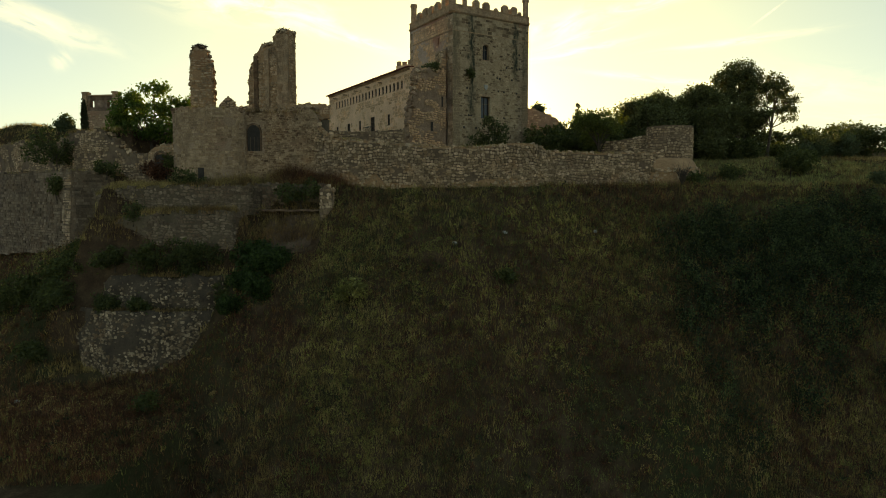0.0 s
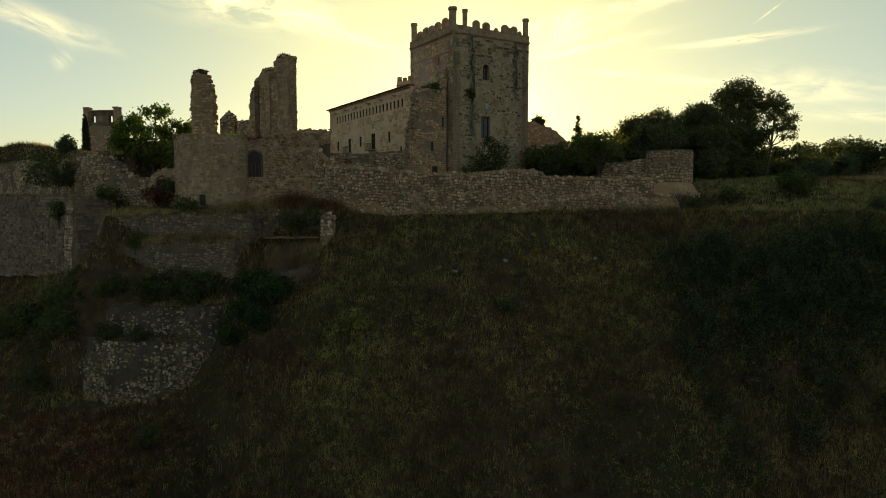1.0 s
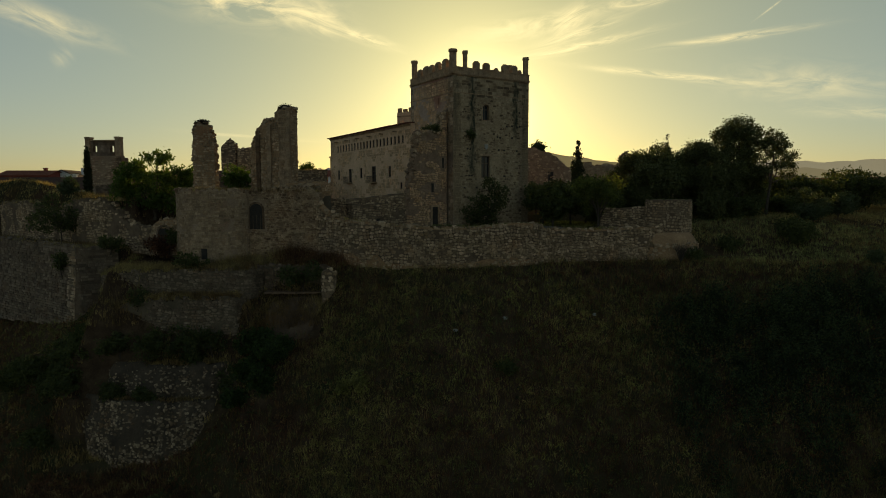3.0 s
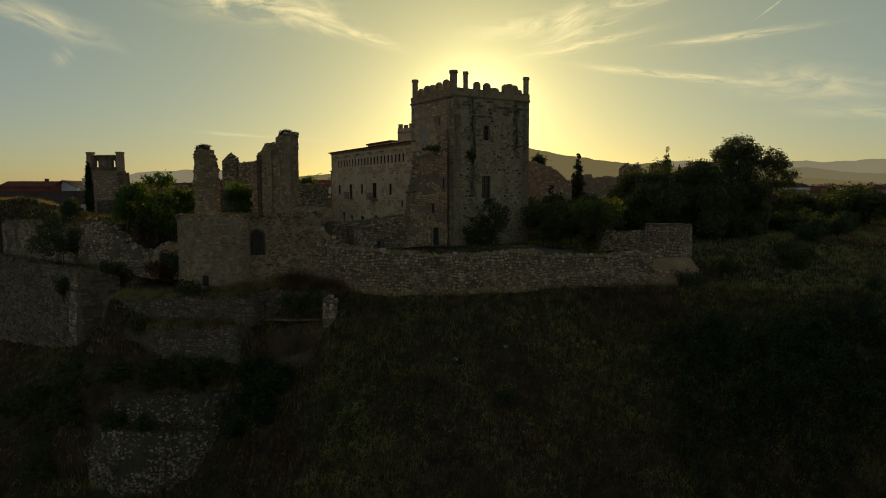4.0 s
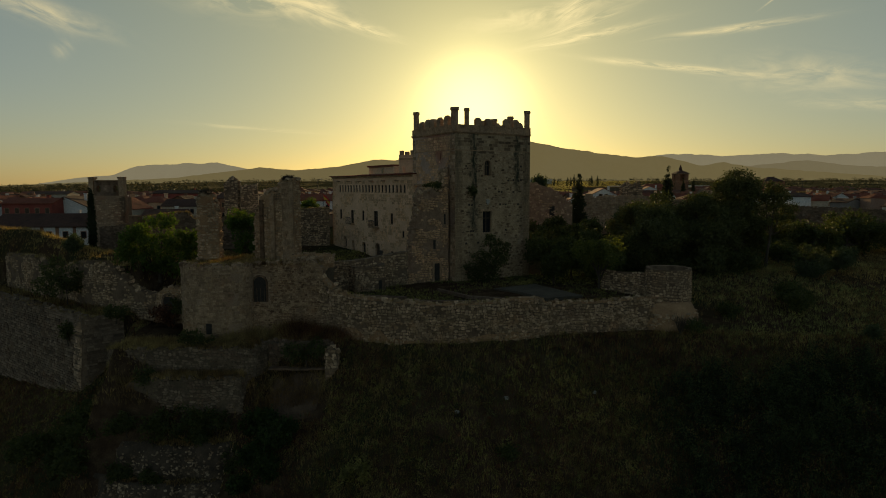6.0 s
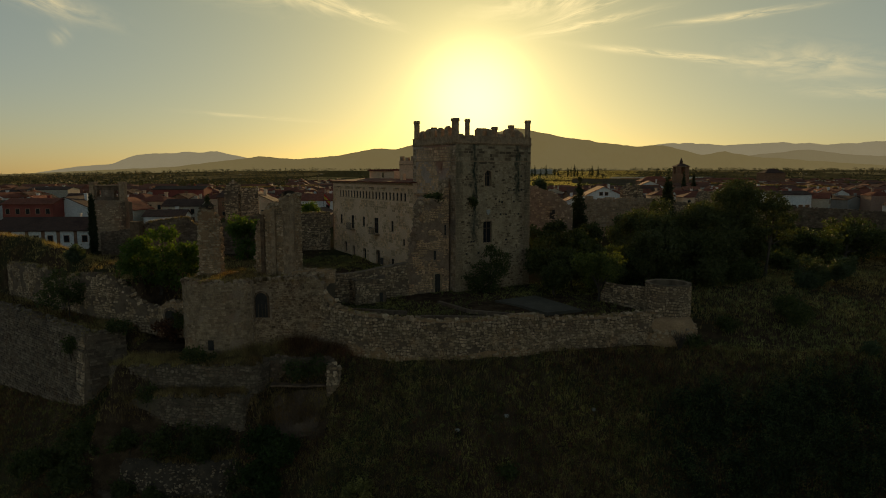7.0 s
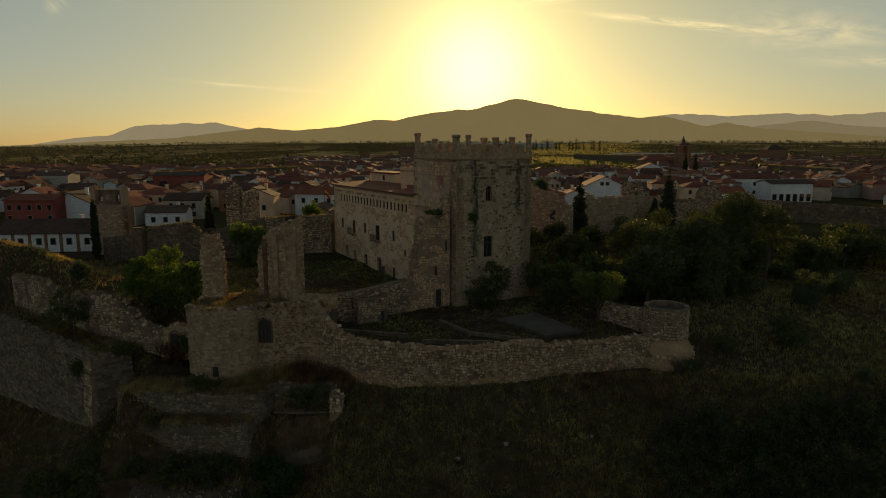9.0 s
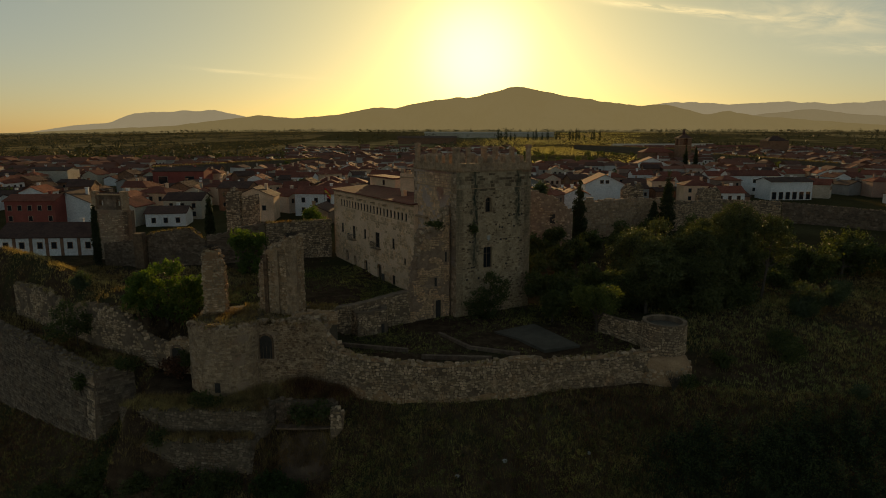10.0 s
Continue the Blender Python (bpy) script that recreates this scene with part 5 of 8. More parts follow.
gw = Line([(-33.6, 73.0), (-31.2, 72.2), (-29.2, 71.6)])
# archway is uncut; this dark sheet paints the shade within it
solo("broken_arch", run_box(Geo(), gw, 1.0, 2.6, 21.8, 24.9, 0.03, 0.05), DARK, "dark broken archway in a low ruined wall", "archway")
solo("arch_stones", arched_frame(spandrel(Geo(), gw, 1.0, 2.6, 25.1, 0.06), gw, 1.0, 2.6, 21.8, 25.1, 0.12, 0.1, 8, 0.25), STONE_DIRT, "rough stones framing a broken archway", "arch")
ruin("top_wall", [(-18.0, 69.4), (-15.4, 69.7), (-12.4, 69.9)], 28.6, [(0, 29.2), (0.8, 29.8), (2.4, 30.1), (5.6, 30.0)], 0.8, "low remnant of brick and stone on the bastion top", w=0.36, h=0.2, seed=80, ragged=0.1, mat=STONE_ASH, body=TAPIAL, patchy=0.2)
ruin("leaning_pillar", [(-12.35, 63.75), (-11.05, 63.7)], 17.8, [(0, 20.8), (0.6, 21.1), (1.3, 20.7)], 1.0, "stump of a stone pillar on the slope", "pillar", w=0.45, h=0.34, seed=76, ragged=0.2)
# ---- the collapsed rubble foot ----
RUB = [(-35.0, 60.6), (-33.2, 58.6), (-29.5, 57.2), (-25.5, 56.8), (-22.0, 57.6), (-20.0, 59.6), (-19.8, 61)]
rubble = thing("rubble_bastion_foot", (-27, 57, 4), "collapsed foot of a bastion in loose pale rubble", "ruin")
rl = Line(RUB)
RUB2 = [(-33.6, 62.4), (-31.5, 60.3), (-27, 59.3), (-22.5, 59.5), (-19.9, 60.9)]
rl2 = Line(RUB2)
RUBBLE = stone_mat("loose_rubble", (0.12, 0.085, 0.057), (0.29, 0.215, 0.152), (0.62, 0.49, 0.37), 0.5)
RUBBLE_PIECE = stone_mat("loose_rubble_single", (0.12, 0.085, 0.057), (0.29, 0.215, 0.152), (0.62, 0.49, 0.37), 0.5, "each")
RUBBLE_EARTH = mottled("rubble_earth", (0.055, 0.039, 0.026), (0.125, 0.09, 0.06), 0.9, 6.0, bump=0.9, dist=0.12)


def swell(s, f, seed):
    """How far the collapsed face stands out at a place along it and a share of its height."""
    return 0.9 * (1 - f) + 0.5 * math.sin(math.pi * f) + 0.55 * noise.fractal(Vector((s * 0.35, f * 1.6, seed)), 1.0, 2.0, 3)


def heap(line, zb, zt, thick, seed):
    """A slumped body of earth and rubble with a bulging, uneven face."""
    g = Geo()
    ss = list(np.arange(0, line.length + 0.01, 0.4))
    n = 11
    for s in ss:
        for k in range(n):
            f = k / (n - 1)
            top = zt + 0.5 * noise.noise(Vector((s * 0.5, seed, 0)))
            g.v.append(tuple(line.spot(s, zb + (top - zb) * f, swell(s, f, seed))))
        g.v.append(tuple(line.spot(s, zt - 0.2, -thick)))
    m = n + 1
    g.f = [(a * m + k, (a + 1) * m + k, (a + 1) * m + k + 1, a * m + k + 1) for a in range(len(ss) - 1) for k in range(m - 1)]
    return g


def lumps(line, zb, zt, count, lo, hi, seed):
    """Loose rounded stones bedded in a heap's face, thick in some patches and bare in others."""
    r, out = random.Random(seed), []
    while len(out) < count:
        s, f = r.uniform(0.1, line.length - 0.1), r.random()
        if noise.noise(Vector((s * 0.42, f * 2.6, seed + 9))) + 0.35 * (1 - f) + r.uniform(-0.3, 0.3) < -0.12:
            continue
        c = line.spot(s, zb + (zt - zb) * f, swell(s, f, seed))
        _, nrm, d = line.at(s)
        out3, side, up = Vector((nrm.x, nrm.y, 0.25)).normalized(), Vector((d.x, d.y, 0)), Vector((0, 0, 1))
        a, b, h = r.uniform(lo, hi), r.uniform(lo, hi) * 0.8, r.uniform(0.5, 1.1) * lo
        turn, rings = r.uniform(0, 6.28), []
        for q, e in ((1.0, -0.4), (0.72, 0.7)):
            ring = []
            for k in range(6):
                t = 2 * math.pi * k / 6 + turn
                w = q * r.uniform(0.72, 1.15)
                ring.append(c + side * (a * w * math.cos(t)) + up * (b * w * math.sin(t)) + out3 * (h * e * r.uniform(0.8, 1.2)))
            rings.append(ring)
        out.append(rings)
    return out


part("wall_core", heap(rl, 2.6, 9.6, 2.5, 3), RUBBLE_EARTH, rubble, "slumped earth and mortar", smooth=True)
part("wall_core", heap(rl2, 8.6, 12.6, 2.0, 6), RUBBLE_EARTH, rubble, "slumped earth and mortar", smooth=True)
g = Geo()
g.rings([[(-37.6, 66.3, 12.75), (-36.4, 65.9, 12.6), (-34.9, 65.8, 12.35), (-34.8, 67.6, 12.4), (-37.4, 67.6, 12.7)], [(-37.6, 66.3, 13.05), (-36.4, 65.85, 12.9), (-34.9, 65.75, 12.65), (-34.8, 67.6, 12.7), (-37.4, 67.6, 13.0)]])
solo("stone_slab", g, CONCRETE, "pale stone slab jutting over a hollow in the bank", "slab", (-36, 66.5, 12.55))
# ---- plants ----
def mesh_of(name, pts, k):
    """A mesh of loose faces with k corners each, from an array of points."""
    n = len(pts) // k
    me = bpy.data.meshes.new(name)
    me.vertices.add(n * k)
    me.vertices.foreach_set("co", np.ascontiguousarray(pts[:n * k], dtype=np.float32).ravel())
    me.loops.add(n * k)
    me.loops.foreach_set("vertex_index", np.arange(n * k, dtype=np.int32))
    me.polygons.add(n)
    me.polygons.foreach_set("loop_start", np.arange(0, n * k, k, dtype=np.int32))
    me.update(calc_edges=True)
    return me


def leaf_points(centres, size, nr, droop=0.0, long=1.0):
    """Four points for a leaf at each centre, turned at random."""
    n = len(centres)
    a = nr.normal(size=(n, 3))
    a /= np.linalg.norm(a, axis=1)[:, None]
    a[:, 2] -= droop
    b = np.cross(a, nr.normal(size=(n, 3)))
    b /= np.linalg.norm(b, axis=1)[:, None] + 1e-9
    s = (size * nr.uniform(0.6, 1.4, n))[:, None]
    a, b = a * s * long, b * s * 0.6
    c = np.asarray(centres)
    return np.stack([c - a, c + b * 0.9, c + a, c - b * 0.9], 1).reshape(-1, 3)


def crown_points(blobs, clumps, per, size, spreadr, nr, shell=0.55, droop=0.0, long=1.0):
    """Leaves gathered in clumps through and mostly near the skin of several uneven lobes."""
    b = np.array(blobs, float)
    area = (b[:, 3] * b[:, 4] * b[:, 5]) ** (2 / 3)
    pick = nr.choice(len(b), clumps, p=area / area.sum())
    d = nr.normal(size=(clumps, 3))
    d /= np.linalg.norm(d, axis=1)[:, None]
    r = shell + (1 - shell) * nr.uniform(0, 1, clumps) ** 0.6
    r *= 1 + 0.16 * np.sin(d[:, 0] * 5 + pick) * np.cos(d[:, 2] * 4 + pick * 2)
    cc = b[pick, :3] + d * r[:, None] * b[pick, 3:]
    lf = np.repeat(cc, per, 0) + nr.normal(size=(clumps * per, 3)) * spreadr
    return leaf_points(lf, size, nr, droop, long)


def tree(name, x, y, z, blobs, material, label, category, clumps=260, per=26, size=0.16, spreadr=0.28, trunk=0.25, lean=(0, 0), seed=1, shell=0.55, limbs=True, group="", droop=0.0, long=1.0, low=None):
    """A tree or bush: tapered trunk, limbs out to the lobes, and a crown of many single leaves. blobs: lobes about the foot."""
    nr, r = np.random.RandomState(seed), random.Random(seed)
    th = thing(name, (x, y, z), label, category, group)
    tops = max(b[2] for b in blobs)
    mid = low if low is not None else min(b[2] - b[5] * 0.3 for b in blobs)
    g = Geo()
    stem = [(lean[0] * f + r.uniform(-.08, .08), lean[1] * f + r.uniform(-.08, .08), -0.4 + (mid + 0.4) * f) for f in (0, 0.3, 0.65, 1.0)]
    g.tube(stem, [trunk * 1.35, trunk, trunk * 0.85, trunk * 0.7], 9)
    for bx, by, bz, rx, ry, rz in blobs if limbs else ():
        a = Vector(stem[-1 if r.random() < 0.6 else -2])
        e = Vector((bx, by, bz))
        g.tube([a, a.lerp(e, 0.5) + Vector((r.uniform(-.2, .2), r.uniform(-.2, .2), -0.15)), e], [trunk * 0.55, trunk * 0.36, trunk * 0.12], 6)
        for k in range(3):
            t = e + Vector((r.uniform(-1, 1) * rx, r.uniform(-1, 1) * ry, r.uniform(-0.4, 0.8) * rz)) * 0.75
            g.tube([a.lerp(e, 0.7), t], [trunk * 0.2, trunk * 0.05], 5)
    part("trunk", g, BARK, th, world=False)
    if material is PINE:
        per, size, spreadr = int(per * 1.5), size * 0.8, spreadr * 1.05
    me = mesh_of("crown", crown_points(blobs, int(clumps * 0.64), per, size * 1.2, spreadr, nr, shell, droop, long), 4)
    me.materials.append(material)
    c = new("crown", me)
    c.parent = th
    return th


def lobes(rng, n, rx, ry, z0, z1, size, flat=0.75):
    """n uneven lobes inside a round outline."""
    out = []
    for k in range(n):
        a, q = rng.uniform(0, 6.28), math.sqrt(rng.random())
        z = z0 + (z1 - z0) * rng.random()
        f = 1 - 0.55 * abs((z - z0) / max(z1 - z0, .01) - 0.4)
        s = size * rng.uniform(0.7, 1.25)
        out.append((rx * q * f * math.cos(a), ry * q * f * math.sin(a), z, s, s, s * flat))
    return out


rt = random.Random(77)
def gz(x, y):
    return float(land(x, y))


# pines of the grove
tree("pine_tree", 42.8, 93.6, gz(42.8, 93.6), [(0, 0, 13.2, 2.1, 2.0, 1.3), (-1.8, 0, 11.6, 1.8, 1.8, 1.3), (1.7, 0, 11.9, 1.8, 1.8, 1.3), (0, 0.5, 10.8, 2.5, 2.2, 1.6), (-2.3, 0, 9.3, 1.8, 1.8, 1.3), (2.1, 0, 9.6, 1.8, 1.7, 1.3), (0, -0.5, 8.6, 2.6, 2.2, 1.5), (-1.6, 0, 6.8, 2.1, 1.8, 1.4), (1.6, 0, 6.9, 2.0, 1.8, 1.3)], PINE, "tall stone pine with a dense dark rounded crown", "tree", 700, 30, 0.15, 0.30, 0.30, (0.3, 0), 201, group="pine grove", low=8.5)
tree("pine_tree", 47.3, 93.8, gz(47.3, 93.8), [(0.8, 0, 11.7, 1.4, 1.3, 0.9), (-0.4, 0, 10.5, 1.2, 1.1, 0.7), (2.0, 0, 10.6, 1.2, 1.1, 0.8), (3.2, 0, 8.7, 1.2, 1.0, 0.55), (1.0, 0, 9.2, 1.4, 1.2, 0.65), (-1.2, 0, 8.2, 1.2, 1.0, 0.55), (4.2, 0, 7.4, 1.0, 0.9, 0.45), (1.8, 0, 7.5, 1.2, 1.1, 0.5), (-0.4, 0, 6.7, 1.1, 1.0, 0.45), (3.0, 0, 6.2, 0.9, 0.9, 0.4)], PINE, "slender pine with an open crown and bare leaning trunk", "tree", 330, 26, 0.14, 0.24, 0.20, (0.9, 0), 202, group="pine grove", low=7.6)
for k, (x, y, h, w) in enumerate(((26.5, 93, 9.0, 3.6), (28.5, 88.5, 8.5, 3.2), (37.5, 93, 12.0, 3.4), (31, 91, 10.5, 4.0), (35.5, 95, 11.2, 3.6), (39.5, 91, 10.0, 3.2), (29, 98, 10.2, 4.0), (45.5, 97, 9.0, 3.2), (36, 88, 8.2, 3.0), (33, 103, 11.5, 4.2), (41, 103, 11, 4.2))):
    tree("pine_tree", x, y, gz(x, y), lobes(rt, 11, w * 0.8, w * 0.7, h * 0.1, h - 1.2, w * 0.46), PINE, "dark green pine in a dense grove beside the keep", "tree", 460, 28, 0.17, 0.33, 0.24, (0, 0), 210 + k, group="pine grove", low=h * 0.4)
for k, (x, y, h, w) in enumerate(((60, 104, 6.0, 4.2), (67.5, 107, 6.4, 4.8), (75, 105, 6.6, 4.8), (83, 110, 7, 5.2), (58, 111, 6.0, 4.2), (92, 108, 7.5, 5), (71, 112, 6.8, 5))):
    tree("round_tree", x, y, gz(x, y), lobes(rt, 10, w * 0.8, w * 0.7, h * 0.18, h - 1.3, w * 0.45), BUSH, "dark round-crowned tree on the grassy shoulder of the hill", "tree", 320, 26, 0.18, 0.33, 0.22, (0, 0), 230 + k, group="shoulder trees", low=h * 0.42)
for k, (x, y, h, w) in enumerate(((50.5, 88.5, 4.3, 2.6), (54.5, 88.0, 3.6, 2.3), (49.0, 84.5, 2.6, 2.2), (58.5, 93, 3.6, 2.2))):
    tree("olive_bush", x, y, gz(x, y), lobes(rt, 6, w * 0.7, w * 0.6, 0.9, h - 0.9, w * 0.45), OLIVE, "grey-green olive bush in dry grass", "bush", 220, 26, 0.11, 0.24, 0.12, (0, 0), 250 + k, low=0.8)
# trees of the garden court
tree("court_tree", 19.4, 79.8, gz(19.4, 79.8), lobes(rt, 11, 3.0, 2.4, 1.2, 5.4, 1.3), COURT, "leafy green tree in the garden court", "tree", 330, 26, 0.13, 0.27, 0.16, (0, 0), 260, low=2.0)
for k, (x, y, h, w) in enumerate(((14.2, 91, 6.5, 3.0), (17.5, 88, 6.0, 3.0), (21.5, 85.5, 6.0, 2.8), (14.5, 84.5, 4.6, 2.2), (20.5, 92, 7.0, 3.2), (24, 89.5, 6.6, 3.0))):
    tree("court_tree", x, y, gz(x, y), lobes(rt, 7, w * 0.75, w * 0.7, h * 0.3, h - 1.0, w * 0.45), BUSH, "dense dark tree crowding the garden court", "tree", 260, 26, 0.15, 0.3, 0.16, (0, 0), 262 + k, low=h * 0.3)
for k, (x, y, h, w) in enumerate(((15, 104, 5.0, 2.8), (19, 110, 5.2, 3.0), (24, 116, 5, 3.0), (17, 121, 5.0, 3.0), (22, 126, 5.0, 2.8), (28, 124, 5.5, 3.0), (34, 118, 7.5, 3.6), (36, 130, 6.0, 3.4), (43, 136, 5.5, 3.0), (50, 126, 7.5, 3.8), (62, 136, 6.0, 3.6), (75, 142, 5, 3.4))):
    tree("yard_tree", x, y, gz(x, y), lobes(rt, 8, w * 0.8, w * 0.7, h * 0.15, h - 1.0, w * 0.45), BUSH, "dark leafy tree in the rear castle yard", "tree", 230, 24, 0.19, 0.33, 0.16, (0, 0), 700 + k, low=h * 0.3, group="rear yard trees")
# a thicket under the grove
for k, (x, y) in enumerate(((24, 95), (27.5, 90), (32.5, 88.5), (37.5, 90.5), (41, 89.5), (44.5, 92), (46, 100), (52, 99), (55.5, 104), (38, 98), (28, 104))):
    tree("undergrowth", x, y, gz(x, y), lobes(rt, 6, 2.4, 1.8, 0.5, 2.6, 1.2), BUSH, "dark undergrowth below the pines", "bush", 150, 26, 0.15, 0.3, 0.08, (0, 0), 290 + k, low=0.6, group="pine grove undergrowth")
tree("wall_bush", 6.0, 86.6, gz(6.0, 86.6), [(-0.3, 0, 1.2, 1.7, 1.3, 1.2), (0.5, 0.1, 3.0, 1.9, 1.3, 1.5), (-1.3, 0.1, 3.4, 1.2, 1.0, 1.2), (1.5, 0.2, 4.6, 1.2, 0.9, 1.2), (0.2, 0.1, 5.6, 0.9, 0.8, 0.9), (-2.4, -0.1, 1.4, 1.0, 0.9, 1.3)], BUSH, "tall dark bush growing against the keep wall", "bush", 330, 26, 0.11, 0.24, 0.12, (0, 0), 270, low=1.5)
# fig tree behind the ruined wall, tree behind the piers, bushes
tree("fig_tree", -35.8, 78.8, 26.0, [(-3.9, 0, 3.4, 1.5, 1.3, 0.9), (-3.9, 0, 5.0, 1.2, 1.2, 0.6), (-2.8, 0.2, 5.9, 1.5, 1.4, 0.6), (4.6, 0.2, 3.0, 1.8, 1.5, 1.2), (5.4, 0.2, 4.6, 1.2, 1.2, 0.7), (4.0, 0.4, 5.6, 1.5, 1.3, 0.7), (-3.0, -0.6, 2.0, 1.8, 1.5, 1.2), (2.2, -0.8, 1.8, 2.0, 1.5, 1.2), (-3.6, 0, 3.6, 1.5, 1.4, 0.9), (-1.6, 0.3, 6.3, 1.8, 1.6, 0.8), (0.6, 0, 7.2, 1.9, 1.6, 0.7), (2.3, 0, 5.4, 2.0, 1.6, 0.9), (-2.2, -0.4, 4.6, 2.1, 1.8, 1.0), (0.4, -0.6, 4.4, 2.4, 2.0, 1.2), (2.6, -0.4, 3.3, 1.8, 1.5, 0.9), (-0.8, -0.8, 2.4, 2.4, 1.7, 1.2), (3.5, 0.3, 4.4, 1.3, 1.2, 0.6)], FIG, "spreading fig tree with bright green layered foliage", "tree", 620, 26, 0.15, 0.27, 0.2, (0, 0), 280, low=1.2, droop=0.3)
tree("small_tree", -34.9, 108.8, 25.8, lobes(rt, 10, 2.6, 2.2, 1.4, 7.2, 1.7), FIG, "round green tree behind the ruined piers", "tree", 260, 26, 0.17, 0.3, 0.16, (0, 0), 281, low=1.4)
tree("small_tree", -27.0, 130.0, 28.0, lobes(rt, 6, 1.9, 1.9, 2.0, 6.6, 1.4), FIG, "bright round tree above the cross wall", "tree", 230, 26, 0.18, 0.3, 0.16, (0, 0), 282, low=1.4)
tree("small_tree", -50.6, 86.2, gz(-50.6, 86.2) - 0.2, lobes(rt, 5, 0.9, 0.8, 0.7, 1.9, 0.75), OLIVE, "small rounded tree on the grassy mound", "tree", 180, 24, 0.13, 0.24, 0.11, (0, 0), 283, low=1.0)
tree("ruin_bush", 19.3, 134.5, 36.6, lobes(rt, 4, 1.6, 1.2, 0.7, 2.2, 1.0), OLIVE, "bush growing on the broken earthen wall", "bush", 160, 22, 0.16, 0.3, 0.1, (0, 0), 284, low=0.5)


def bush(x, y, z, w, h, mat, label, seed, clumps=150, name="bush"):
    r = random.Random(seed)
    return tree(name, x, y, z, lobes(r, 5, w * 0.55, w * 0.5, h * 0.25, h * 0.75, min(w, h) * 0.42, 0.8), mat, label, "bush", int(clumps * 0.75), 24, 0.115, 0.22, 0.06, (0, 0), seed, low=h * 0.3, shell=0.4)


bush(-47.6, 78.9, 23.2, 4.0, 7.2, BUSH, "large dark bush against the ruined wall", 301, 320)
bush(-42.9, 70.7, 20.0, 1.5, 2.6, BUSH, "shrub rooted in the retaining wall", 302, 90)
bush(-25.9, 64.2, 20.6, 2.2, 2.2, BUSH, "dark shrub on the terrace wall", 303, 90)
bush(-30.3, 62.2, 17.6, 1.9, 1.8, BUSH, "dark shrub on the lower terrace", 304, 80)
bush(-14.4, 64.6, 19.0, 3.3, 2.6, BUSH, "dark shrub filling the recess above the slab", 305, 150)
for k, (x, y, w, h) in enumerate(((-17.6, 59.8, 3.4, 2.4), (-16.8, 57.8, 4.0, 2.8), (-15.2, 58.4, 2.8, 1.9), (-18.6, 57.6, 2.6, 2.2), (-16.6, 55.9, 2.8, 2.0), (-18.4, 55.6, 2.2, 1.6))):
    bush(x, y, gz(x, y) - 0.2, w, h, THICKET, "deep green thicket beside the rubble foot", 360 + k, 230)
bush(-20.6, 58.9, 9.8, 2.1, 2.4, BUSH, "dark shrub hanging over the rubble", 308, 100)
for k, (x, y, z, w, h) in enumerate(((-31.5, 60.7, 13.2, 2.6, 2.0), (-28.5, 60.3, 13.2, 3.4, 2.8), (-25.5, 60.4, 13.3, 3.4, 2.8), (-22.5, 60.5, 13.4, 3.2, 2.4), (-33.6, 62.0, 12.8, 2.4, 2.0), (-24.0, 60.2, 12.4, 2.0, 1.4), (-31.6, 59.0, 9.4, 1.6, 1.6), (-27.8, 58.0, 9.4, 1.3, 1.8))):
    bush(x, y, z, w, h, BUSH, "dark scrub on the terrace below the walls", 310 + k, 150)
for k, (x, y, w, h) in enumerate(((-38.6, 65.2, 4.4, 3.6), (-41.5, 64.0, 4.0, 3.2), (-36.8, 62.0, 3.4, 3.2), (-45.5, 66.5, 3.4, 2.6), (-36.2, 63.8, 3.0, 3.0), (-38.6, 62.0, 3.6, 2.8), (-36.6, 59.8, 2.6, 2.4), (-38.2, 58.6, 2.8, 2.0))):
    bush(x, y, gz(x, y), w, h, BUSH, "dark thicket in the hollow below the retaining wall", 330 + k, 210)
bush(-1.4, 87.2, 36.9, 2.6, 1.0, BUSH, "dark weeds on the broken ledge of the curtain wall", 346, 70)
bush(3.85, 88.2, 36.2, 0.9, 1.5, BUSH, "small shrub rooted in the damp streak of the keep", 347, 40)
bush(-37.5, 71.2, 22.4, 1.8, 1.6, BUSH, "low shrub on top of the retaining wall", 335, 80)
bush(-29.9, 71.6, 22.8, 1.7, 2.4, BUSH, "dark shrub in the gap beside the bastion", 336, 100)
bush(-31.6, 71.3, 21.9, 2.3, 2.5, RUSSET, "dry brown brush filling the broken archway", 345, 110)
bush(27.6, 69.3, 20.3, 2.0, 2.6, BUSH, "dark shrub at the foot of the turret", 338, 110)
bush(45.2, 66.9, gz(45.2, 66.9), 1.5, 1.3, OLIVE, "pale flowering shrub on the edge of the slope", 342, 70)
bush(40.8, 75.0, gz(40.8, 75.0), 5.6, 3.4, BUSH, "broad dark bush on the hill shoulder", 343, 420)
bush(33.5, 74.5, gz(33.5, 74.5), 2.2, 1.6, BUSH, "dark low bush on the hill shoulder", 344, 100)
bush(-8.2, 55.5, gz(-8.2, 55.5), 1.9, 1.9, WEED, "pale green shrub on the dry slope", 339, 100)
bush(5.6, 56.8, gz(5.6, 56.8), 1.2, 1.1, BUSH, "small dark shrub on the dry slope", 340, 60)
bush(-23.3, 49.0, gz(-23.3, 49), 1.8, 1.4, BUSH, "small dark shrub on the dry slope", 341, 70)


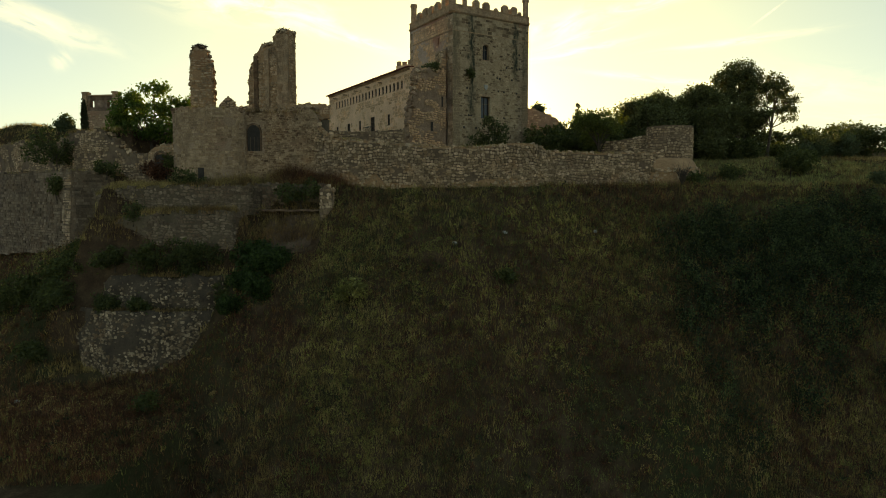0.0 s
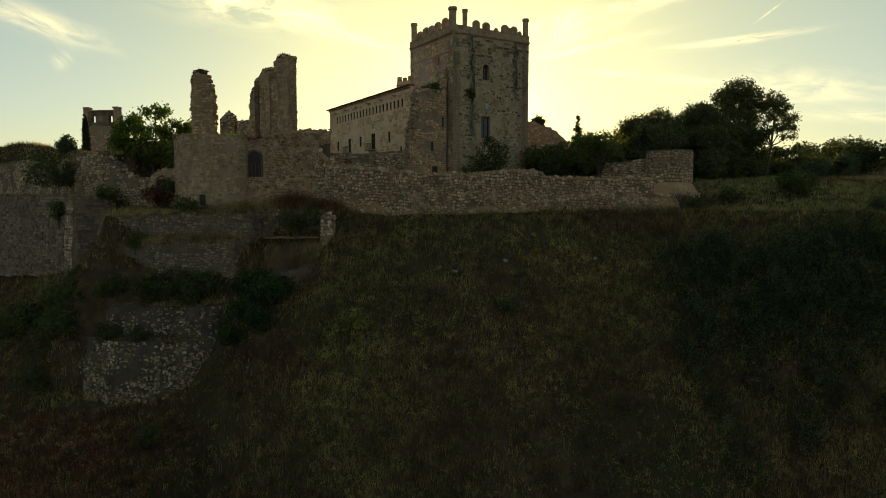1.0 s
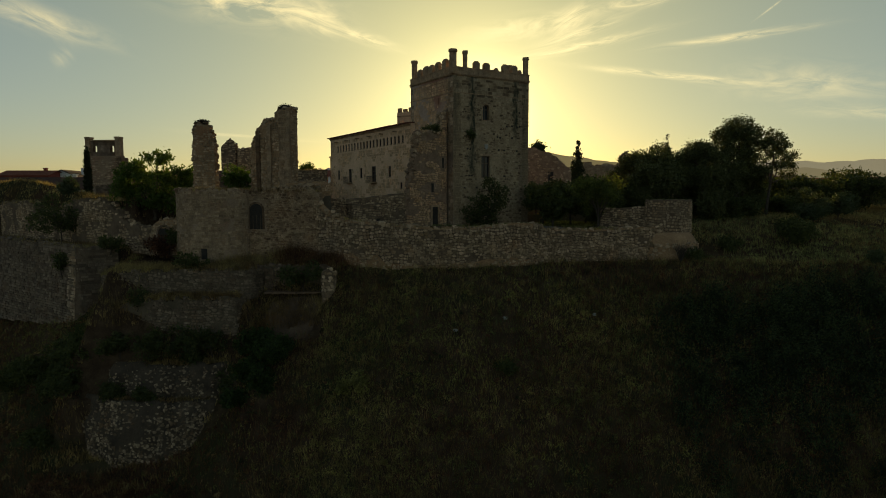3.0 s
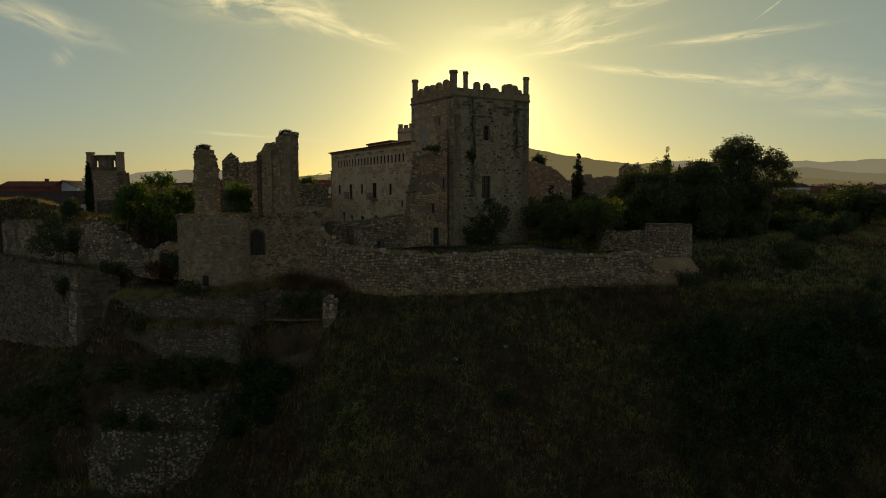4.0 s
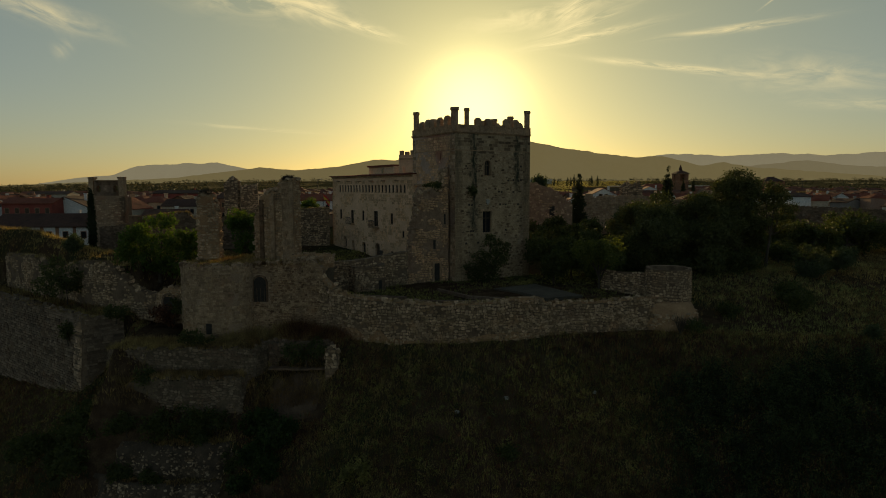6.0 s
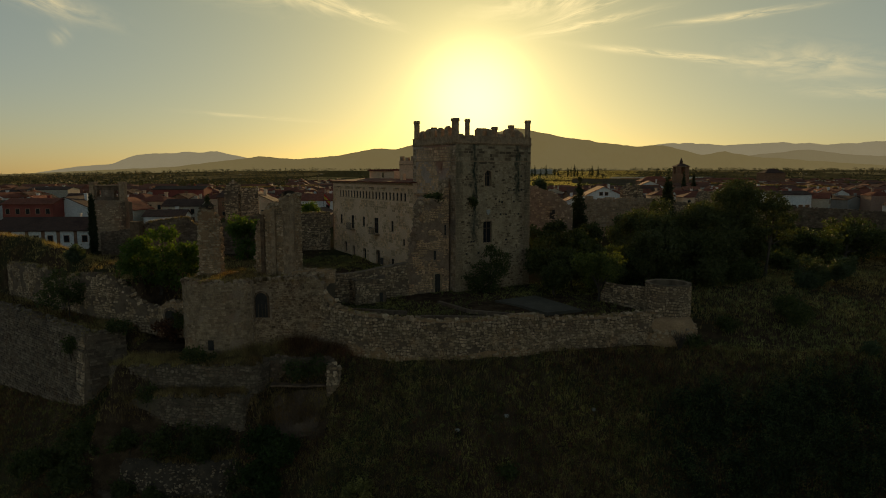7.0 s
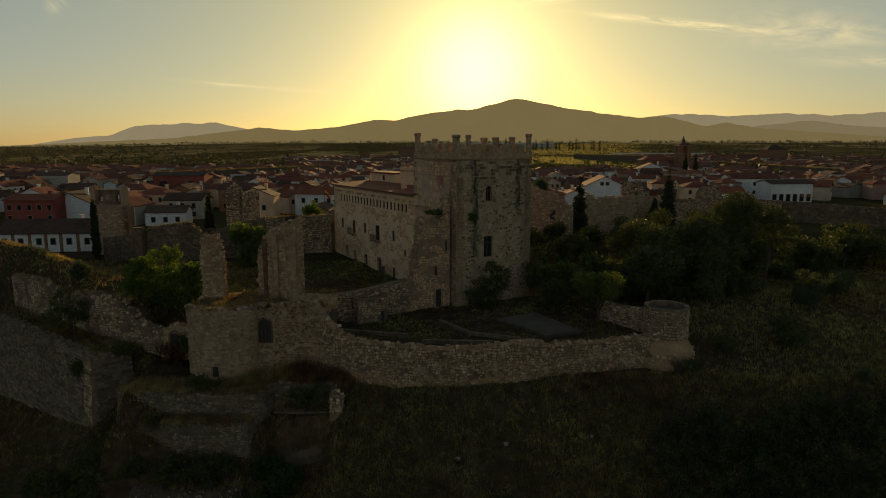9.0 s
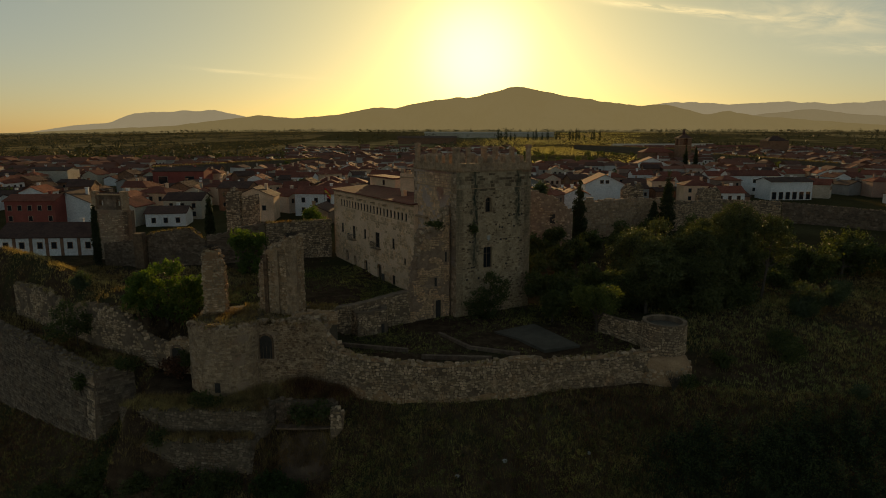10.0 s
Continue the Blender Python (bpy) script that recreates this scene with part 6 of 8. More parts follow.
def cypress(x, y, h, w, seed):
    blobs = [(0, 0, h * f, w * q, w * q, h * 0.085) for f, q in ((0.08, .7), (0.16, .92), (0.25, 1.0), (0.34, .98), (0.43, 0.9), (0.52, .8), (0.61, .68), (0.7, .55), (0.78, .42), (0.86, .29), (0.93, .16))]
    z = gz(x, y)
    return tree("cypress_tree", x, y, z, blobs, CYPRESS, "tall narrow dark cypress", "tree", 620, 26, 0.14, 0.19, 0.16, (0, 0), seed, limbs=False, low=h * 0.85, shell=0.3, group="cypresses")


cypress(28.6, 137.0, 13.6, 1.9, 350)
cypress(49.3, 142.0, 14.8, 1.9, 351)
cypress(46.3, 141.6, 8.2, 1.5, 352)
cypress(-63.0, 113.0, 10.8, 0.42, 353)
cypress(-52.5, 140.0, 9.5, 0.9, 354)
cypress(148, 398, 15, 1.6, 355)
cypress(155, 400, 14, 1.6, 356)

# brambles on the shaded right-hand slope: uneven mounds of leaves
nr = np.random.RandomState(9)
pts, crests = [], []
for k in range(150):
    mx = float(nr.normal(34, 8.5))
    my = 64.0 - abs(float(nr.normal(0, 6.0)))
    mr, mh = nr.uniform(0.7, 2.4), nr.uniform(0.6, 2.6)
    if my < 47 or mx < 19 + 0.35 * abs(57 - my) or mx > 72:
        continue
    m = int(270 * mr)
    d = nr.normal(size=(m, 3))
    d /= np.linalg.norm(d, axis=1)[:, None]
    d[:, 2] = np.abs(d[:, 2])
    q = nr.uniform(0.45, 1.1, m)[:, None]
    px, py = mx + d[:, 0] * q[:, 0] * mr, my + d[:, 1] * q[:, 0] * mr
    pts.append(np.stack([px, py, land(px, py) + d[:, 2] * q[:, 0] * mh], 1))
    for j in range(int(mr * 3)):
        a = nr.uniform(0, 6.28)
        cx, cy = mx + math.cos(a) * mr * 0.7, my + math.sin(a) * mr * 0.7
        crests.append((cx, cy, float(land(cx, cy)) + mh * nr.uniform(0.5, 0.95)))
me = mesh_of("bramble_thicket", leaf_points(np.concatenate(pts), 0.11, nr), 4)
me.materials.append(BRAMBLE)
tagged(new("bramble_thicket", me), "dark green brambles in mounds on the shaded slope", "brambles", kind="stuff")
spray = np.repeat(np.array(crests), 44, 0)
spray += nr.normal(0, 1, spray.shape) * np.array((0.30, 0.30, 0.34))
me = mesh_of("bramble_sprays", leaf_points(spray, 0.085, nr), 4)
me.materials.append(SHOOT)
tagged(new("bramble_sprays", me), "pale green leafy sprays standing out of the brambles", "brambles", kind="stuff")
shoots = np.concatenate(pts)[::60]

# ---- grass: dry stalks in tufts, greener weeds between ----
def tufts(name, x, y, z, per, hlo, hhi, wide, mat, label, seed, lean=0.28):
    nr = np.random.RandomState(seed)
    n = len(x) * per
    base = np.repeat(np.stack([x, y, z], 1), per, 0) + np.concatenate([nr.normal(0, 0.13, (n, 2)), np.zeros((n, 1))], 1)
    h = nr.uniform(hlo, hhi, n) * np.repeat(nr.uniform(0.6, 1.15, len(x)), per)
    a = nr.uniform(0, 2 * np.pi, n)
    side = np.stack([np.cos(a), np.sin(a), np.zeros(n)], 1) * wide * nr.uniform(0.6, 1.4, n)[:, None]
    tip = base + np.stack([nr.normal(0, lean, n) * h, nr.normal(0, lean, n) * h, h], 1)
    base[:, 2] -= 0.08
    me = mesh_of(name, np.stack([base - side, base + side, tip], 1).reshape(-1, 3), 3)
    me.materials.append(mat)
    return tagged(new(name, me), label, "grass", kind="stuff")


def scatter(n, x0, x1, y0, y1, seed, freq=0.12, cut=0.0, power=1.0):
    """Places strewn unevenly, thinned by a slow noise."""
    nr = np.random.RandomState(seed)
    x, y = nr.uniform(x0, x1, n), nr.uniform(y0, y1, n)
    d = np.array([noise.noise(Vector((a * freq, b * freq, seed * 0.7))) for a, b in zip(x, y)])
    k = d + nr.uniform(-0.35, 0.35, n) > cut
    return x[k], y[k]


def slope_only(x, y, lo=-0.5):
    e = np.interp(x, *zip(*EDGE))
    k = (y < e - lo) & ~((x > -35.0) & (x < -19.3) & (y > 56.0)) & ~((x > -18.6) & (x < -11.8) & (y > 60.6 + 0.6 * np.sin(x * 1.7)) & (y < 65.6))
    return x[k], y[k]


x, y = slope_only(*scatter(88000, -62, 72, 36, 84, 3, 0.075, -0.02))
k = (x > -16) | (np.random.RandomState(2).uniform(0, 1, len(x)) < 0.35)
x, y = x[k], y[k]
tufts("dry_grass", x, y, land(x, y), 7, 0.22, 0.9, 0.017, STRAW, "tall dry straw-coloured grass covering the slope", 4)
x, y = slope_only(*scatter(60000, -62, 72, 36, 84, 45, 0.06, 0.08))
tufts("russet_weeds", x, y, land(x, y), 6, 0.2, 0.75, 0.018, RUSSET, "dark russet dried weeds in patches on the slope", 46, 0.35)
x, y = slope_only(*scatter(32000, -62, -8, 36, 84, 47, 0.08, -0.05))
tufts("red_weeds", x, y, land(x, y), 6, 0.2, 0.7, 0.018, RUSSET, "red-brown dry weeds thick over the bank", 48, 0.35)
x, y = slope_only(*scatter(60000, -62, 72, 36, 84, 15, 0.05, 0.08))
tufts("green_weeds", x, y, land(x, y), 7, 0.18, 0.5, 0.02, WEED, "green weeds and young grass in patches on the slope", 16, 0.45)
x, y = slope_only(*scatter(26000, -12, 72, 36, 74, 17, 0.05, -0.12))
tufts("green_grass", x, y, land(x, y), 6, 0.2, 0.7, 0.018, WEED, "yellow-green grass mixed through the dry stalks", 18, 0.35)
def leafy(name, x, y, per, hlo, hhi, size, mat, label, seed):
    """Upright weeds with leaves up their stems."""
    nrl = np.random.RandomState(seed)
    n = len(x) * per
    h = np.repeat(nrl.uniform(hlo, hhi, len(x)), per)
    f = np.tile(np.linspace(0.12, 1.0, per), len(x))
    c = np.repeat(np.stack([x, y, land(x, y)], 1), per, 0)
    c[:, :2] += nrl.normal(0, 0.10, (n, 2)) * (1.2 - f)[:, None]
    c[:, 2] += h * f
    me = mesh_of(name, leaf_points(c, size, nrl), 4)
    me.materials.append(mat)
    return tagged(new(name, me), label, "weeds", kind="stuff")


x, y = slope_only(*scatter(8000, -50, 66, 36, 74, 71, 0.06, 0.02))
leafy("leafy_weeds", x, y, 9, 0.25, 0.95, 0.065, WEED, "pale green leafy weeds standing in the dry grass", 72)
x, y = slope_only(*scatter(7000, -50, 66, 36, 74, 73, 0.05, 0.08))
leafy("thistles", x, y, 8, 0.3, 0.95, 0.065, STRAW, "dried thistles and seed heads on the slope", 74)
x, y = slope_only(*scatter(7000, -50, 66, 36, 74, 75, 0.09, 0.12))
leafy("dock_weeds", x, y, 9, 0.3, 0.9, 0.06, RUSSET, "russet dock weeds in patches on the slope", 76)
def clumps(name, x, y, per, rlo, rhi, size, mat, label, seed):
    """Low bushy weeds: each a loose dome of leaves."""
    nrl = np.random.RandomState(seed)
    r = nrl.uniform(rlo, rhi, len(x)) * nrl.uniform(0.6, 1.0, len(x))
    d = nrl.normal(size=(len(x) * per, 3))
    d /= np.linalg.norm(d, axis=1)[:, None]
    d[:, 2] = np.abs(d[:, 2]) * 1.3
    c = np.repeat(np.stack([x, y, land(x, y)], 1), per, 0) + d * (np.repeat(r, per) * nrl.uniform(0.35, 1.05, len(d)))[:, None]
    me = mesh_of(name, leaf_points(c, size, nrl), 4)
    me.materials.append(mat)
    return tagged(new(name, me), label, "weeds", kind="stuff")


x, y = slope_only(*scatter(5400, -12, 46, 38, 66, 81, 0.07, -0.05))
clumps("weed_clumps", x, y, 26, 0.25, 0.8, 0.07, WEED, "bushy green weeds scattered over the slope", 82)
x, y = slope_only(*scatter(2300, -60, 60, 38, 72, 83, 0.06, 0.02))
clumps("straw_clumps", x, y, 32, 0.25, 0.7, 0.07, STRAW, "bushy dried weeds scattered over the slope", 84)
x, y = slope_only(*scatter(2800, -62, 50, 38, 72, 85, 0.06, 0.02))
clumps("russet_clumps", x, y, 32, 0.25, 0.7, 0.075, RUSSET, "dark red-brown bushy weeds on the bank", 86)
x, y = slope_only(*scatter(900, -55, 50, 38, 70, 87, 0.09, 0.12))
clumps("dark_clumps", x, y, 40, 0.3, 0.95, 0.09, BRAMBLE, "small dark green bushes on the slope", 88)
leafy("bramble_shoots", shoots[:, 0], shoots[:, 1], 9, 0.7, 2.0, 0.09, SHOOT, "pale green upright shoots among the brambles", 78)
# the shoulder on the right, courts, mound and terrace tops
x, y = scatter(12000, 29, 80, 64, 100, 19, 0.09, -0.1)
tufts("meadow_weeds", x, y, land(x, y), 6, 0.25, 0.6, 0.03, MEADOW, "pale green grass on the hill shoulder", 20)
x, y = scatter(22000, 29, 110, 66, 120, 21, 0.09, -0.15)
tufts("meadow_grass", x, y, land(x, y), 6, 0.3, 0.7, 0.03, STRAW, "dry meadow grass on the hill shoulder", 22)
x, y = scatter(9000, -75, -30, 74, 112, 23, 0.1, -0.15)
tufts("mound_grass", x, y, land(x, y), 6, 0.3, 0.75, 0.03, STRAW, "dry grass on the overgrown mound", 24)
x, y = scatter(5200, -36.5, -12, 61.8, 67, 25, 0.2, -0.2)
z = land(x, y)
tufts("terrace_grass", x, y, z, 6, 0.3, 0.8, 0.022, STRAW, "dry grass along the terraces under the bastion", 26)
x, y = scatter(1500, -24, -11.5, 65.6, 68.4, 65, 0.3, -0.2)
k = (x + 24.8) ** 2 + (y - 70.6) ** 2 > 22
x, y = x[k], y[k]
tufts("tall_grass", x, y, land(x, y), 7, 0.6, 1.5, 0.022, STRAW, "tall dry grass heaped against the bastion foot", 66, 0.3)
x, y = scatter(900, -19, -9, 65.4, 67.6, 67, 0.3, -0.1)
tufts("dry_brush", x, y, land(x, y), 7, 0.7, 1.7, 0.02, RUSSET, "dark dry brush under the bastion flank", 68, 0.35)
x, y = scatter(2600, -29, -13.5, 68.5, 77, 27, 0.2, -0.2)
k = ((x + 24.8) ** 2 + (y - 70.6) ** 2 < 17) | (x > -24.8)
x, y = x[k], y[k]
tufts("bastion_grass", x, y, np.full(len(x), 29.05), 6, 0.2, 0.55, 0.022, STRAW, "dry grass on top of the bastion", 28)
x, y = scatter(9000, -13, 26, 72, 100, 29, 0.15, -0.05)
tufts("court_grass", x, y, land(x, y), 6, 0.12, 0.4, 0.03, WEED, "short rough grass in the garden court", 30)
x, y = scatter(7000, -34, -5, 79, 118, 31, 0.15, -0.05)
tufts("yard_grass", x, y, land(x, y), 6, 0.12, 0.45, 0.03, WEED, "short rough grass in the palace yard", 32)


def crest_grass(pts, top, thick, n, seed, mat=None, h=0.5):
    nr = np.random.RandomState(seed)
    ln = Line(pts)
    s = nr.uniform(0, ln.length, n)
    q = [ln.spot(a, top if not isinstance(top, list) else lerp_table(top, a), -nr.uniform(0.05, thick)) for a in s]
    q = np.array([tuple(p) for p in q])
    return tufts("crest_grass", q[:, 0], q[:, 1], q[:, 2], 6, h * 0.4, h, 0.025, mat or STRAW, "dry grass along a wall top", seed)


crest_grass([(-34.0, 119.0), (-22.4, 122.6)], 33.2, 1.5, 260, 401, h=0.6)
crest_grass(OUTER, [(0, 27.2), (2.2, 26.4), (8.9, 25.6), (14, 25.1), (22, 25.5), (26.2, 24.9), (40, 24.9)], 1.1, 260, 402, h=0.35)
crest_grass(RETAIN, 22.95, 1.5, 420, 403, h=0.45)
crest_grass([(-66, 94.6), (-50.5, 83.4), (-44.8, 79.1), (-38.6, 75.8)], [(0, 27.4), (10, 27.8), (17, 26.4), (21, 27.6), (30, 28.1)], 1.3, 420, 404, h=0.6)
crest_grass([(-36.2, 66.5), (-33.0, 64.0), (-27, 63.3), (-19.2, 63.0)], [(0, 20.2), (4, 20.9), (10, 21.1), (18, 21.3)], 2.2, 1500, 406, h=0.85)
crest_grass([(-34.0, 62.8), (-27, 61.6), (-20.3, 61.5)], [(0, 16.8), (3, 18.0), (6, 18.5), (15, 18.6)], 1.6, 1300, 407, h=0.9)
crest_grass([(-37, 58.2), (-33.2, 57.0), (-28, 55.6), (-21, 56.4), (-18.8, 59)], [(0, 4.8), (5, 4.2), (12, 4.0), (20, 6.0)], 1.6, 500, 408, h=0.8)
crest_grass([(-34.6, 60.9), (-33.0, 59.0), (-29.5, 57.6), (-25.5, 57.2), (-22.0, 58.0), (-20.2, 59.8)], [(0, 9.4), (8, 9.7), (17, 9.6)], 1.8, 500, 409, h=0.4)
crest_grass([(-33.6, 62.4), (-31.5, 60.3), (-27, 59.3), (-22.5, 59.5), (-19.9, 60.9)], [(0, 11.8), (6, 12.5), (15, 12.8)], 2.0, 700, 410, h=0.6)
crest_grass([(-28.6, 68.2), (-26.0, 66.3), (-23.0, 66.6), (-21.2, 68.4), (-13.4, 68.6)], 29.15, 1.2, 500, 411, h=0.5)
x, y = scatter(3600, -38.5, -17, 56.8, 63, 35, 0.2, -0.1)
tufts("scrub_grass", x, y, land(x, y), 6, 0.3, 0.8, 0.03, STRAW, "dry grass between the broken terrace walls", 36)
rb2 = random.Random(90)
g = Geo()
for k in range(46):
    a, q = rb2.uniform(0, 6.28), rb2.uniform(0.3, 1.0)
    p0 = Vector((25.6, 68.3, gz(25.6, 68.3) - 0.1))
    p1 = p0 + Vector((math.cos(a) * 0.5 * q, math.sin(a) * 0.4 * q, 1.0 + rb2.uniform(0, 0.4)))
    p2 = p1 + Vector((math.cos(a) * 0.7 * q, math.sin(a) * 0.5 * q, rb2.uniform(0.4, 1.3)))
    g.tube([p0, p1, p2], [0.03, 0.02, 0.006], 4)
    g.tube([p1, p1 + Vector((rb2.uniform(-.5, .5), rb2.uniform(-.4, .4), rb2.uniform(.3, .7)))], [0.014, 0.005], 4)
solo("bare_shrub", g, BARK, "leafless grey shrub at the foot of the turret", "shrub", (25.6, 68.3, gz(25.6, 68.3)))
# ---- ruins behind the courts ----
ruin("rear_wall", [(-62.0, 113.5), (-55.0, 112.6), (-54.2, 112.6)], 26.2, [(0, 30.2), (4, 30.6), (8, 31.6)], 1.2, "broken stretch of rear curtain wall", mat=STONE_DIRT, seed=501, w=0.6, h=0.34, ragged=0.25, back=False)
ruin("rear_wall", [(-53.6, 112.6), (-47.5, 113.8), (-44.0, 114.6)], 26.2, [(0, 32.0), (4, 32.6), (7.4, 32.9), (8.6, 31.6), (10, 30.6)], 1.3, "ruined rear curtain wall topped with golden grass", mat=STONE_DIRT, seed=502, w=0.6, h=0.34, ragged=0.2, back=False)
ruin("rear_wall", [(-43.8, 115.0), (-34.2, 118.9)], 26.0, [(0, 31.4), (3, 31.6), (6, 32.6), (10.4, 33.2)], 1.3, "ruined rear curtain wall beside the cross wall", mat=STONE_DIRT, seed=503, w=0.6, h=0.34, ragged=0.25, back=False)
crest_grass([(-53.6, 112.6), (-47.5, 113.8), (-44.0, 114.6)], [(0, 32.0), (4, 32.6), (7.4, 32.9), (8.6, 31.6), (10, 30.6)], 1.2, 240, 405, h=0.6)
g = Geo()
q = Line([(-55.3, 110.9), (-53.7, 110.9)])
run_box(g, q, 0, 1.6, 26.2, 32.2, 0, 1.4)
run_box(g, q, -0.12, 1.72, 32.2, 32.5, 0.12, 1.52)
solo("brick_pillar", g, BRICK_DARK, "square red-brown brick pillar in the ruined wall", "pillar", (-54.5, 111.5, 26.2))
# gate tower with two arched lights and corner posts
gt = thing("gate_tower", (-62.8, 118.0, 26.6), "ruined gate tower with two arched lights between corner posts", "tower")
gd = Vector((1, -0.13)).normalized()
g0 = Vector((-66.15, 118.4))
gl = Line([g0, g0 + gd * 6.9])
up = [(1.35, 2.2, 36.6, 37.8), (4.75, 5.6, 36.6, 37.8)]
part("wall_front", slab(g0, gd, 6.9, 26.4, 35.9, 1.2, []), MORTAR, gt)
part("upper_wall", slab(g0 + Vector((0.0, 0.15)), gd, 6.9, 35.9, 38.6, 0.8, up), STONE_DIRT, gt, "dark weathered upper wall")
for h in up:
    part("arch_head", spandrel(Geo(), Line([g0 + Vector((0.0, 0.15)), g0 + Vector((0.0, 0.15)) + gd * 6.9]), h[0], h[1], h[3] + 0.004, -0.02), STONE_DIRT, gt)
nrm = Vector((-gd.y, gd.x))
for s in (0.0, 6.9):
    a = g0 + gd * s
    sl_ = Line([a + nrm * 5, a] if s == 0.0 else [a, a + nrm * 5])
    part("wall_side", run_box(Geo(), sl_, 0 if s else 2.8, 2.2 if s else 5, 26.4, 35.6, 0, 1.0), STONE_DIRT, gt)
for s in (-0.2, 6.0):
    g = Geo()
    run_box(g, gl, s, s + 1.1, 35.9, 39.0, 0.15, 0.9)
    run_box(g, gl, s - 0.12, s + 1.22, 39.0, 39.35, 0.27, 1.02)
    part("corner_post", g, STONE_ASH, gt)
part("cornice", run_box(Geo(), gl, 0.9, 6.0, 38.6, 38.8, 0.1, 0.8), STONE_ASH, gt)
part("stone_facing", blocks_geo(masonry(gl, lambda s: 26.6, lambda s: 35.8, 0.6, 0.36, random.Random(8), 0.05, 0.04, 0.05, keep=0.7)), STONE, gt, kind="stuff")
# far ruin with window holes, behind the piers
ruin("rear_ruin", [(-43.5, 125.2), (-40.6, 124.6)], 26.8, [(0, 38.2), (1.2, 39.2), (1.8, 39.3), (2.9, 38.4)], 1.2, "tall narrow ruin of a rear tower", seed=511, w=0.6, h=0.36, ragged=0.25, back=False)
ruin("rear_ruin", [(-40.2, 124.9), (-37.0, 125.6)], 26.8, [(0, 37.6), (2.2, 37.8), (3.2, 38.2)], 1.0, "broken upper wall of a rear tower", seed=512, w=0.6, h=0.36, ragged=0.15, skip=lambda s, z, w, h: False, back=False)
# earthen ruin with a window hole and the long rear wall on the other side
ruin("earthen_ruin", [(14.5, 131.0), (19.0, 131.5), (26.5, 133.0)], 26.5, [(0, 38.2), (4.5, 38.0), (7, 37.2), (9, 36.2), (12, 33.8)], 3.0, "eroded earthen ruin with a small window hole", seed=521, w=0.6, h=0.4, body=RED_EARTH, ragged=0.2, keep_stones=0.45, both=False)
el = Line([(19.0, 131.5), (26.5, 133.0)])
# painted hole: a dark plate on the wall stands for inner shade
solo("window_hole", run_box(Geo(), el, 2.6, 3.7, 31.3, 33.3, 0.04, 0.1), DARK, "dark window hole in the earthen ruin", "opening", (21.6, 131.9, 31.3))
rw = ruin("rear_wall", [(29.8, 141.5), (40, 143.6), (53, 150)], 26.8, [(0, 34.9), (6, 35.1), (13, 35.2), (18, 34.9), (25, 34.4)], 1.6, "high coursed rear curtain wall with worn merlons", seed=531, w=0.9, h=0.42, mat=STONE_ASH, body=MORTAR, ragged=0.2, rough=0.028, gap=0.03, back=False)
ln = Line([(29.8, 141.5), (40, 143.6), (53, 150)])
for s, wd, hh in ((1.5, 1.6, 0.8), (6.2, 1.4, 0.6), (15.0, 1.4, 0.7), (20.5, 1.6, 0.6)):
    z = 35.0 - s * 0.02
    part("merlon", run_box(Geo(), ln, s, s + wd, z - 0.3, z + hh, -0.1, 0.8), STONE, rw)
for k in range(8):
    part("course_band", run_box(Geo(), ln, 0.1, ln.length - 0.1, 28.2 + k * 0.85, 28.34 + k * 0.85, 0.14, 0.0), PALE_STONE, rw)
ruin("rear_wall", [(53.2, 150.1), (70, 160), (86, 163.5)], 27.0, [(0, 34.0), (8, 33.5), (18, 33.4), (26, 32.9), (36, 32.4)], 1.4, "long rear curtain wall with crumbling crest", seed=532, w=0.9, h=0.45, mat=STONE_ASH, ragged=0.3, keep_stones=0.85, back=False)
ruin("rear_wall", [(86.2, 163.4), (104, 151), (150, 132)], 26.5, [(0, 32.3), (22, 31.6), (60, 30.6)], 1.4, "long low stretch of rear curtain wall", seed=533, w=0.9, h=0.45, mat=STONE_DIRT, ragged=0.25, keep_stones=0.85, back=False)
ruin("far_ruin", [(62.5, 158.0), (69.5, 161.5)], 27.5, [(0, 35.0), (1.5, 36.4), (4, 36.0), (6, 36.6), (7.8, 34.6)], 1.2, "crumbling turret remnant above the rear wall", seed=535, w=0.7, h=0.4, ragged=0.3, back=False)
ruin("far_ruin", [(40.6, 147.0), (45.6, 148.0)], 27.5, [(0, 37.2), (1.4, 38.6), (2.6, 37.4), (3.8, 38.6), (5.1, 37.0)], 1.2, "jagged ruin with a broken arch on the skyline", seed=534, w=0.7, h=0.4, ragged=0.35, back=False)


# ---- garden court: paving and kerbs ----
cz = 24.42
g = Geo()
ring = [(6.2, 79.7), (11.8, 83.2), (16.2, 74.4), (11.6, 72.6), (9.0, 77.0)]
g.rings([[(x, y, cz - 0.3) for x, y in ring], [(x, y, cz + 0.25) for x, y in ring]])
solo("paved_area", g, GRAVEL, "pale paved corner of the garden court", "paving", (11, 78, cz - 0.3))
for a, b, h in (((-13.0, 74.4), (-4.6, 72.3), 0.45), ((-2.9, 70.3), (5.2, 69.8), 0.4), ((-1.1, 79.2), (2.7, 73.7), 0.3), ((2.7, 73.7), (8.5, 71.5), 0.3)):
    ln = Line([a, b])
    solo("stone_kerb", run_box(Geo(), ln, 0, ln.length, cz - 0.3, cz + h, 0, 0.4), STONE_DIRT, "worn stone kerb edging a garden bed", "kerb", (*a, cz - 0.3), group="garden kerbs")

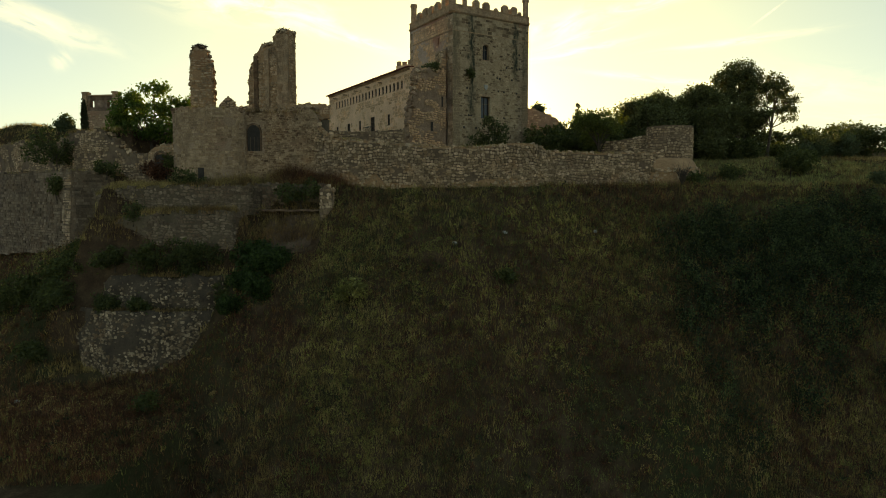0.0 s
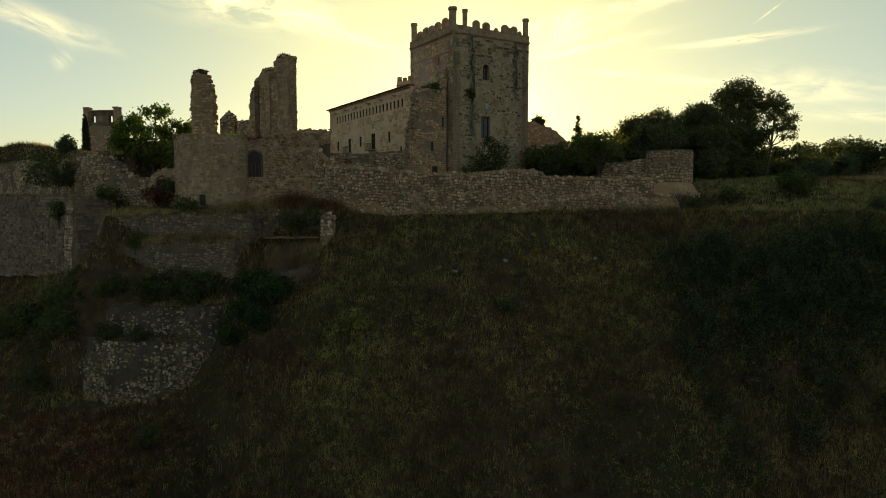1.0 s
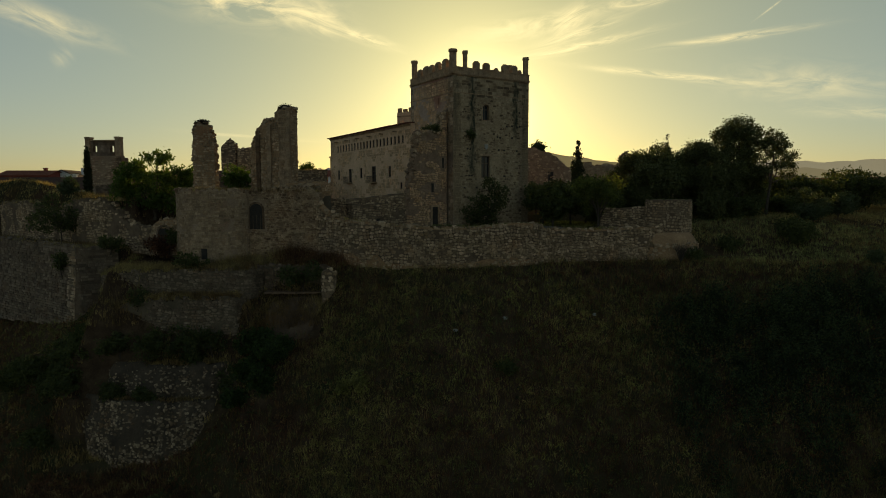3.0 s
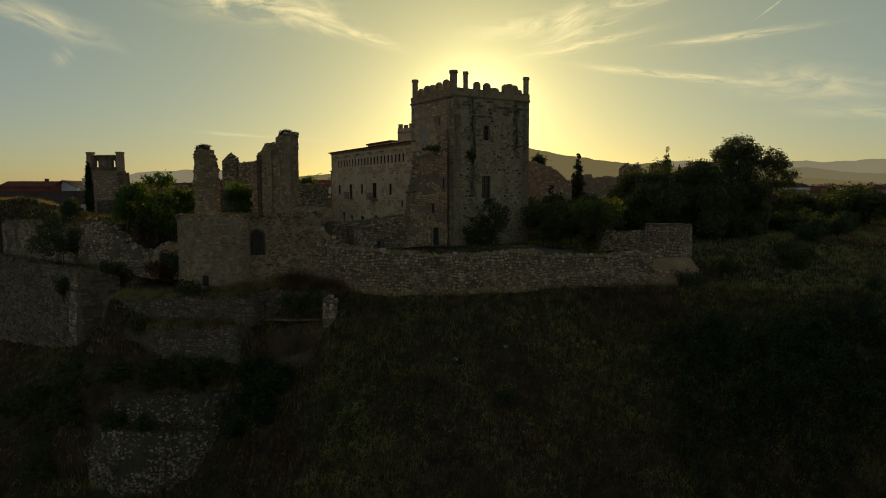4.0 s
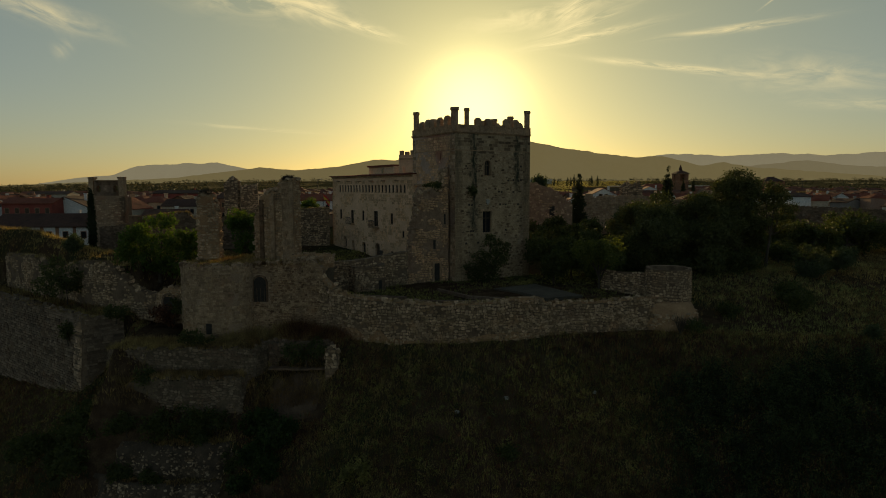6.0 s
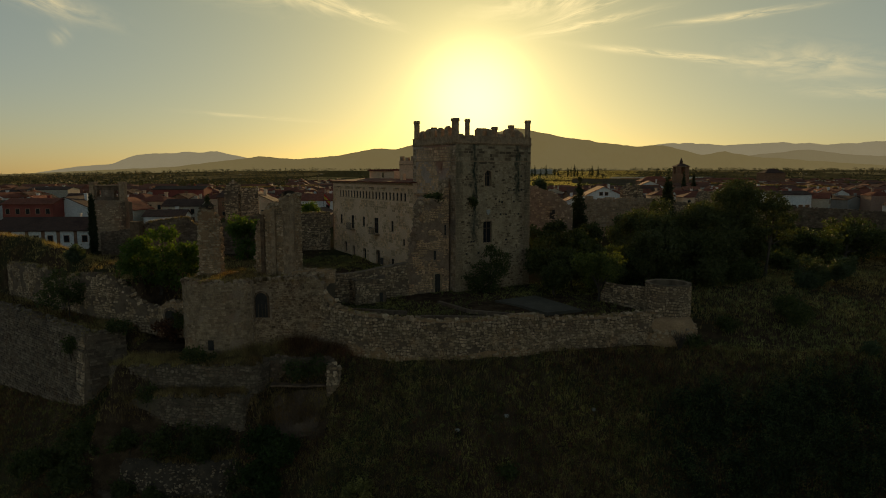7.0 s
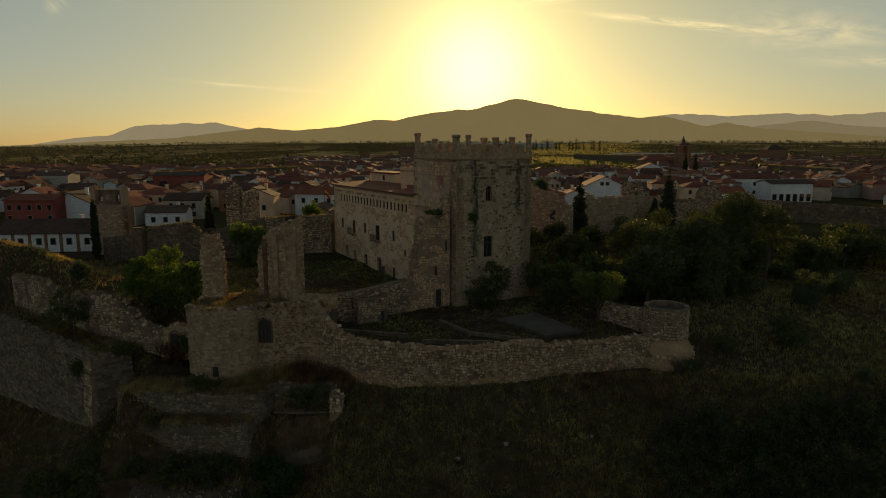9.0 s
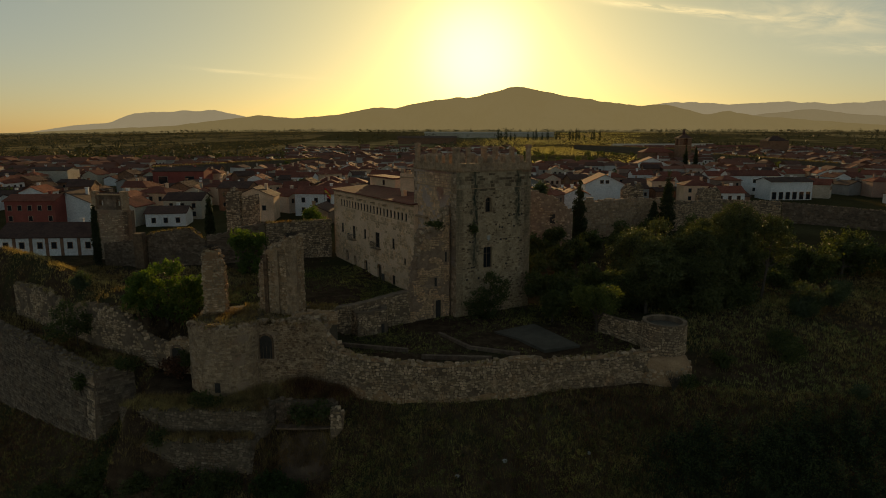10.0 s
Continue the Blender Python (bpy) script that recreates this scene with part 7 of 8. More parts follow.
# ---- flag ----
fl = thing("flag", (-33.2, 173.0, 23.0), "red and yellow flag hanging from a tall pole", "flag")
part("pole", Geo().tube([(0, 0, 0), (0, 0, 12.6)], [0.07, 0.045], 8), IRON, fl, world=False)
FLAGS = [mottled("flag_" + nm, a, tuple(v * 0.8 for v in a), 2.0, 20.0, 0.7, 0.05) for nm, a in (("red", (0.6, 0.05, 0.04)), ("yellow", (0.75, 0.5, 0.08)))]
for k, (v0, v1, m) in enumerate(((0.0, 0.3, 0), (0.3, 0.7, 1), (0.7, 1.0, 0))):
    g = Geo()
    cols = 12
    def cloth(u, v):
        return Vector((0.05 + 2.2 * u, 0.3 * math.sin(u * 7 + v), 12.4 - 1.9 * v - 2.2 * u * (0.6 + 0.4 * u)))
    for i in range(cols):
        u0, u1 = i / cols, (i + 1) / cols
        a = [cloth(u0, v0), cloth(u1, v0), cloth(u1, v1), cloth(u0, v1)]
        g.rings([a, [p + Vector((0, 0.012, 0)) for p in a]])
    part("cloth_band", g, FLAGS[m], fl, world=False)
# ---- the town ----
def house(w, d, h, wall, roof, label, rise=1.6, over=0.35, wins=((0.2, 0.45), (0.5, 0.45), (0.8, 0.45)), hip=False, along=True, size=(0.9, 1.2)):
    """A house about its foot's middle, front to the south: walls, tiled roof, chimney and windows with frames."""
    th = thing("house", (0, 0, 0), label, "house", "town houses")
    g = Geo().box((-w / 2, -d / 2, -1.5), (w / 2, d / 2, h))
    if not hip:
        if along:
            for sx in (-1, 1):
                g.rings([[(sx * w / 2, -d / 2, h), (sx * w / 2, d / 2, h), (sx * w / 2, 0, h + rise)], [(sx * (w / 2 - 0.25), -d / 2, h), (sx * (w / 2 - 0.25), d / 2, h), (sx * (w / 2 - 0.25), 0, h + rise)]])
        else:
            for sy in (-1, 1):
                g.rings([[(-w / 2, sy * d / 2, h), (w / 2, sy * d / 2, h), (0, sy * d / 2, h + rise)], [(-w / 2, sy * (d / 2 - .25), h), (w / 2, sy * (d / 2 - .25), h), (0, sy * (d / 2 - .25), h + rise)]])
    part("wall", g, wall, th, world=False)
    g = Geo()
    o = over
    if hip:
        k = min(w, d) / 2 * 0.95
        a = [(-w / 2 - o, -d / 2 - o, h), (w / 2 + o, -d / 2 - o, h), (w / 2 + o, d / 2 + o, h), (-w / 2 - o, d / 2 + o, h)]
        if w >= d:
            b = [(-w / 2 + k, -0.05, h + rise), (w / 2 - k, -0.05, h + rise), (w / 2 - k, 0.05, h + rise), (-w / 2 + k, 0.05, h + rise)]
        else:
            b = [(-0.05, -d / 2 + k, h + rise), (0.05, -d / 2 + k, h + rise), (0.05, d / 2 - k, h + rise), (-0.05, d / 2 - k, h + rise)]
        g.rings([[(x, y, z - 0.12) for x, y, z in a], a, b])
    else:
        e = rise * o / (d / 2 if along else w / 2)
        for s in (-1, 1):
            if along:
                q = [(-w / 2 - o, s * (d / 2 + o), h - e), (w / 2 + o, s * (d / 2 + o), h - e), (w / 2 + o, 0, h + rise), (-w / 2 - o, 0, h + rise)]
            else:
                q = [(s * (w / 2 + o), -d / 2 - o, h - e), (s * (w / 2 + o), d / 2 + o, h - e), (0, d / 2 + o, h + rise), (0, -d / 2 - o, h + rise)]
            g.rings([[(x, y, z + 0.02) for x, y, z in q], [(x, y, z + 0.2) for x, y, z in q]])
    part("roof", g, roof, th, world=False)
    cx = w * 0.22
    g = Geo().box((cx - 0.35, d * 0.12 - 0.35, h), (cx + 0.35, d * 0.12 + 0.35, h + rise + 0.7))
    g.box((cx - 0.45, d * 0.12 - 0.45, h + rise + 0.7), (cx + 0.45, d * 0.12 + 0.45, h + rise + 0.85))
    part("chimney", g, wall, th, world=False)
    for u, v in wins:
        x, z = (u - 0.5) * w, v * h
        pane = part("window", Geo().box((x - size[0] / 2, -d / 2 - 0.03, z - size[1] / 2), (x + size[0] / 2, -d / 2 + 0.1, z + size[1] / 2)), GLASS, th, world=False)
        g = Geo()
        for a, b in (((x - size[0] / 2 - 0.1, z - size[1] / 2 - 0.1), (x - size[0] / 2, z + size[1] / 2 + 0.1)), ((x + size[0] / 2, z - size[1] / 2 - 0.1), (x + size[0] / 2 + 0.1, z + size[1] / 2 + 0.1)), ((x - size[0] / 2, z + size[1] / 2), (x + size[0] / 2, z + size[1] / 2 + 0.1)), ((x - size[0] / 2, z - size[1] / 2 - 0.1), (x + size[0] / 2, z - size[1] / 2))):
            g.box((a[0], -d / 2 - 0.07, a[1]), (b[0], -d / 2 + 0.1, b[1]))
        part("window_frame", g, MORTAR, pane, world=False)
    return th


two = ((0.2, 0.28), (0.5, 0.28), (0.8, 0.28), (0.2, 0.72), (0.5, 0.72), (0.8, 0.72))
TILE_DARK = tile_mat("weathered_tile", (0.085, 0.045, 0.034), (0.16, 0.08, 0.055))
ROSE = mottled("rose_render", (0.34, 0.21, 0.15), (0.42, 0.27, 0.20), 0.3, 3.0, bump=0.08)
GREYWALL = mottled("grey_render", (0.27, 0.25, 0.22), (0.36, 0.335, 0.30), 0.3, 3.0, bump=0.08)
TEMPL = [
    house(8.5, 7, 5.4, WHITE, TILE, "white two-storey house with a red tiled gable roof", wins=two),
    house(7, 8, 4.8, CREAM, TILE, "cream house with its red tiled gable to the street", along=False, rise=1.7, wins=two[3:]),
    house(9.5, 7, 3.2, WHITE, TILE_DARK, "low white house under a weathered tiled roof", rise=1.3),
    house(8, 7.5, 5.6, ROSE, TILE, "rose two-storey house with a hipped tiled roof", hip=True, wins=two),
    house(7.5, 7, 5.4, BRICK, TILE_DARK, "brown brick two-storey house with a dark tiled roof", wins=two),
    house(11, 7, 3.8, GREYWALL, TILE_DARK, "long grey house under a weathered tiled roof", wins=((0.12, 0.5), (0.38, 0.5), (0.63, 0.5), (0.88, 0.5)), rise=1.3),
    house(6.5, 9, 3.2, MORTAR, TILE_DARK, "plain stone outbuilding with an old tiled roof", along=False, rise=1.5, wins=((0.5, 0.6),)),
    house(9.5, 8, 5.8, PLASTER, TILE, "tan rendered house with a red hipped roof", hip=True, wins=two),
    house(8, 6.5, 3.0, WHITE, TILE, "small white house with a bright tiled roof", rise=1.2),
    house(10, 6, 2.8, BRICK, TILE_DARK, "low brick shed with a dark tiled roof", rise=1.1, wins=((0.3, 0.5),)),
]
rh = random.Random(33)
special = []


def place(t, x, y, rot, lift=0.0):
    special.append((x, y, 9))
    return copy_thing(TEMPL[t], Matrix.Translation((x, y, gz(x, y) + lift)) @ Matrix.Rotation(radians(rot), 4, "Z"))


def build(maker, x, y, rot):
    special.append((x, y, 12))
    th = maker
    th.matrix_basis = Matrix.Translation((x, y, gz(x, y))) @ Matrix.Rotation(radians(rot), 4, "Z")
    return th


# houses that stand out
lh = build(house(19, 9, 3.6, WHITE, TILE_DARK, "long low white house with red brick pilasters", wins=((0.08, 0.55), (0.24, 0.55), (0.42, 0.55), (0.56, 0.55), (0.72, 0.55), (0.9, 0.55)), rise=2.2), -78.5, 127.5, 4)
for u in (0.0, 0.165, 0.33, 0.49, 0.64, 0.81, 0.99):
    x = (u - 0.5) * 19
    part("pilaster", Geo().box((x - 0.3, -4.6, -1), (x + 0.3, -4.4, 3.5)), BRICK, lh, world=False)
build(house(12, 8, 6.2, REDWALL, TILE, "dark red two-storey house with many windows", wins=((0.1, 0.72), (0.3, 0.72), (0.5, 0.72), (0.7, 0.72), (0.9, 0.72), (0.1, 0.3), (0.5, 0.3), (0.9, 0.3)), rise=1.2), -103, 160, 3)
build(house(11, 11, 5.0, WHITE, TILE_DARK, "white blank-walled house with a broad gable", along=False, rise=2.6, wins=()), -97.5, 167, 8)
build(house(20, 12, 7.4, REDWALL, TILE_DARK, "red warehouse with broad pale doors", rise=1.2, wins=((0.2, 0.42), (0.72, 0.42)), size=(3.4, 4.6)), -108, 262, 4)
build(house(16, 11, 7.0, CREAM, TILE_DARK, "pale grey flat-fronted warehouse", rise=1.0, wins=()), -168, 273, 6)
build(house(12.5, 12, 6.2, WHITE, TILE, "broad white gabled house with attic windows", along=False, rise=3.0, wins=((0.42, 1.12), (0.56, 1.12)), size=(1.0, 1.0)), 52, 214, -4)
build(house(19, 14, 5.5, WHITE, TILE, "wide white shed with a low red gable roof", along=False, rise=4.0, wins=()), 111, 350, -10)
build(house(15, 9, 6.2, WHITE, TILE_DARK, "white house with a row of dark arches below", rise=1.1, wins=tuple((0.09 + 0.164 * q, 0.24) for q in range(6)), size=(1.4, 2.4)), 117, 222, 6)
build(house(18, 9, 7.0, WHITE, TILE, "white two-storey house under a long red roof", wins=two), 114, 241, -3)
build(house(9, 8, 6.6, BRICK, TILE_DARK, "brown brick house with balconies", wins=two), -62, 190, -6)
build(house(10, 9, 6.4, PLASTER, TILE_DARK, "tan gabled house with a single shuttered window", along=False, rise=2.2, wins=((0.75, 0.55),)), -50, 168, 5)
build(house(12, 9, 6.2, WHITE, TILE, "white house with tall windows behind the palace", wins=two), -35, 178, -8)
build(house(10, 8, 5.0, CREAM, TILE_DARK, "ochre house with a garage below", wins=two), -70, 172, 0)

# open strips before the old field walls
for (ax, ay), (bx_, by_) in (((-146, 312), (-84, 425)), ((158, 780), (213, 540)), ((214, 505), (217, 350))):
    special += [(ax + (bx_ - ax) * q / 14, ay + (by_ - ay) * q / 14, 15) for q in range(15)]
# streets of houses on a loose grid
spots = []
nf = Nodes("far_house_walls")
FARWALL = nf.done(nf.mix(0.5, nf.ramp(nf.island(), (0.0, (0.70, 0.68, 0.64)), (0.2, (0.55, 0.50, 0.43)), (0.55, (0.40, 0.30, 0.22)), (1.0, (0.25, 0.13, 0.09))), nf.ramp(nf.noise(nf.where(), 0.5), (0.3, (0.5, 0.45, 0.38)), (0.7, (0.7, 0.66, 0.6)))))
nf = Nodes("far_house_roofs")
FARROOF = nf.done(nf.mix(0.4, nf.ramp(nf.island(), (0.0, (0.09, 0.045, 0.034)), (0.5, (0.18, 0.062, 0.036)), (1.0, (0.30, 0.10, 0.055))), nf.ramp(nf.noise(nf.where(), 1.5), (0.3, (0.10, 0.045, 0.03)), (0.7, (0.24, 0.09, 0.05)))))
for j in range(54):
    for i in range(-34, 44):
        x0, y0 = i * 11.5 + rh.uniform(-2.5, 2.5) + (j % 2) * 5, 168 + j * 11.5 + rh.uniform(-2.5, 2.5)
        a = 0.16
        x, y = x0 * math.cos(a) - (y0 - 168) * math.sin(a) * 0.6, y0 + x0 * math.sin(a) * 0.6
        fill = 0.80 if y < 330 else 0.62 if y < 520 else 0.36
        u = x / max(y, 1)
        keepit = rh.random() < fill
        t, rot = rh.randrange(10), rh.choice((0, 0, 90, 90, 180, 45)) + rh.uniform(-14, 14)
        if not keepit or y < 158 or abs(u) > 0.86 or y > 760:
            continue
        if u < -0.25 and y > 470 or 0.10 < u < 0.33 and y > 400 or u > 0.1 and y < 178 + 0.1 * x or x < -60 and y < 150 or 95 < x < 138 and y < 224 or 38 < x < 64 and y < 210:
            continue
        if any((x - p) ** 2 + (y - q) ** 2 < r * r * 0.8 for p, q, r in special):
            continue
        spots.append((math.hypot(x, y), x, y, t, rot))
spots.sort()
for d, x, y, t, rot in spots[:300]:
    copy_thing(TEMPL[t], Matrix.Translation((x, y, gz(x, y))) @ Matrix.Rotation(radians(rot), 4, "Z"))
# the far quarter: too small to tell apart one by one
gw, gr, gp = Geo(), Geo(), Geo()
for d, x, y, t, rot in spots[300:]:
    w, dp, h = rh.uniform(7, 11), rh.uniform(6, 8.5), rh.uniform(2.8, 5.8)
    m = Matrix.Translation((x, y, gz(x, y))) @ Matrix.Rotation(radians(rot), 4, "Z")
    gw.box((-w / 2, -dp / 2, -1.5), (w / 2, dp / 2, h), m)
    e, r = 0.4, rh.uniform(1.2, 2.2)
    lo = [m @ Vector(q) for q in ((-w / 2 - e, -dp / 2 - e, h), (w / 2 + e, -dp / 2 - e, h), (w / 2 + e, dp / 2 + e, h), (-w / 2 - e, dp / 2 + e, h))]
    hi = [m @ Vector(q) for q in ((-w / 2 - e, -0.05, h + r), (w / 2 + e, -0.05, h + r), (w / 2 + e, 0.05, h + r), (-w / 2 - e, 0.05, h + r))]
    gr.rings([lo, hi])
    for k in range(3):
        u = (k - 1) * w * 0.3
        gp.box((u - 0.5, -dp / 2 - 0.04, h * 0.5), (u + 0.5, -dp / 2 + 0.1, h * 0.5 + 1.2), m)
far = thing("far_houses", (0, 400, gz(0, 400)), "far quarter of white and cream houses with red roofs", "houses", kind="stuff")
part("walls", gw, FARWALL, far, kind="stuff")
part("roofs", gr, FARROOF, far, kind="stuff")
part("windows", gp, GLASS, far, kind="stuff")
for k, (x, y) in enumerate(((-190, 300), (210, 330), (-230, 360), (260, 300), (-120, 210), (140, 280), (20, 320), (-20, 260), (60, 270), (-70, 300))):
    TEMPL[k].matrix_basis = Matrix.Translation((x, y, gz(x, y))) @ Matrix.Rotation(radians(10 * k - 30), 4, "Z")

# church tower
ch = thing("church_tower", (176, 480, gz(176, 480)), "square brick church tower with a belfry and slender spire", "tower")
part("shaft", Geo().box((-4.6, -4.6, -1), (4.6, 4.6, 13.2)), BRICK, ch, world=False)
for sx in (-1, 1):
    for sy in (-1, 1):
        part("belfry_pier", Geo().box((sx * 3.0 - 1.5, sy * 3.0 - 1.5, 13.5), (sx * 3.0 + 1.5, sy * 3.0 + 1.5, 18.4)), BRICK, ch, world=False)
part("cornice", Geo().box((-4.9, -4.9, 13.2), (4.9, 4.9, 13.5)).box((-5.1, -5.1, 18.4), (5.1, 5.1, 18.9)), STONE_ASH, ch, world=False)
sq = lambda r, z: [(-r, -r, z), (r, -r, z), (r, r, z), (-r, r, z)]
part("roof", Geo().rings([sq(5.2, 18.9), sq(1.2, 21.2), sq(0.9, 21.3), sq(0.9, 22.4), sq(0.12, 25.5)]), TILE_DARK, ch, world=False)
build(house(24, 14, 8, BRICK, TILE, "brick church nave with a tiled roof", wins=(), hip=True, rise=3.5), 160, 492, 0)
build(house(22, 18, 13, BRICK, TILE_DARK, "large domed-looking church block with a hipped roof", wins=(), hip=True, rise=5), 350, 690, 0)
for k in range(7):
    x, y = 262 + k * 26, 640 + 8 * (k % 3)
    build(house(20, 11, 6, BRICK, TILE, "modern brick terraced houses with red roofs", wins=two), x - 60, y + 60, -8)
# sunlit field banks between the houses
def bank(name, a, b, h, label):
    ln = Line([a, b])
    z = gz(*a)
    solo(name, run_box(Geo(), ln, 0, ln.length, z - 1, z + h, 0, 3.0), EARTH, label, "wall", (*a, z))
    nrs = np.random.RandomState(int(abs(a[0])))
    s = nrs.uniform(0, ln.length, int(ln.length * 6))
    q = np.array([tuple(ln.spot(v, z + h, -nrs.uniform(0.1, 2.8))) for v in s])
    tufts("crest_grass", q[:, 0], q[:, 1], q[:, 2], 6, 0.6, 1.2, 0.12, STRAW, "golden grass along the top of a long wall", 600 + int(abs(a[0])))


bank("field_wall", (158, 800), (213, 560), 5.5, "long old town wall topped with golden grass")
bank("field_wall", (-146, 320), (-84, 435), 5.6, "long old town wall topped with golden grass")
bank("field_wall", (214, 520), (219, 362), 5.5, "long old town wall topped with golden grass")

# stubble field in the low sun
nst = np.random.RandomState(61)
y = 415 + 1500 * nst.uniform(0, 1, 30000) ** 1.4
u = np.where(nst.uniform(0, 1, 30000) < 0.5, nst.uniform(0.06, 0.3, 30000), nst.normal(0.17, 0.10, 30000))
x = y * u
k = np.array([noise.noise(Vector((a * 0.006, b * 0.006, 3))) for a, b in zip(x, y)]) + nst.uniform(-0.3, 0.3, 30000) > -0.22
x, y = x[k], y[k]
STUBBLE = leaf_mat("sunlit_stubble", (0.40, 0.325, 0.19), (0.62, 0.51, 0.31), 0.55)
tufts("stubble_field", x, y, land(x, y), 3, 0.3, 0.65, 0.6, STUBBLE, "golden stubble field lit by the low sun", 62)
y = 500 + 2200 * nst.uniform(0, 1, 9000) ** 1.4
x = -y * nst.uniform(0.2, 0.85, 9000)
tufts("olive_grove_grass", x, y, land(x, y), 4, 0.3, 0.8, 0.8, STRAW, "dry grass between scattered olive trees", 63)

# long pale sheds beyond the field
for x, y, w, d, h, turn, label in ((30, 1330, 150, 22, 9, 2, "long pale farm shed under a low roof"), (150, 1420, 170, 20, 7, -3, "long white greenhouse on the plain"), (255, 760, 120, 14, 5, 4, "long white greenhouse beside the stubble field"), (-30, 1000, 90, 24, 9, 5, "brown factory block on the plain")):
    th = thing("farm_shed", (x, y, gz(x, y)), label, "shed", "far sheds")
    th.rotation_euler = (0, 0, radians(turn))
    dark = "brown" in label
    part("wall", Geo().box((-w / 2, -d / 2, -2), (w / 2, d / 2, h)), BRICK if dark else CREAM, th, world=False)
    part("roof", Geo().rings([[(-w / 2 - 1, -d / 2 - 1, h), (w / 2 + 1, -d / 2 - 1, h), (w / 2 + 1, d / 2 + 1, h), (-w / 2 - 1, d / 2 + 1, h)], [(-w / 2 - 1, -0.2, h + 3), (w / 2 + 1, -0.2, h + 3), (w / 2 + 1, 0.2, h + 3), (-w / 2 - 1, 0.2, h + 3)]]), TILE_DARK if dark else CREAM, th, world=False)
# a row of poplars along the far road
rp = random.Random(19)
pop = cypress(95, 1180, 22, 3.2, 357)
for k in range(22):
    x, y = 100 + k * 8.5 + rp.uniform(-3, 3), 1180 + rp.uniform(-25, 25)
    f = rp.uniform(0.55, 1.1)
    if k in (4, 5, 11):
        continue
    c = copy_thing(pop, Matrix.Translation((x, y, gz(x, y))))
    c.scale = (f, f, f)

# lamp posts on the far road
for x, y in ((128, 520), (290, 520), (-60, 300), (-140, 430)):
    lp = thing("street_lamp", (x, y, gz(x, y)), "tall slim street lamp", "lamp", "street lamps")
    part("pole", Geo().tube([(0, 0, 0), (0, 0, 13)], [0.22, 0.14], 8), IRON, lp, world=False)
    part("arm", Geo().tube([(0, 0, 13), (1.6, 0, 13.4)], [0.12, 0.1], 6), IRON, lp, world=False)
    part("head", Geo().box((1.2, -0.3, 13.3), (2.4, 0.3, 13.6)), CONCRETE, lp, world=False)

# ---- far woods and garden trees, too many to count ----
def woods(name, x, y, r, mat, label, seed, per=16, leaf=0.24):
    nrw = np.random.RandomState(seed)
    n = len(x)
    z = land(x, y)
    d = nrw.normal(size=(n * per, 3))
    d /= np.linalg.norm(d, axis=1)[:, None]
    rr_ = np.repeat(r, per)
    q = nrw.uniform(0.35, 1.0, n * per)
    c = np.repeat(np.stack([x, y, z + r * 0.95], 1), per, 0) + d * (rr_ * q)[:, None] * np.array([1, 1, 0.75])
    pts = leaf_points(c, 1.0, nrw)
    s = np.repeat(rr_ * leaf, 4)[:, None]
    c4 = np.repeat(c, 4, 0)
    me = mesh_of(name, c4 + (pts - c4) * s, 4)
    me.materials.append(mat)
    return tagged(new(name, me), label, "trees", kind="stuff")


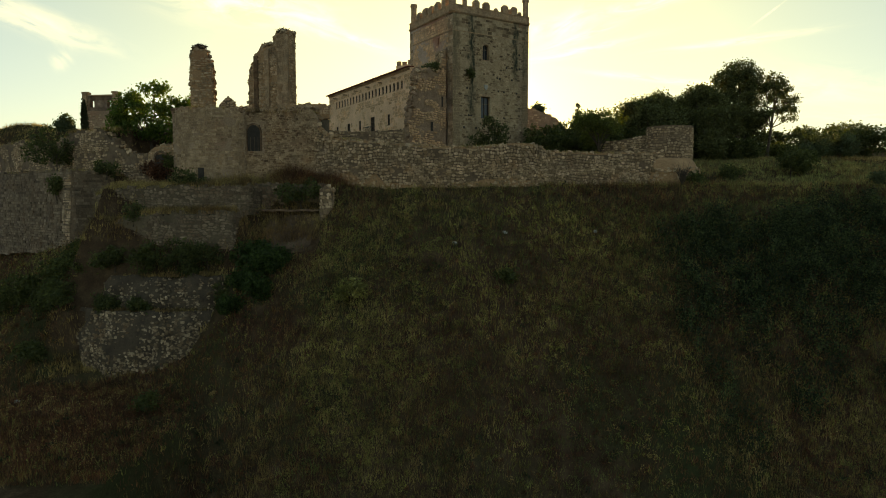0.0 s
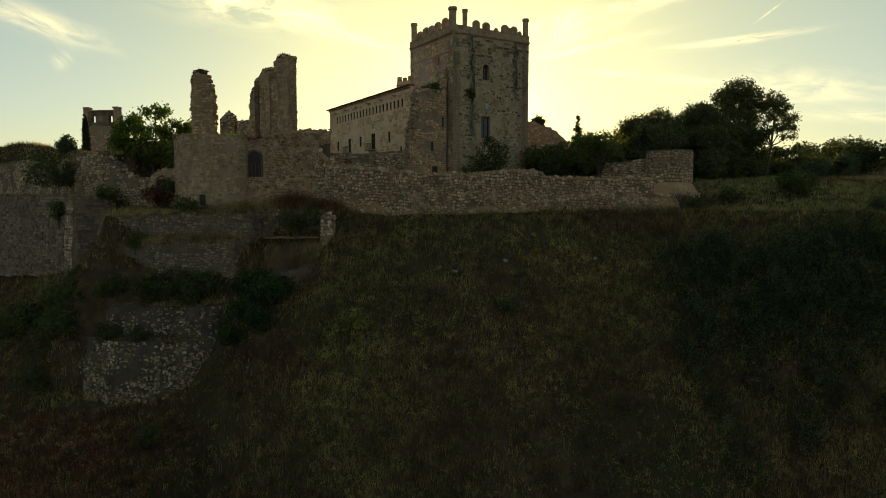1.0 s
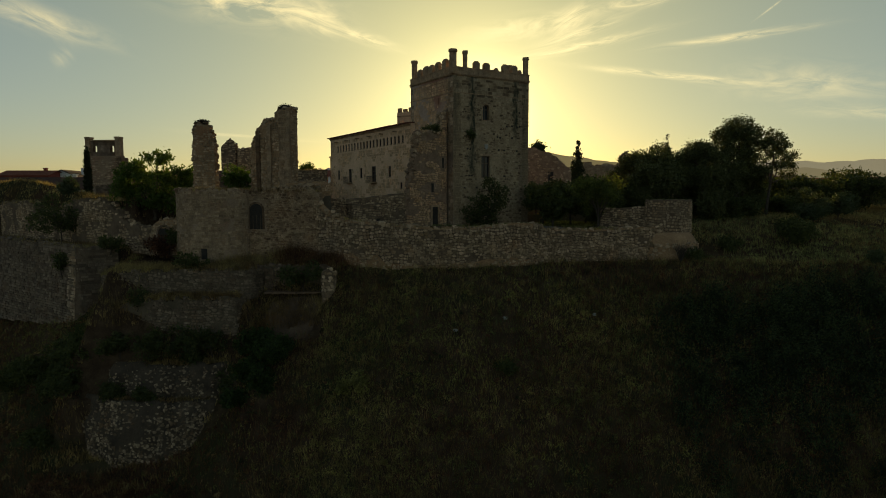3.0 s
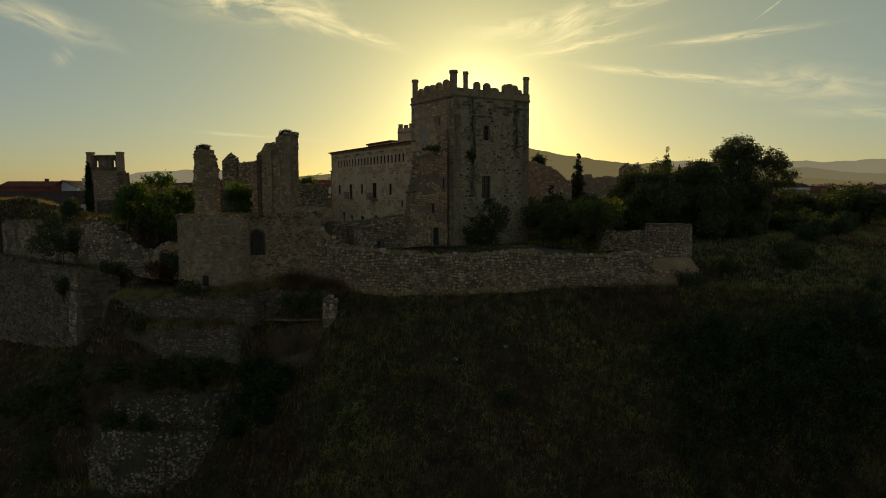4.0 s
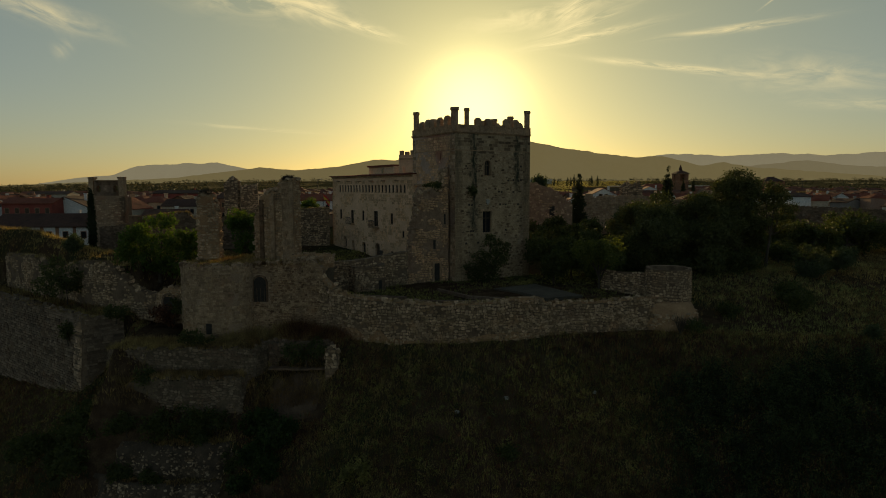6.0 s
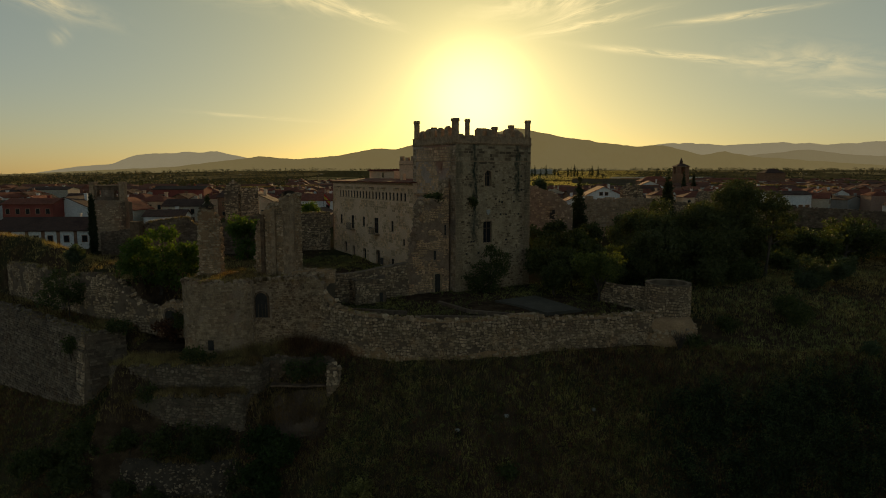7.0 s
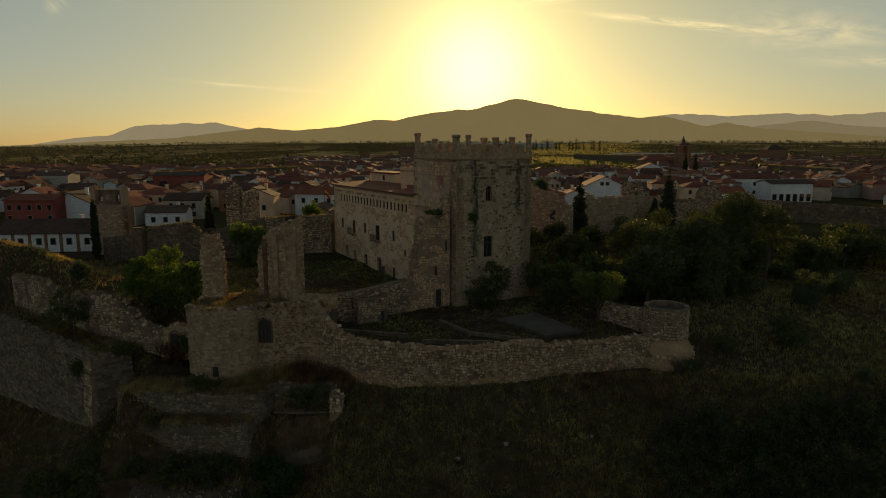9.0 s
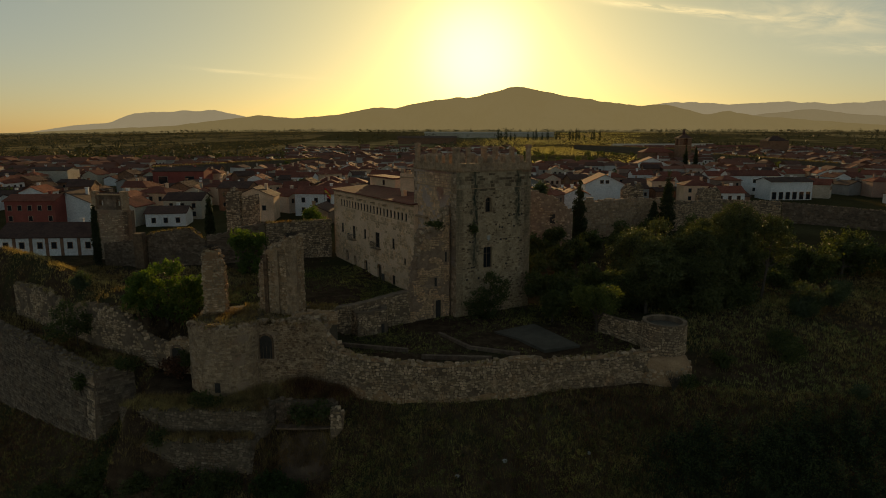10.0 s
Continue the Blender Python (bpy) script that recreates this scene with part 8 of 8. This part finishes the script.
nw = np.random.RandomState(44)
n = 420
x, y = nw.uniform(-330, 380, n), nw.uniform(165, 640, n)
k = np.abs(x / y) < 0.85
woods("garden_trees", x[k], y[k], nw.uniform(1.4, 3.6, n)[k], BUSH, "dark trees between the houses of the town", 45, 80)
n = 4300
y = 430 + 3500 * nw.uniform(0, 1, n) ** 1.4
x = nw.uniform(-0.95, 0.95, n) * y
d = np.array([noise.noise(Vector((a * 0.004, b * 0.0025, 2))) for a, b in zip(x, y)])
u = x / y
k = (d + nw.uniform(-0.4, 0.3, n) > -0.12) & ~((u > 0.1) & (u < 0.33) & (y < 1500) & (nw.uniform(0, 1, n) < 0.93)) & ((u < -0.25) | (y > 620) | (u > 0.3))
x, y = x[k], y[k]
woods("far_woods", x, y, nw.uniform(2.5, 6.0, len(x)), FARTREE, "scattered holm oaks and groves across the plain", 46, 22)
n = 2800
y = 900 + 3300 * nw.uniform(0, 1, n) ** 0.8
x = nw.uniform(-0.95, 0.95, n) * y
d = np.array([noise.noise(Vector((a * 0.003, b * 0.0016, 5))) for a, b in zip(x, y)])
k = (d + nw.uniform(-0.35, 0.35, n) > -0.05) & ~((x / y > 0.08) & (x / y < 0.3) & (y < 1900))
x, y = x[k], y[k]
woods("horizon_woods", x, y, nw.uniform(3.5, 7.5, len(x)), FARTREE, "dark belts of trees along the horizon", 47, 24, 0.17)

# ---- pale stones and litter on the slope ----
for x, y, s in ((1.1, 59.9, 0.22), (6.0, 61.2, 0.26), (15.1, 62.9, 0.22), (-28.1, 60.0, 0.2), (-35, 51, 0.2)):
    z = gz(x, y) + 0.3
    g = Geo()
    r = random.Random(int(x * 10))
    g.lathe((x, y, z - 0.25), ((s * 0.7, -0.1), (s, 0.06), (s * 0.85, 0.15), (s * 0.4, 0.19)), 9, 0.3, r)
    solo("pale_rock", g, CONCRETE, "pale rock lying in the dry grass", "rock", (x, y, z - 0.25), group="pale rocks")
# ---- single stones of the rubble foot ----
rr = random.Random(12)
stones = lumps(rl, 2.8, 9.6, 1500, 0.10, 0.25, 3) + lumps(rl, 2.7, 9.6, 2300, 0.06, 0.16, 3) + lumps(rl2, 9.0, 12.5, 300, 0.10, 0.24, 6) + lumps(rl2, 8.9, 12.6, 650, 0.06, 0.15, 6)
rr.shuffle(stones)
rbase = base_of(rubble)
for rings in stones[:300]:
    c = sum(rings[0], Vector()) / 6
    me = Geo().rings([[p - c for p in q] for q in rings]).data("stone")
    me.materials.append(RUBBLE_PIECE)
    ob = new("stone", me)
    ob.parent = rubble
    ob.location = c - rbase
fill = Geo()
for rings in stones[300:]:
    fill.rings(rings)
part("rubble_fill", fill, RUBBLE, rubble, kind="stuff")
